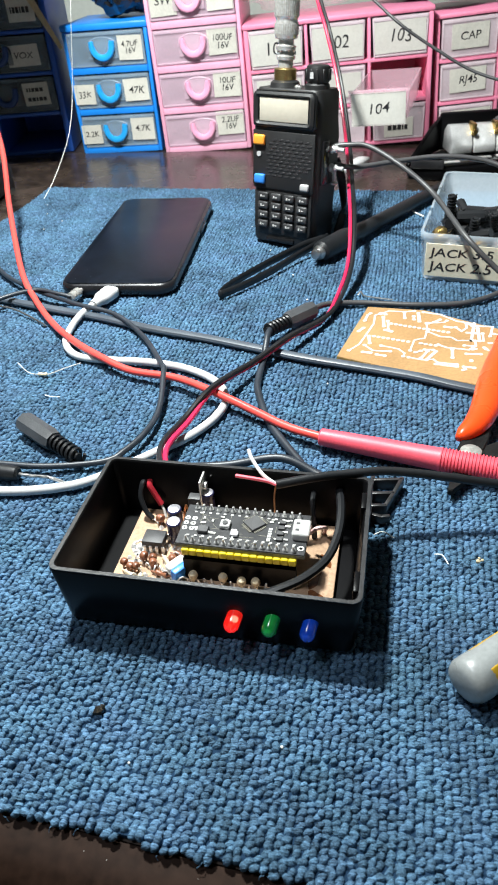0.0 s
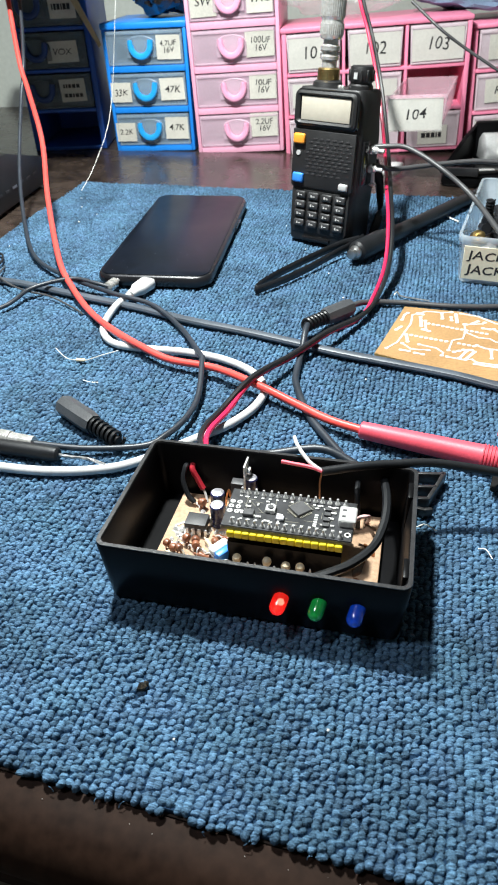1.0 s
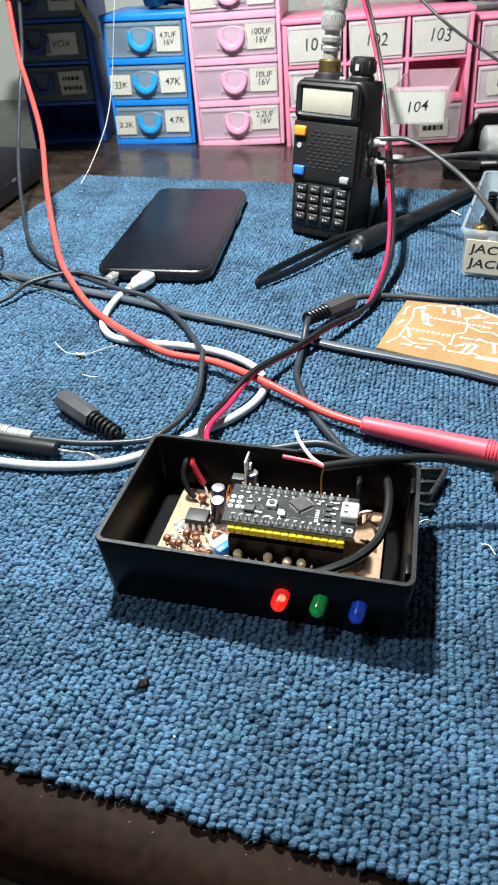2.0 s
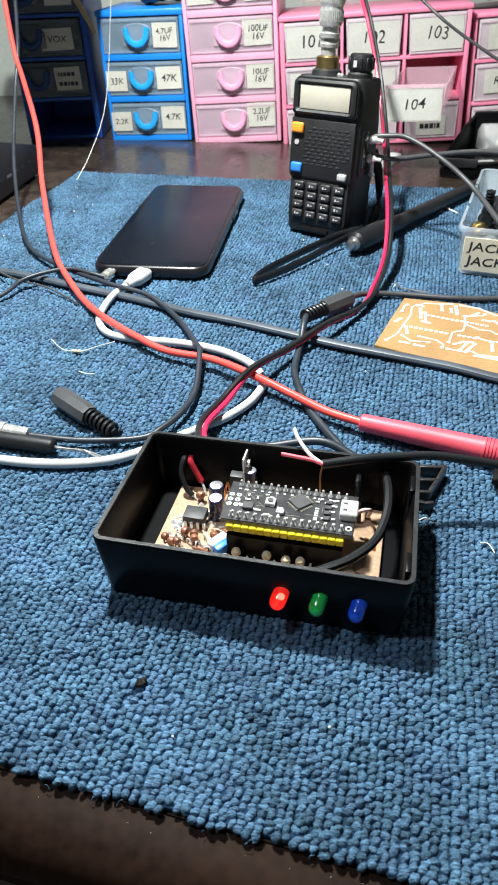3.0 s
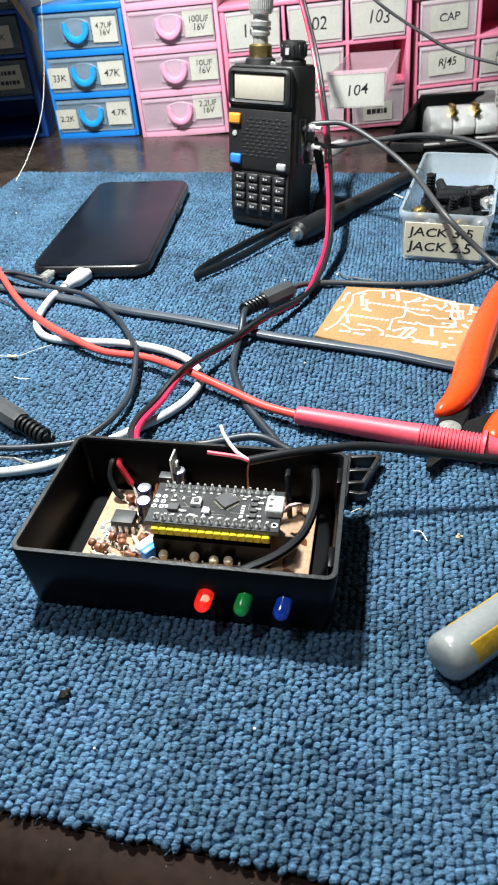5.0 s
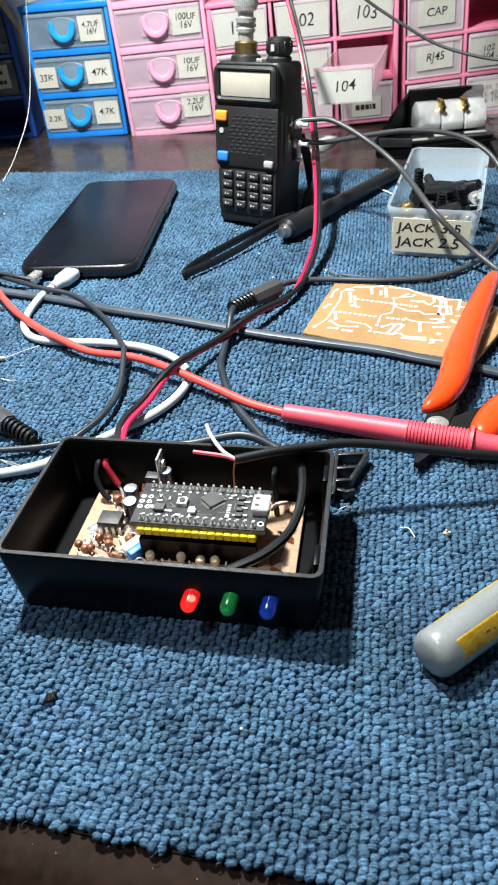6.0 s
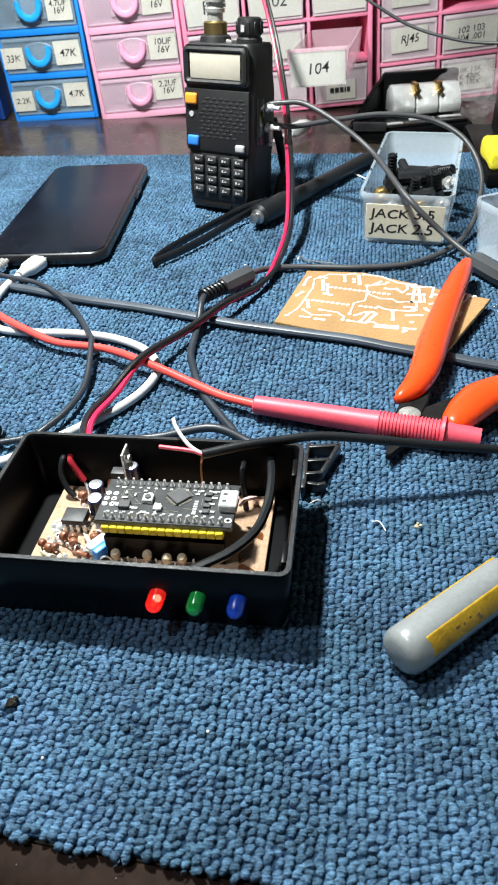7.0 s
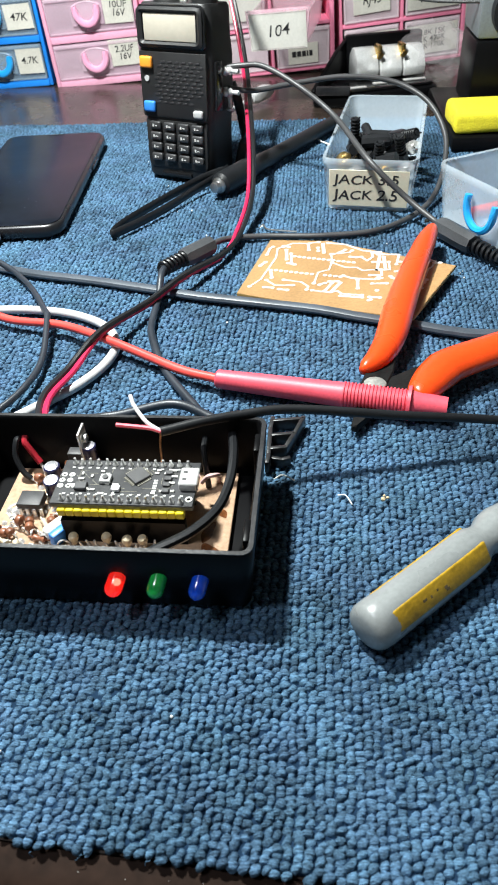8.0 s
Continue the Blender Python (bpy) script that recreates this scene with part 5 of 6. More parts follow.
def test_probe():
    t = thing("test_probe", Matrix.Identity(4), "red multimeter test probe with its long red lead", "test probe")
    bm = new_bm()
    pts = [(-0.2520, 0.70, 0.190), (-0.2400, 0.66, 0.142), (-0.2255, 0.62, 0.1023), (-0.2155, 0.60, 0.0851), (-0.1935, 0.55, 0.0583), (-0.1787, 0.50, 0.0315), (-0.1529, 0.43, 0.0128), (-0.1363, 0.3992, 0.0065),
           (-0.1185, 0.3715, 0.0040), (-0.0992, 0.3454, 0.0060), (-0.0798, 0.3265, 0.0062), (-0.0631, 0.3150, 0.0050), (-0.0392, 0.3054, 0.0060), (-0.0188, 0.2901, 0.0068), (-0.0001, 0.2759, 0.0055), (0.0149, 0.2635, 0.0052), (0.0290, 0.2545, 0.0060)]
    tube(bm, pts, 0.0019, 10, 8)
    part("lead", bm, M_RED, t)
    a, b = Vector((0.0284, 0.2548, 0.0060)), Vector((0.1106, 0.2252, 0.0062))
    L = (b - a).length
    m = aim(a, b)
    bm = new_bm()
    lathe(bm, [(0.0032, 0.0), (0.0037, 0.0006), (0.0043, L * 0.3), (0.0047, L * 0.56), (0.0049, L * 0.57)], 22)
    part("handle", bm, M_PROBE, t, m=m)
    z, prof = L * 0.57, []
    while z < L * 0.835:
        prof += [(0.0051, z), (0.0051, z + 0.0005), (0.0046, z + 0.0007), (0.0046, z + 0.0011)]
        z += 0.0013
    bm = new_bm()
    lathe(bm, prof, 22)
    part("ribbed_grip", bm, M_PROBE, t, m=m)
    bm = new_bm()
    lathe(bm, [(0.0046, L * 0.836), (0.0064, L * 0.838), (0.0066, L * 0.852), (0.0050, L * 0.857), (0.0043, L * 0.92), (0.0039, L)], 22)
    part("finger_guard", bm, M_PROBE, t, m=m)


test_probe()

cord("flat_cable", [(-0.2600, 0.4420, 0.0024), (-0.1909, 0.4209, 0.0024), (-0.1657, 0.4122, 0.0024), (-0.1286, 0.3956, 0.0026), (-0.0909, 0.3802, 0.0024), (-0.0622, 0.3658, 0.0024), (-0.0292, 0.3525, 0.0024), (-0.0014, 0.3399, 0.0024),
                    (0.0218, 0.3290, 0.0024), (0.0495, 0.3185, 0.0024), (0.0754, 0.3085, 0.0024), (0.0945, 0.2985, 0.0024), (0.1165, 0.2882, 0.0024), (0.1294, 0.2817, 0.0024), (0.1476, 0.2768, 0.0024), (0.2200, 0.2700, 0.0024)],
     0.0020, M_FLAT, "slate grey mains cord lying across the carpet", wide=1.35)
cord("audio_cable", [(-0.2400, 0.69, 0.1900), (-0.2307, 0.66, 0.1418), (-0.2222, 0.62, 0.1023), (-0.2227, 0.60, 0.0771), (-0.2152, 0.55, 0.0383), (-0.1995, 0.50, 0.0114), (-0.1781, 0.4554, 0.0040), (-0.1461, 0.4197, 0.0055), (-0.1104, 0.3918, 0.0068),
                     (-0.0838, 0.3780, 0.0058), (-0.0638, 0.3551, 0.0028), (-0.0478, 0.3173, 0.0068), (-0.0457, 0.3095, 0.0075), (-0.0443, 0.2820, 0.0040), (-0.0473, 0.2628, 0.0045), (-0.0541, 0.2503, 0.0040), (-0.0624, 0.2438, 0.0030), (-0.0867, 0.2411, 0.0030), (-0.1090, 0.2425, 0.0040)],
     0.0014, M_CORD_BLUE, "thin slate black cable hanging down and looping on the carpet")


def barrel_plug():
    t = thing("coax_plug", aim((-0.1085, 0.2424, 0.0042), (-0.1290, 0.2465, 0.0046)), "nickel barrel plug on a slate black cable", "plug")
    bm = new_bm()
    lathe(bm, [(0.0018, 0), (0.0030, 0.0002), (0.0031, 0.011), (0.0036, 0.0112), (0.0037, 0.016), (0.0026, 0.0165)], 20)
    part("barrel", bm, M_NICKEL, t)
    bm = new_bm()
    lathe(bm, [(0.0026, 0.0165), (0.0030, 0.018), (0.0030, 0.024), (0.0012, 0.025)], 20)
    part("collar", bm, M_BRASS, t)


barrel_plug()


def cable_sleeve():
    t = thing("sleeved_lead", aim((-0.0960, 0.2355, 0.0036), (-0.1450, 0.2440, 0.0040)), "black sleeve with a bare tinned wire end", "cable")
    bm = new_bm()
    lathe(bm, [(0.0022, 0), (0.0030, 0.0008), (0.0033, 0.004), (0.0033, 0.05), (0.0030, 0.06)], 16)
    part("sleeve", bm, M_RUBBER, t)
    bm = new_bm()
    tube(bm, [(0, 0, 0.001), (0.0004, 0, -0.006), (0.0012, 0.0010, -0.014), (0.0030, 0.0006, -0.022)], 0.0007, 8, 5)
    part("bare_wire", bm, M_STEEL, t, "bright bare wire")


cable_sleeve()


def phone_jack():
    t = thing("headphone_cable", Matrix.Identity(4), "thin black cable with a nickel plug at the phone", "cable")
    bm = new_bm()
    tube(bm, [(-0.2100, 0.3500, 0.0020), (-0.1744, 0.3782, 0.0030), (-0.1623, 0.4000, 0.0060), (-0.1400, 0.4090, 0.0085), (-0.1240, 0.4050, 0.0075), (-0.1155, 0.4030, 0.0060)], 0.0013, 10, 8)
    part("cord", bm, M_CORD_BLUE, t)
    bm = new_bm()
    lathe(bm, [(0.0016, 0), (0.0030, 0.0004), (0.0030, 0.0040), (0.0022, 0.0046), (0.0032, 0.0052), (0.0032, 0.0090), (0.0018, 0.0094), (0.0016, 0.014)], 16, aim((-0.1160, 0.4025, 0.0056), (-0.1118, 0.4170, 0.0050)))
    part("jack_plug", bm, M_NICKEL, t, "worn nickel jack plug")


phone_jack()


def twin_wire():
    t = thing("twin_wire", Matrix.Identity(4), "red and black twin wire rising past the radio", "wire")
    pts = [tuple(BOX @ Vector((-0.0310, 0.0280, 0.0160))), tuple(BOX @ Vector((-0.0300, 0.0330, 0.0155))), (-0.0362, 0.2400, 0.0095), (-0.0354, 0.2508, 0.0085), (-0.0299, 0.2671, 0.0070), (-0.0188, 0.2892, 0.0105), (-0.0010, 0.3197, 0.0060), (0.0163, 0.3416, 0.0075), (0.0355, 0.3693, 0.0040), (0.0450, 0.3922, 0.0060),
           (0.0530, 0.42, 0.0137), (0.0564, 0.45, 0.0278), (0.0588, 0.50, 0.0381), (0.0596, 0.55, 0.0560), (0.0548, 0.58, 0.0882), (0.0470, 0.60, 0.1185), (0.0406, 0.62, 0.1384), (0.0330, 0.65, 0.175)]
    def offset(i, side):
        if i < 5:
            return Vector((0.0012, -0.0004, -0.0003)) * side
        if i < 8:
            return Vector((0.0003, 0.0007, -0.0009)) * side
        if i < 9:
            return Vector((-0.0006, 0.0002, -0.0009)) * side
        return Vector((-0.0013, 0.0, 0.0)) * side

    bm = new_bm()
    tube(bm, [tuple(Vector(q) + offset(i, 1)) for i, q in enumerate(pts)], 0.0012, 8, 8)
    part("red_core", bm, M_PINKRED, t, "crimson insulated core")
    bm = new_bm()
    tube(bm, [tuple(Vector(q) + offset(i, -1)) for i, q in enumerate(pts)], 0.0013, 8, 8)
    part("black_core", bm, M_RUBBER, t, "black insulated core")


twin_wire()


def jack_leads():
    t = thing("jack_lead", Matrix.Identity(4), "dark grey lead from the radio to a black plug", "cable", "radio jack leads")
    bm = new_bm()
    tube(bm, [(0.0470, 0.4960, 0.0640), (0.0560, 0.4935, 0.0648), (0.0685, 0.49, 0.0642), (0.0878, 0.475, 0.0554), (0.1060, 0.456, 0.0430), (0.1186, 0.412, 0.0310), (0.1365, 0.40, 0.0151), (0.1480, 0.3850, 0.0080), (0.1515, 0.3770, 0.0070)], 0.0016, 10, 8)
    part("cord", bm, M_CORD_GREY, t)
    for ob in (plug(t, 0.046, 0.0054), t.children[-1]):
        ob.matrix_basis = aim((0.1690, 0.3370, 0.0056), (0.1505, 0.3790, 0.0064)) @ pose(0, 0, 0.046, 180, 0, 0)
    t2 = thing("jack_lead", Matrix.Identity(4), "dark grey lead looping over the tub to a black plug", "cable", "radio jack leads")
    bm = new_bm()
    tube(bm, [(0.0470, 0.4960, 0.0525), (0.0622, 0.50, 0.0491), (0.0917, 0.505, 0.0507), (0.1206, 0.505, 0.0523), (0.1489, 0.50, 0.0490), (0.1677, 0.485, 0.0406), (0.1749, 0.465, 0.0272), (0.1708, 0.445, 0.0140), (0.1600, 0.4240, 0.0050), (0.1440, 0.4040, 0.0030),
              (0.1195, 0.3885, 0.0022), (0.0911, 0.3864, 0.0022), (0.0572, 0.3915, 0.0022), (0.0380, 0.3860, 0.0045), (0.0290, 0.3745, 0.0070)], 0.0016, 10, 8)
    part("cord", bm, M_CORD_GREY, t2)
    m = aim((0.0295, 0.3745, 0.0072), (0.0035, 0.3465, 0.0085))
    for ob in (plug(t2, 0.037, 0.0050), t2.children[-1]):
        ob.matrix_basis = m
    bm = new_bm()
    tube(bm, [(0.0060, 0.3490, 0.0085), (0.0046, 0.3400, 0.0090), (0.0030, 0.3280, 0.0040), (0.0005, 0.3080, 0.0022), (0.0010, 0.2960, 0.0022), (0.0063, 0.2722, 0.0022), (0.0147, 0.2529, 0.0022), (0.0200, 0.2420, 0.0022), (0.0210, 0.2360, 0.0024)], 0.0017, 10, 8)
    part("tail_cord", bm, M_CORD_BLUE, t2)
    bm = new_bm()
    tube(bm, [(0.0468, 0.4940, 0.0523), (0.0470, 0.4940, 0.0469), (0.0472, 0.4940, 0.0408)], 0.0013, 8, 6)
    lathe(bm, [(0.0013, 0), (0.0024, 0.0006), (0.0024, 0.0016), (0.0010, 0.0020)], 12, Matrix.Translation((0.0472, 0.4940, 0.0398)))
    part("white_core", bm, M_WHITE, t2, "white insulated core hanging from the jack")


jack_leads()
cord("short_cable", [(-0.0520, 0.2400, 0.0024), (-0.0300, 0.2400, 0.0024), (-0.0100, 0.2410, 0.0024), (0.0120, 0.2405, 0.0060), (0.0280, 0.2330, 0.0024), (0.0420, 0.2240, 0.0024)], 0.0018, M_CORD_BLUE, "slate black cable running behind the box")


def sheathed_cable():
    t = thing("sheathed_cable", Matrix.Identity(4), "black two-core cable with stripped ends over the box", "cable")
    a = BOX @ Vector((0.0160, 0.0178, 0.0268))
    bm = new_bm()
    tube(bm, [tuple(a), (0.0251, 0.2025, 0.0268), (0.0369, 0.2055, 0.0258), (0.0491, 0.2080, 0.0247), (0.0642, 0.2085, 0.0224), (0.0883, 0.2085, 0.0180), (0.1219, 0.2080, 0.0130), (0.1600, 0.2050, 0.0060), (0.2300, 0.2000, 0.0020)], 0.0016, 10, 8)
    part("sheath", bm, M_RUBBER, t)
    for q, mat, lab in (([(0, 0, 0), (-0.004, 0.001, 0.0005), (-0.0145, 0.0017, 0.0010)], M_PROBE, "rose insulated core"), ([(0, 0, 0), (-0.005, 0.003, 0.0012), (-0.0100, 0.0090, 0.0030), (-0.0120, 0.0130, 0.0040)], M_BEIGE, "white insulated core")):
        bm = new_bm()
        tube(bm, [tuple(BOX @ (Vector((0.0162, 0.0178, 0.0268)) + Vector(v))) for v in q], 0.0007, 8, 6)
        part("core", bm, mat if lab[0] == "r" else M_WHITE, t, lab)
    bm = new_bm()
    tube(bm, [tuple(BOX @ Vector(v)) for v in ((0.0160, 0.0178, 0.0266), (0.0156, 0.0165, 0.0230), (0.0160, 0.0140, 0.0190), (0.0162, 0.0120, 0.0175))], 0.00035, 6, 6)
    part("copper_strand", bm, M_COPPER, t, "bare copper strand")


sheathed_cable()
cord("thin_wire", [(0.0800, 0.64, 0.1350), (0.1029, 0.62, 0.1167), (0.1291, 0.61, 0.1006), (0.1529, 0.60, 0.0880), (0.1759, 0.59, 0.0811), (0.1987, 0.58, 0.0778), (0.2400, 0.56, 0.0790), (0.3000, 0.54, 0.0850)], 0.0011, M_CORD_GREY, "thin brownish grey wire strung across the bench", "wire")
cord("clear_filament", [(-0.1400, 0.64, 0.1700), (-0.1424, 0.62, 0.1422), (-0.1527, 0.62, 0.0852), (-0.1567, 0.60, 0.0557), (-0.1611, 0.56, 0.0354), (-0.1631, 0.53, 0.0276)], 0.00022, M_FIBRE, "pale thin filament hanging over the table", "wire", 1.0, 6)


def loose_plug():
    t = thing("loose_plug", aim((-0.1046, 0.2715, 0.0052), (-0.0716, 0.2432, 0.0050)), "loose dark grey plug with a coiled strain relief", "plug")
    plug(t, 0.042, 0.0050)


loose_plug()


def white_connector():
    t = thing("white_plug", aim((0.0700, 0.655, 0.0060), (0.0960, 0.690, 0.0065)), "white plug on the table behind the radio", "plug")
    bm = new_bm()
    shell(bm, [level(0.006, 0.006, 0.002, 0), level(0.011, 0.010, 0.003, 0.004), level(0.011, 0.010, 0.003, 0.022), level(0.007, 0.007, 0.002, 0.030)])
    part("plug_body", bm, M_WHITE, t)
    bm = new_bm()
    tube(bm, [(0, 0, 0), (-0.002, 0, -0.02), (-0.006, 0.001, -0.05), (-0.010, 0.001, -0.09)], 0.0018, 8, 6)
    part("cord", bm, M_WHITE, t)


white_connector()

# ---- loose board, tools, tubs ----


def etched_board():
    """A hand-sawn board, not quite square, whose one end curls up off the carpet."""
    mid = Vector((0.0900, 0.3350, 0))
    t = thing("etched_board", Matrix.Translation(mid), "bare tan circuit board with bright tinned tracks, one end curled up", "circuit board")
    corners = [Vector((x, y, 0)) - mid for x, y in ((0.0400, 0.3296), (0.1142, 0.2890), (0.1462, 0.3342), (0.0612, 0.3860))]

    def place(u, v, z):
        low, high = corners[0].lerp(corners[1], u), corners[3].lerp(corners[2], u)
        q = low.lerp(high, v)
        q.z = 0.0004 + 0.0036 * max(0.0, u) ** 2 + z
        return q

    def slab(inset, z0, z1, name, mat, label=""):
        bm = new_bm()
        n, rings = 16, []
        for z in (z0, z1):
            lap = [(k / n, 0) for k in range(n)] + [(1, k / 8) for k in range(8)] + [(1 - k / n, 1) for k in range(n)] + [(0, 1 - k / 8) for k in range(8)]
            lap = [(min(max(u, inset), 1 - inset), min(max(v, inset), 1 - inset)) for u, v in lap]
            rings.append([bm.verts.new(place(u, v * (1 + 0.17 * min(u / 0.32, (1 - u) / 0.68)), z)) for u, v in lap])
        m = len(rings[0])
        for k in range(m):
            bm.faces.new((rings[0][k], rings[0][(k + 1) % m], rings[1][(k + 1) % m], rings[1][k]))
        for ring, turn in ((rings[0], -1), (rings[1], 1)):
            for k in range(n):
                a, b = ring[k], ring[k + 1]
                c, d = ring[(n + 8 + n - k - 1)], ring[(n + 8 + n - k) % m]
                if len({a, b, c, d}) == 4 and 0 < k < n - 1:
                    bm.faces.new((a, b, c, d)[::turn])
            bm.faces.new(([ring[0], ring[1], ring[2 * n + 7]] + [ring[q % m] for q in range(2 * n + 8, m)])[::turn])
            bm.faces.new(([ring[n - 1]] + [ring[q] for q in range(n, n + 10)])[::turn])
        return part(name, bm, mat, t, label)

    slab(0.0, 0.0, 0.0017, "board_edge", M_BOARD_EDGE, "sawn fibrous edge")
    slab(0.002, 0.00174, 0.0019, "board_face", M_PHENOLIC)
    z0, z1 = 0.00188, 0.00206
    bm = new_bm()

    def pad(u, v, r=0.0011):
        q = place(u, v, 0)
        cyl(bm, r, r, z0, z1 + 0.0001, 9, Matrix.Translation(q))

    def run(pts, wd):
        for a, b in zip(pts, pts[1:]):
            for k in range(3):
                p, q = place(*[a[i] + (b[i] - a[i]) * k / 3 for i in (0, 1)], 0), place(*[a[i] + (b[i] - a[i]) * (k + 1) / 3 for i in (0, 1)], 0)
                L = math.hypot(q.x - p.x, q.y - p.y)
                bx(bm, -wd * 0.4, L + wd * 0.4, -wd / 2, wd / 2, z0 - rng.uniform(0, 0.0001), z1 + rng.uniform(0, 0.00012), 0, 1, pose(p.x, p.y, (p.z + q.z) / 2, 0, 0, math.degrees(math.atan2(q.y - p.y, q.x - p.x))))

    rng = random.Random(21)
    left_art = [
        [(0.049, 0.129), (0.086, 0.273), (0.093, 0.688), (0.071, 0.852), (0.094, 0.917)], [(0.097, 0.902), (0.132, 0.999), (0.215, 1.05), (0.265, 1.102)], [(0.122, 0.857), (0.157, 0.683)], [(0.16, 0.802), (0.194, 0.632)], [(0.033, 0.71), (0.029, 0.831), (0.04, 0.874)], [(0.035, 0.495), (0.052, 0.574)], [(0.118, 0.279), (0.186, 0.215), (0.281, 0.266)], [(0.108, 0.451), (0.14, 0.33)], [(0.212, 0.329), (0.314, 0.339), (0.365, 0.283), (0.368, 0.229)], [(0.133, 0.158), (0.179, 0.171)], [(0.22, 0.166), (0.267, 0.174)], [(0.383, 0.349), (0.367, 0.544), (0.413, 0.622), (0.401, 0.767), (0.37, 0.91)], [(0.403, 0.757), (0.489, 0.705), (0.544, 0.735), (0.585, 0.691), (0.652, 0.738)], [(0.456, 0.416), (0.499, 0.439)],
    ]
    middle_art = [
        [(0.417, 0.339), (0.44, 0.38)], [(0.467, 0.254), (0.476, 0.399)], [(0.501, 0.245), (0.518, 0.422)], [(0.4, 0.229), (0.486, 0.237), (0.533, 0.279), (0.565, 0.241), (0.67, 0.265)], [(0.506, 0.552), (0.559, 0.526), (0.675, 0.561), (0.685, 0.621)], [(0.592, 0.516), (0.624, 0.368)], [(0.564, 0.207), (0.678, 0.23)], [(0.713, 0.249), (0.766, 0.261)], [(0.217, 1.041), (0.241, 0.923)], [(0.293, 1.079), (0.328, 0.915)], [(0.28, 0.995), (0.293, 0.933)], [(0.382, 0.916), (0.457, 0.996), (0.463, 1.036)], [(0.404, 0.954), (0.426, 1.032)], [(0.53, 0.939), (0.573, 0.883), (0.585, 0.968), (0.566, 1.052), (0.629, 1.042)],
    ]
    right_art = [
        [(0.605, 1.082), (0.652, 0.738)], [(0.639, 0.996), (0.693, 0.759)], [(0.681, 0.912), (0.713, 0.77), (0.665, 0.745)], [(0.602, 1.029), (0.703, 1.081), (0.726, 0.883)], [(0.606, 0.873), (0.647, 0.895)], [(0.638, 0.623), (0.694, 0.652), (0.672, 0.748)], [(0.678, 0.48), (0.747, 0.518)], [(0.475, 0.911), (0.511, 0.919)], [(0.316, 1.117), (0.41, 1.138), (0.518, 1.064), (0.607, 1.073)], [(0.871, 1.037), (0.895, 1.034), (0.899, 0.921), (0.89, 0.863), (0.903, 0.71), (0.928, 0.506)], [(0.896, 0.998), (0.922, 1.012)], [(0.919, 0.61), (0.921, 0.666)], [(0.102, 0.92), (0.126, 0.917)], [(0.177, 0.623), (0.217, 0.617)], [(0.775, 0.802), (0.826, 0.776), (0.86, 0.633)], [(0.753, 0.63), (0.83, 0.562), (0.847, 0.351)], [(0.822, 0.253), (0.87, 0.252)], [(0.735, 0.941), (0.802, 0.949)],
    ]
    for line in left_art + middle_art + right_art:
        run(line, rng.uniform(0.0009, 0.0013) if len(line) > 2 else rng.uniform(0.0011, 0.0018))
        pad(*line[0], 0.0011)
        pad(*line[-1], 0.0011)
    for a, b, n in (((0.188, 0.763), (0.512, 0.814), 13), ((0.137, 0.466), (0.341, 0.498), 8), ((0.412, 0.513), (0.496, 0.525), 4)):
        for k in range(n):
            pad(a[0] + (b[0] - a[0]) * k / (n - 1), a[1] + (b[1] - a[1]) * k / (n - 1), 0.0011)
    for _ in range(14):
        pad(rng.uniform(0.62, 0.97), rng.uniform(0.12, 0.92), rng.uniform(0.0008, 0.0012))
    tagged(part("tinned_track", bm, M_TIN, t), kind="stuff")


etched_board()


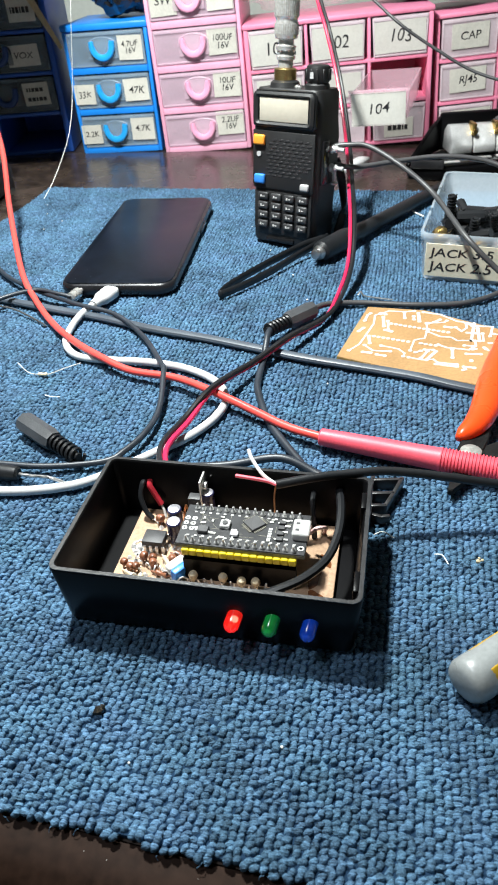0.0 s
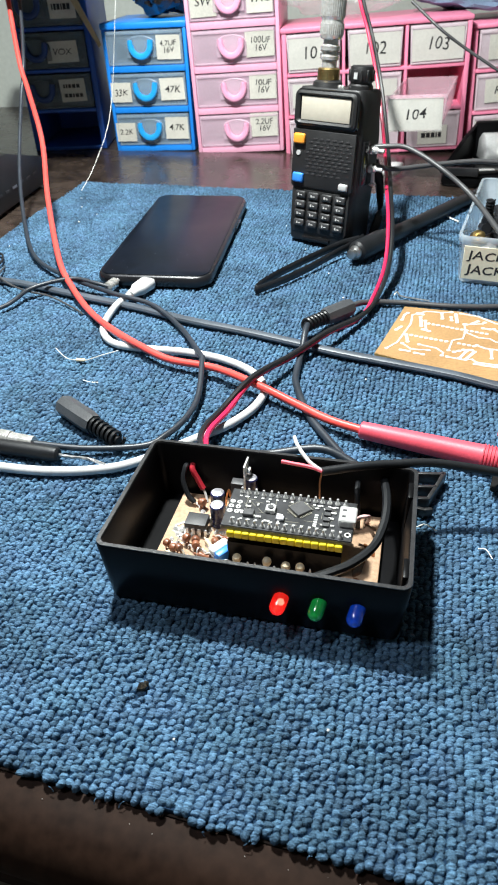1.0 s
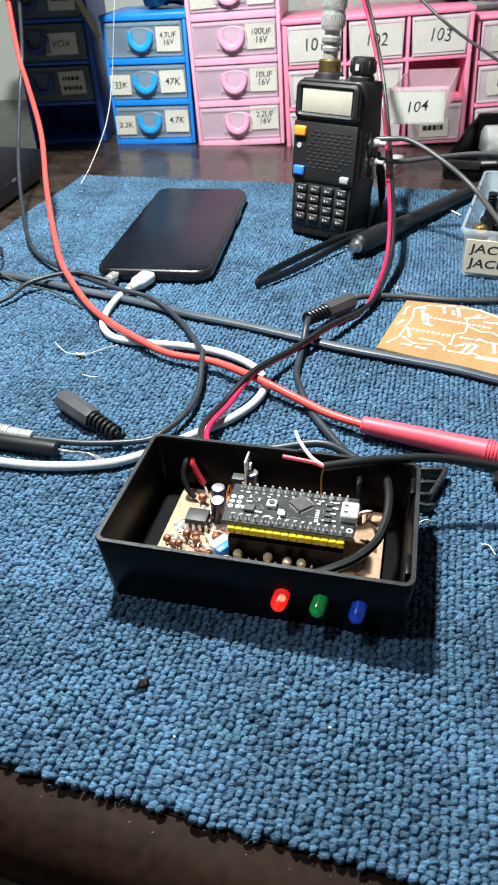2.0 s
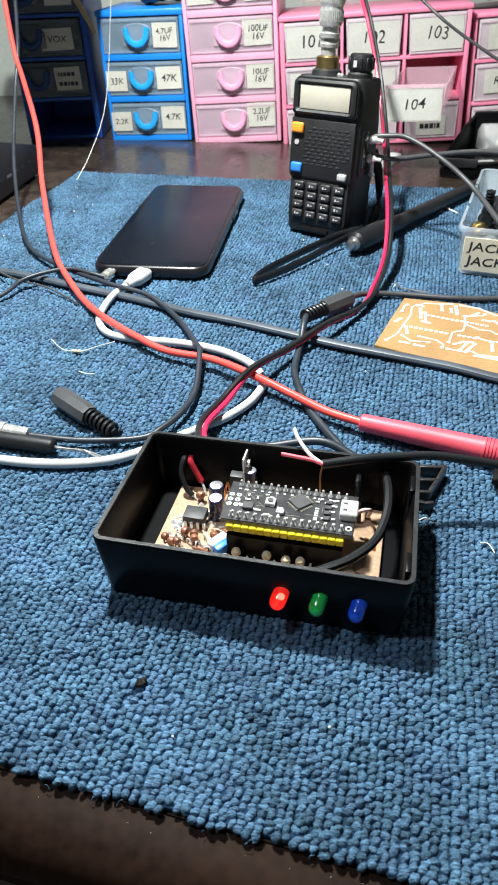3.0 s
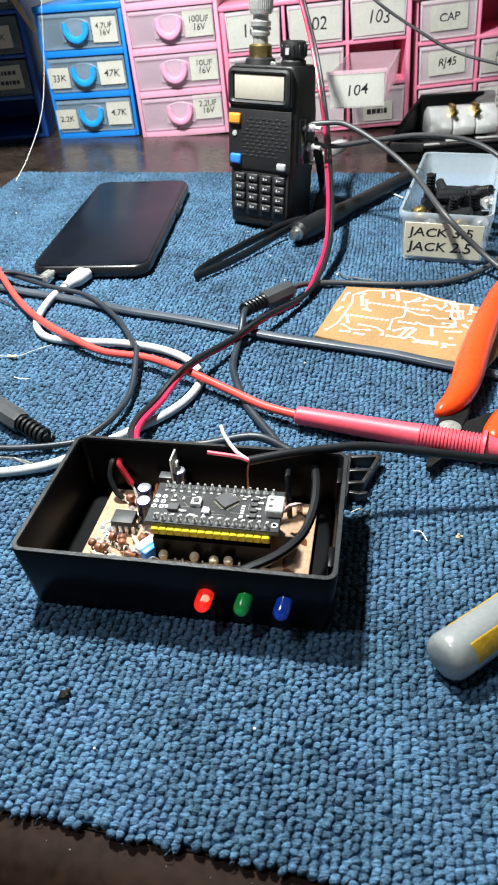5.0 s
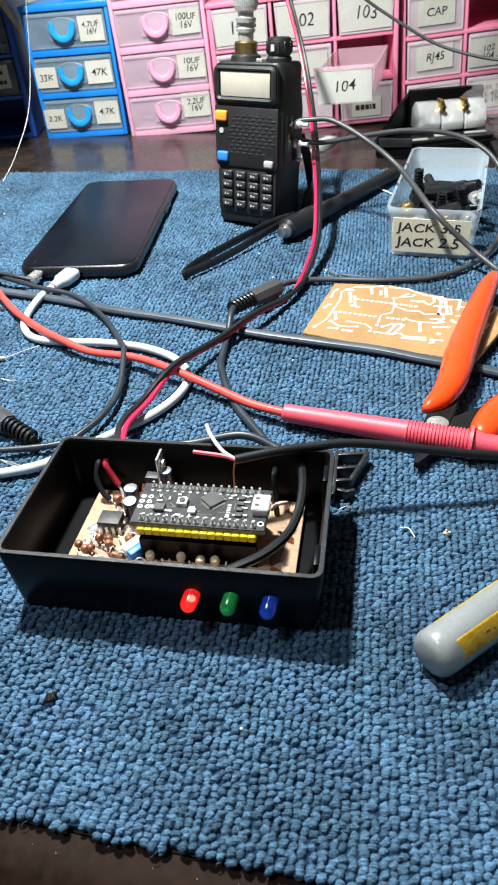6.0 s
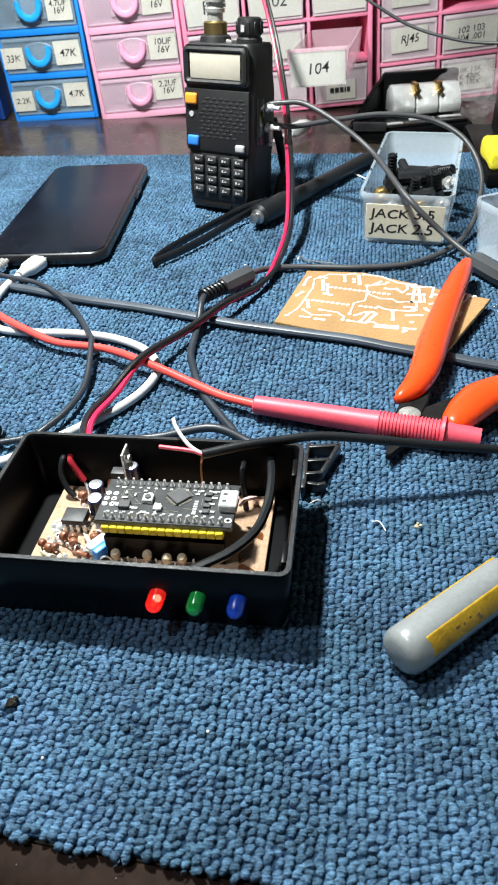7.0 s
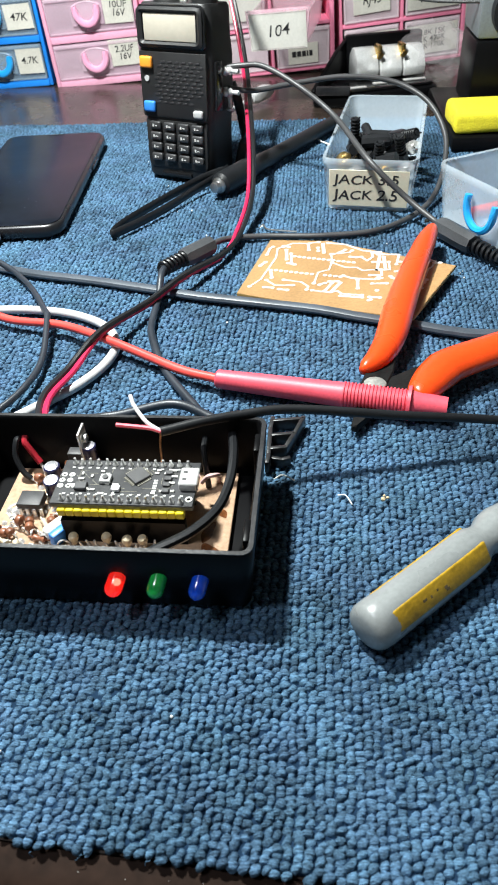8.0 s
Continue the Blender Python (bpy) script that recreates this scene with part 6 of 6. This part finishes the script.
def side_cutters():
    t = thing("side_cutters", Matrix.Identity(4), "side cutters with bright orange dipped grips", "cutters")

    def grip(pts, label):
        n = len(pts)
        bm = new_bm()
        path = spline([q[:3] for q in pts], 6)
        rad = spline([(q[3], q[4], 0) for q in pts], 6)
        seg, rings = 14, []
        for i, q in enumerate(path):
            way = (path[min(i + 1, len(path) - 1)] - path[max(i - 1, 0)]).normalized()
            side = way.cross(Vector((0, 0, 1))).normalized()
            up = side.cross(way).normalized()
            rings.append([bm.verts.new(q + side * math.cos(2 * math.pi * k / seg) * rad[i].x + up * math.sin(2 * math.pi * k / seg) * rad[i].y) for k in range(seg)])
        for a, b in zip(rings, rings[1:]):
            for k in range(seg):
                bm.faces.new((a[k], a[(k + 1) % seg], b[(k + 1) % seg], b[k]))
        bm.faces.new(rings[0][::-1])
        bm.faces.new(rings[-1])
        part("grip", bm, M_GRIP, t, label, angle=70)

    grip([(0.0838, 0.2490, 0.0085, 0.0012, 0.0018), (0.0866, 0.2508, 0.0088, 0.0034, 0.0034), (0.0920, 0.2560, 0.0092, 0.0050, 0.0046), (0.0976, 0.2650, 0.0096, 0.0060, 0.0052), (0.1025, 0.2762, 0.0100, 0.0066, 0.0055), (0.1067, 0.2873, 0.0102, 0.0068, 0.0056),
          (0.1169, 0.3116, 0.0104, 0.0065, 0.0055), (0.1295, 0.3389, 0.0108, 0.0056, 0.0052), (0.1367, 0.3540, 0.0110, 0.0048, 0.0048), (0.1422, 0.3650, 0.0110, 0.0030, 0.0034), (0.1438, 0.3680, 0.0110, 0.0008, 0.0012)], "bright orange dipped grip")
    grip([(0.0998, 0.2298, 0.0078, 0.0012, 0.0018), (0.1018, 0.2318, 0.0080, 0.0046, 0.0040), (0.1068, 0.2376, 0.0084, 0.0068, 0.0050), (0.1132, 0.2440, 0.0088, 0.0078, 0.0055), (0.1196, 0.2484, 0.0092, 0.0080, 0.0056), (0.1420, 0.2572, 0.0095, 0.0072, 0.0055),
          (0.1640, 0.2680, 0.0098, 0.0058, 0.0052), (0.1850, 0.2800, 0.0098, 0.0050, 0.0048), (0.1910, 0.2840, 0.0098, 0.0016, 0.0016)], "bright orange dipped grip")
    bm = new_bm()
    prism(bm, [(0.0805, 0.2380), (0.0850, 0.2350), (0.0920, 0.2400), (0.0966, 0.2484), (0.1010, 0.2620), (0.0930, 0.2600), (0.0872, 0.2523)], 0.0052, 0.0082, 0.0005, 1)
    part("jaw", bm, M_BLADE, t)
    bm = new_bm()
    prism(bm, [(0.0752, 0.2212), (0.0772, 0.2202), (0.0850, 0.2290), (0.0955, 0.2325), (0.1040, 0.2340), (0.1120, 0.2440), (0.1082, 0.2520), (0.0950, 0.2440), (0.0850, 0.2420), (0.0790, 0.2320)], 0.0018, 0.0050, 0.0005, 1)
    part("jaw", bm, M_BLADE, t)
    bm = new_bm()
    lathe(bm, [(0.0042, 0.0086), (0.0042, 0.0096), (0.0034, 0.0102)], 20, Matrix.Translation((0.0872, 0.2392, -0.0003)))
    part("rivet", bm, M_RIVET, t, "dull steel rivet")
    bm = new_bm()
    prism(bm, [(0.0888, 0.2425), (0.0931, 0.2440), (0.1082, 0.2520), (0.1110, 0.2440), (0.1030, 0.2325), (0.0940, 0.2330), (0.0880, 0.2360)], 0.0050, 0.0076, 0.0005, 1)
    part("tang", bm, M_BLADE, t)


side_cutters()


def screwdriver():
    a, b = Vector((0.0626, 0.1342, 0.0076)), Vector((0.1110, 0.1672, 0.0076))
    L = (b - a).length
    t = thing("screwdriver", aim(a, b) @ pose(0, 0, 0, 0, 0, 24) @ Matrix.Diagonal((0.72, 0.72, 0.93, 1)), "screwdriver with a grey and amber-yellow plastic handle", "screwdriver")
    bm = new_bm()

    def ring(r, z, flute):
        out = []
        for k in range(36):
            q = 2 * math.pi * k / 36
            f = 1 - flute * max(0.0, math.cos(3 * q)) ** 1.5
            out.append((r * f * math.cos(q), r * f * math.sin(q), z))
        return out

    shell(bm, [ring(0.0058, 0.0, 0), ring(0.0082, 0.0009, 0), ring(0.0094, 0.0026, 0.02), ring(0.0099, 0.0055, 0.06), ring(0.0098, 0.0095, 0.10), ring(0.0097, 0.042, 0.10), ring(0.0093, 0.046, 0.05), ring(0.0074, 0.0495, 0),
               ring(0.0070, 0.0520, 0), ring(0.0088, 0.0560, 0), ring(0.0092, 0.0600, 0), ring(0.0080, 0.0660, 0), ring(0.0045, 0.0700, 0)])
    part("handle", bm, M_DRIVER, t, angle=60)
    for k in range(3):
        q = radians(120 * k)
        bm = new_bm()
        bx(bm, 0.0074, 0.00905, -0.0044, 0.0044, 0.0065, 0.0465, 0.0014, 3, pose(0, 0, 0, 0, 0, 120 * k))
        inlay = part("inlay", bm, M_DRIVER_Y, t, "amber yellow inlay strip")
        bm = new_bm()
        for y0, y1, z0, z1 in ((-0.0006, 0.0004, 0.0175, 0.0190), (-0.0002, 0.0009, 0.0205, 0.0212), (-0.0008, 0.0000, 0.0232, 0.0240), (0.0002, 0.0014, 0.0262, 0.0274), (0.0014, 0.0024, 0.0266, 0.0280)):
            bx(bm, 0.00906, 0.00912, y0, y1, z0, z1, 0, 1, pose(0, 0, 0, 0, 0, 120 * k))
        part("worn_mark", bm, M_DUST, inlay)
    bm = new_bm()
    lathe(bm, [(0.0030, 0.069), (0.0030, 0.150), (0.0024, 0.158), (0.0010, 0.162)], 14)
    part("shaft", bm, M_STEEL, t, "steel shaft")


screwdriver()


def tub(m, w, d, h, label, foot=0.91, group="clear tubs"):
    t = thing("plastic_tub", m, label, "tub", group)
    bm = new_bm()
    k = 0.0013
    o, c = rounded(w, d, 0.006), rounded(w - 2 * k, d - 2 * k, 0.005)
    mid = (0, d / 2)
    lo = [(x * foot, y * 0.985 + mid[1]) for x, y in o]
    li = [(x * foot, y * 0.985 + mid[1]) for x, y in c]
    shell(bm, [[(x * 0.97, y, 0) for x, y in lo], [(x, y, 0.0016) for x, y in lo], [(x, y + mid[1], h - 0.0050) for x, y in o], [(x * 1.012, y * 1.006 + mid[1], h - 0.0045) for x, y in o], [(x * 1.022, y * 1.010 + mid[1], h - 0.0012) for x, y in o],
               [(x * 1.010, y * 1.004 + mid[1], h) for x, y in o], [(x, y + mid[1], h - 0.0004) for x, y in c], [(x, y, 0.0015) for x, y in li]])
    part("shell", bm, M_CLEAR_TUB, t, angle=45)
    return t


def jack_tub():
    m = pose(0.1202, 0.4205, 0.0002, 0, 0, -17)
    t = tub(m, 0.0530, 0.131, 0.0290, "milky plastic tub half full of jacks, labelled in marker")
    bm = new_bm()
    bx(bm, -0.0222, 0.0226, -0.0006, -0.0001, 0.0026, 0.0232, 0.0002, 1)
    card = part("label_card", bm, M_PAPER_T, t, "cream paper label", pose(0, 0.0006, 0, 1.5, 0, 0))
    for text, z in (("JACK 3.5", 0.0176), ("JACK 2.5", 0.0088)):
        writing(text, 0.0076, M_INK, card, pose(-0.0012, -0.00068, z, 90, 0, 0) @ Matrix.Diagonal((1.25, 1, 1, 1)), bold=0.012)
    spots = [(-0.014, 0.018, 0.010, 60, 20), (-0.016, 0.040, 0.014, 12, 0), (0.006, 0.052, 0.016, 84, 65), (0.002, 0.038, 0.018, 86, 95), (0.014, 0.044, 0.019, 70, 40), (0.002, 0.020, 0.008, 20, 10), (0.018, 0.022, 0.012, 25, -20), (-0.004, 0.064, 0.012, 80, -50), (-0.012, 0.030, 0.008, 88, 140)]
    for i, (x, y, z, tilt, turn) in enumerate(spots):
        p = thing("audio_jack", m @ pose(x * 0.9, y + 0.018, z + 0.004, tilt, 0, turn) @ Matrix.Translation((0, 0, -0.012)), "small black audio jack plug in the tub", "plug", "jacks in the tub")
        plug(p, 0.030, 0.0040, M_RUBBER)
    for x, y, z, mat in ((-0.017, 0.014, 0.023, M_BRASS), (-0.011, 0.010, 0.020, M_NICKEL), (0.006, 0.012, 0.021, M_BRASS), (0.018, 0.014, 0.021, M_NICKEL), (0.020, 0.044, 0.024, M_NICKEL), (-0.019, 0.026, 0.022, M_BRASS)):
        bm = new_bm()
        lathe(bm, [(0.0036, 0), (0.0040, 0.001), (0.0040, 0.005), (0.0022, 0.0055), (0.0022, 0.010), (0.0010, 0.0105)], 14, pose(0, 0, 0, 60, 0, 30))
        solo("socket_nut", bm, mat, "nickel or brass jack bush in the tub", "connector", m @ Matrix.Translation((x, y + 0.004, z - 0.004)), "bushes in the tub")
    bm = new_bm()
    for _ in range(30):
        x, y = random.uniform(-0.018, 0.018), random.uniform(0.012, 0.085)
        cyl(bm, 0.0034, 0.0030, 0, 0.012, 8, Matrix.Translation((x, y, 0.0025 + 0.006 * (_ % 3))) @ pose(0, 0, 0.003, random.uniform(60, 120), 0, random.uniform(0, 360)))
    ob = solo("jack_heap", bm, M_RUBBER, "heap of black jacks in the bottom of the tub", "plugs", m, kind="stuff")


jack_tub()


def handle_tub():
    ang = -70.0
    m = pose(0.1555, 0.4095, 0.0002, 0, 0, ang) @ Matrix.Translation((0.044, 0, 0))
    t = tub(m, 0.088, 0.095, 0.0295, "milky plastic drawer with a bright blue handle", 0.9)
    bm = new_bm()
    arc = [(-0.002 + 0.0105 * math.cos(a), -0.0030, 0.0185 + 0.0115 * math.sin(a)) for a in [math.pi + math.pi * k / 8 for k in range(9)]]
    arc = [(arc[0][0], -0.0025, 0.0222)] + arc + [(arc[-1][0], -0.0025, 0.0222)]
    tube(bm, arc, 0.0020, 8, 4)
    part("handle", bm, M_AZURE, t, "bright blue loop handle")
    for i in range(7):
        bm = new_bm()
        cyl(bm, 0.003, 0.003, 0, 0.022, 10, pose(0, 0, 0, 90, 0, 0))
        solo("small_part", bm, M_RED if i % 3 == 0 else M_BEIGE, "small red or beige component in the tub", "component", m @ pose(-0.025 + 0.008 * i, 0.03 + 0.006 * (i % 3), 0.0050, 0, 0, 40 * i), "parts in the drawer")


handle_tub()


def connector_case():
    m = pose(0.1760, 0.6540, TABLE_Z + 0.0002, 0, 0, 6)
    t = thing("hinged_case", m, "black hinged case with a shiny metal cover and brass clips", "case")
    bm = new_bm()
    prism(bm, [(-0.056, 0.000), (-0.030, -0.012), (0.050, -0.006), (0.054, 0.050), (-0.012, 0.054), (-0.052, 0.016)], 0.0, 0.0100, 0.003, 2)
    part("base", bm, M_ABS, t)
    bm = new_bm()
    prism(bm, [(-0.050, 0.001), (-0.029, -0.008), (0.046, -0.003), (0.049, 0.014), (-0.014, 0.016), (-0.036, 0.018)], 0.0102, 0.0128, 0.0010, 2)
    part("tray", bm, M_RADIO_GLOSS, t, "glossy black tray")
    bm = new_bm()
    L = math.hypot(0.042, 0.050)
    prism(bm, [(0, 0.0101), (L, 0.0101), (L, 0.0400), (L * 0.72, 0.0340), (0, 0.0130)], -0.0018, 0.0018, 0.0010, 2, pose(-0.056, 0.002, 0, 0, 0, math.degrees(math.atan2(0.050, 0.042))) @ pose(0, 0, 0, 90, 0, 0))
    part("side_wall", bm, M_ABS, t)
    for a, b in (((-0.054, -0.002), (-0.028, -0.012)),):
        bm = new_bm()
        L = math.hypot(b[0] - a[0], b[1] - a[1])
        bx(bm, 0, L, -0.0020, 0.0020, 0.0101, 0.0170, 0.0012, 2, pose(a[0], a[1], 0, 0, 0, math.degrees(math.atan2(b[1] - a[1], b[0] - a[0]))))
        part("raised_rim", bm, M_ABS_RIM, t)
    profile = [(0.020, 0.0130), (0.019, 0.0200), (0.024, 0.0290), (0.031, 0.0345), (0.038, 0.0350), (0.0455, 0.0290), (0.0455, 0.0130)]
    for k in range(3):
        bm = new_bm()
        x = -0.0130 + 0.0205 * k
        prism(bm, profile, x, x + 0.0190, 0.0012, 2, pose(0, 0, 0, 90, 0, 90))
        part("metal_cover", bm, M_PLATE, t, "shiny nickel cover section")
    for x in (0.0067, 0.0272):
        bm = new_bm()
        bx(bm, x - 0.0022, x + 0.0022, 0.0220, 0.0340, 0.0270, 0.0375, 0.0014, 2)
        cyl(bm, 0.0020, 0.0020, 0.018, 0.0200, 10, pose(x, 0.0390, 0.0310, 90, 0, 0))
        part("brass_clip", bm, M_GOLD, t, "brass clip")
    bm = new_bm()
    bx(bm, -0.016, 0.053, 0.0470, 0.0545, 0.0102, 0.0420, 0.0025)
    part("hinge_block", bm, M_ABS, t)
    # Steel trim strips that double as painted white highlights on the glossy tray.
    for x0, x1, y in ((-0.0380, -0.0120, -0.0060), (-0.0040, 0.0180, 0.0020), (0.0230, 0.0420, 0.0040)):
        bm = new_bm()
        bx(bm, x0, x1, y, y + 0.0045, 0.0129, 0.0142, 0.0005)
        part("metal_trim", bm, M_BRIGHT, t, "scratched steel trim that also stands in for tray highlights")


connector_case()


def iron_stand():
    m = pose(0.1945, 0.5080, 0.0002, 0, 0, -8)
    t = thing("soldering_stand", m, "black and grey soldering iron stand with a holder ring", "soldering stand")
    bm = new_bm()
    bx(bm, 0.0, 0.110, 0.0, 0.130, 0.0, 0.010, 0.003)
    part("base", bm, M_ABS, t)
    bm = new_bm()
    bx(bm, 0.018, 0.101, 0.056, 0.110, 0.0102, 0.056, 0.003)
    part("lower_case", bm, M_ABS, t)
    bm = new_bm()
    bx(bm, 0.018, 0.101, 0.056, 0.110, 0.0562, 0.098, 0.003)
    part("upper_case", bm, M_GREYBOX, t, "grey enamelled upper case")
    bm = new_bm()
    rings = [(0.0170, 0), (0.0170, 0.010), (0.0145, 0.010), (0.0130, 0.001), (0.0130, 0)]
    lathe(bm, rings, 28, pose(0.042, 0.0560, 0.074, 90, 0, 0), False)
    part("holder_ring", bm, M_RUBBER, t)
    bm = new_bm()
    cyl(bm, 0.0128, 0.0128, 0, 0.001, 24, pose(0.042, 0.0558, 0.074, 90, 0, 0))
    part("holder_hole", bm, M_INK, t)
    bm = new_bm()
    bx(bm, -0.045, 0.045, -0.020, 0.020, 0, 0.0135, 0.003, 3)
    bmesh.ops.subdivide_edges(bm, edges=bm.edges[:], cuts=3, use_grid_fill=True)
    for v in bm.verts:
        v.co += Vector((noise.noise(v.co * 90), noise.noise(v.co * 90 + Vector((5, 0, 0))), noise.noise(v.co * 70 + Vector((0, 7, 0))))) * 0.0013
    low = min(v.co.z for v in bm.verts)
    for v in bm.verts:
        v.co.z -= low
    solo("cleaning_sponge", bm, M_SPONGE, "bright yellow cleaning sponge on the stand", "sponge", m @ pose(0.046, 0.024, 0.0100, 0, 0, 2))


iron_stand()


def box_clip():
    """A slanted ladder of plastic with two slots and a hook, lying against the box."""
    t = thing("slotted_bracket", Matrix.Identity(4), "small black slotted plastic bracket on the carpet", "bracket")
    z = 0.0046
    for name, ends in (("outer_rail", ((0.0590, 0.2278), (0.0546, 0.2190), (0.0508, 0.2122))), ("inner_rail", ((0.0480, 0.2290), (0.0466, 0.2230), (0.0446, 0.2090), (0.0437, 0.2050))),
                       ("crossbar", ((0.0480, 0.2272), (0.0588, 0.2272))), ("crossbar", ((0.0470, 0.2192), (0.0546, 0.2192))), ("crossbar", ((0.0458, 0.2122), (0.0508, 0.2122))),
                       ("hook", ((0.0452, 0.2090), (0.0490, 0.2076), (0.0516, 0.2080)))):
        for a, b in zip(ends, ends[1:]):
            bm = new_bm()
            L = math.hypot(b[0] - a[0], b[1] - a[1])
            bx(bm, -0.0005, L + 0.0005, -0.0008, 0.0008, -0.0042, 0.0008 if name != "hook" else -0.0006, 0.0004, 2,
               pose(a[0], a[1], z, 0, 0, math.degrees(math.atan2(b[1] - a[1], b[0] - a[0]))))
            part(name, bm, M_ABS_RIM, t)


box_clip()

# ---- scraps on the carpet ----


def scrap_resistor():
    t = thing("resistor", Matrix.Identity(4), "beige resistor with long bent wire leads", "resistor")
    bm = new_bm()
    tube(bm, [(-0.1260, 0.3290, 0.0030), (-0.1190, 0.3225, 0.0010), (-0.1131, 0.3202, 0.0010), (-0.1080, 0.3195, 0.0012), (-0.1000, 0.3240, 0.0020), (-0.0932, 0.3306, 0.0012)], 0.0003, 6, 6)
    part("wire_lead", bm, M_SOLDER, t)
    bm = new_bm()
    lathe(bm, [(0.0006, 0), (0.0010, 0.0004), (0.0010, 0.0012), (0.0008, 0.0016), (0.0008, 0.0034), (0.0010, 0.0038), (0.0010, 0.0046), (0.0006, 0.005)], 12, aim((-0.1130, 0.3202, 0.0011), (-0.1078, 0.3195, 0.0012)))
    part("body", bm, M_BEIGE, t)


scrap_resistor()
cord("wire_offcut", [(0.0566, 0.4045, 0.0010), (0.0590, 0.4075, 0.0018), (0.0608, 0.4030, 0.0012), (0.0690, 0.4000, 0.0008), (0.0768, 0.3972, 0.0008)], 0.0005, M_STEEL, "bright bent wire offcut on the carpet", "wire", 1, 6)
cord("wire_offcut", [(0.1079, 0.5641, 0.0040), (0.1110, 0.5520, 0.0012), (0.1172, 0.5385, 0.0012)], 0.0006, M_FIBRE, "pale bent wire offcut on the carpet", "wire", 1, 6)
cord("thread", [(0.0655, 0.1908, 0.0010), (0.0680, 0.1900, 0.0014), (0.0695, 0.1862, 0.0008)], 0.00022, M_FIBRE, "pale thread on the carpet", "thread", 1, 6)
cord("thread", [(-0.1040, 0.3005, 0.0008), (-0.1000, 0.2985, 0.0010), (-0.0960, 0.2985, 0.0008)], 0.00020, M_FIBRE, "pale thread on the carpet", "thread", 1, 6)
cord("thread", [tuple(BOX @ Vector(v)) for v in ((0.0500, 0.0250, 0.0010), (0.0530, 0.0262, 0.0018), (0.0570, 0.0245, 0.0010))], 0.00025, M_FIBRE, "white thread beside the box", "thread", 1, 6)
cord("black_wire", [(-0.2160, 0.4700, 0.0012), (-0.2060, 0.4650, 0.0030), (-0.2010, 0.4500, 0.0030), (-0.2080, 0.4400, 0.0016), (-0.2180, 0.4360, 0.0012)], 0.0008, M_RUBBER, "thin black curled wire on the carpet", "wire", 1, 6)
cord("grey_wire", [(-0.1980, 0.4480, 0.0010), (-0.1900, 0.4200, 0.0050), (-0.1700, 0.4010, 0.0050), (-0.1500, 0.3960, 0.0024), (-0.1300, 0.3800, 0.0016), (-0.1240, 0.3740, 0.0012)], 0.0006, M_CORD_GREY, "thin grey wire on the carpet", "wire", 1, 6)


def specks():
    rng = random.Random(77)
    bm = new_bm()
    for _ in range(60):
        u, v = rng.uniform(-0.28, 0.22), rng.uniform(0.0, 0.5)
        p = BENCH @ Vector((u, v, 0.0004))
        r = rng.uniform(0.00025, 0.0007)
        bmesh.ops.create_icosphere(bm, subdivisions=1, radius=r, matrix=Matrix.Translation(p))
    solo("lint", bm, M_FIBRE, "specks of pale lint on the carpet", "lint", kind="stuff")
    bm = new_bm()
    for x, y, r in ((-0.0405, 0.1300, 0.0016), (-0.0392, 0.1312, 0.0010), (0.1500, 0.4000, 0.0016)):
        bmesh.ops.create_icosphere(bm, subdivisions=1, radius=r, matrix=Matrix.Translation((x, y, 0.0003)))
    for v in bm.verts:
        v.co += Vector((rng.uniform(-1, 1), rng.uniform(-1, 1), rng.uniform(-1, 1))) * 0.0004
    solo("crumb", bm, M_DUST, "dark brown crumbs caught in the carpet", "debris", kind="stuff")
    bm = new_bm()
    for x, y, r in ((0.0800, 0.1880, 0.0009), (0.0815, 0.1885, 0.0006), (0.0806, 0.1895, 0.0005)):
        bmesh.ops.create_icosphere(bm, subdivisions=1, radius=r, matrix=Matrix.Translation((x, y, 0.0003)))
    solo("crumb", bm, M_CARD, "pale yellowish crumbs caught in the carpet", "debris", kind="stuff")
    bm = new_bm()
    for _ in range(24):
        p = TABLE @ Vector((rng.uniform(-0.16, 0.14), rng.uniform(-0.0045, -0.0015), -0.0036))
        bmesh.ops.create_icosphere(bm, subdivisions=1, radius=rng.uniform(0.00006, 0.00014), matrix=Matrix.Translation(p))
    solo("dust", bm, M_FIBRE, "dust along the table edge", "dust", kind="stuff")
    bm = new_bm()
    for _ in range(46):
        u = rng.uniform(-0.18, 0.16)
        p = TABLE @ Vector((u, rng.uniform(-0.001, 0.0015), rng.uniform(-0.0016, -0.0006)))
        q = p + Vector((rng.uniform(-0.0014, 0.0014), -rng.uniform(0.0005, 0.0014), -rng.uniform(0.0006, 0.0012)))
        tube(bm, [tuple(p), tuple((p + q) / 2 + Vector((rng.uniform(-0.0006, 0.0006), 0, 0.0007))), tuple(q)], 0.00010, 5, 3)
    solo("fringe", bm, M_LOOP, "frayed blue threads along the carpet edge", "carpet fringe", kind="stuff")


specks()
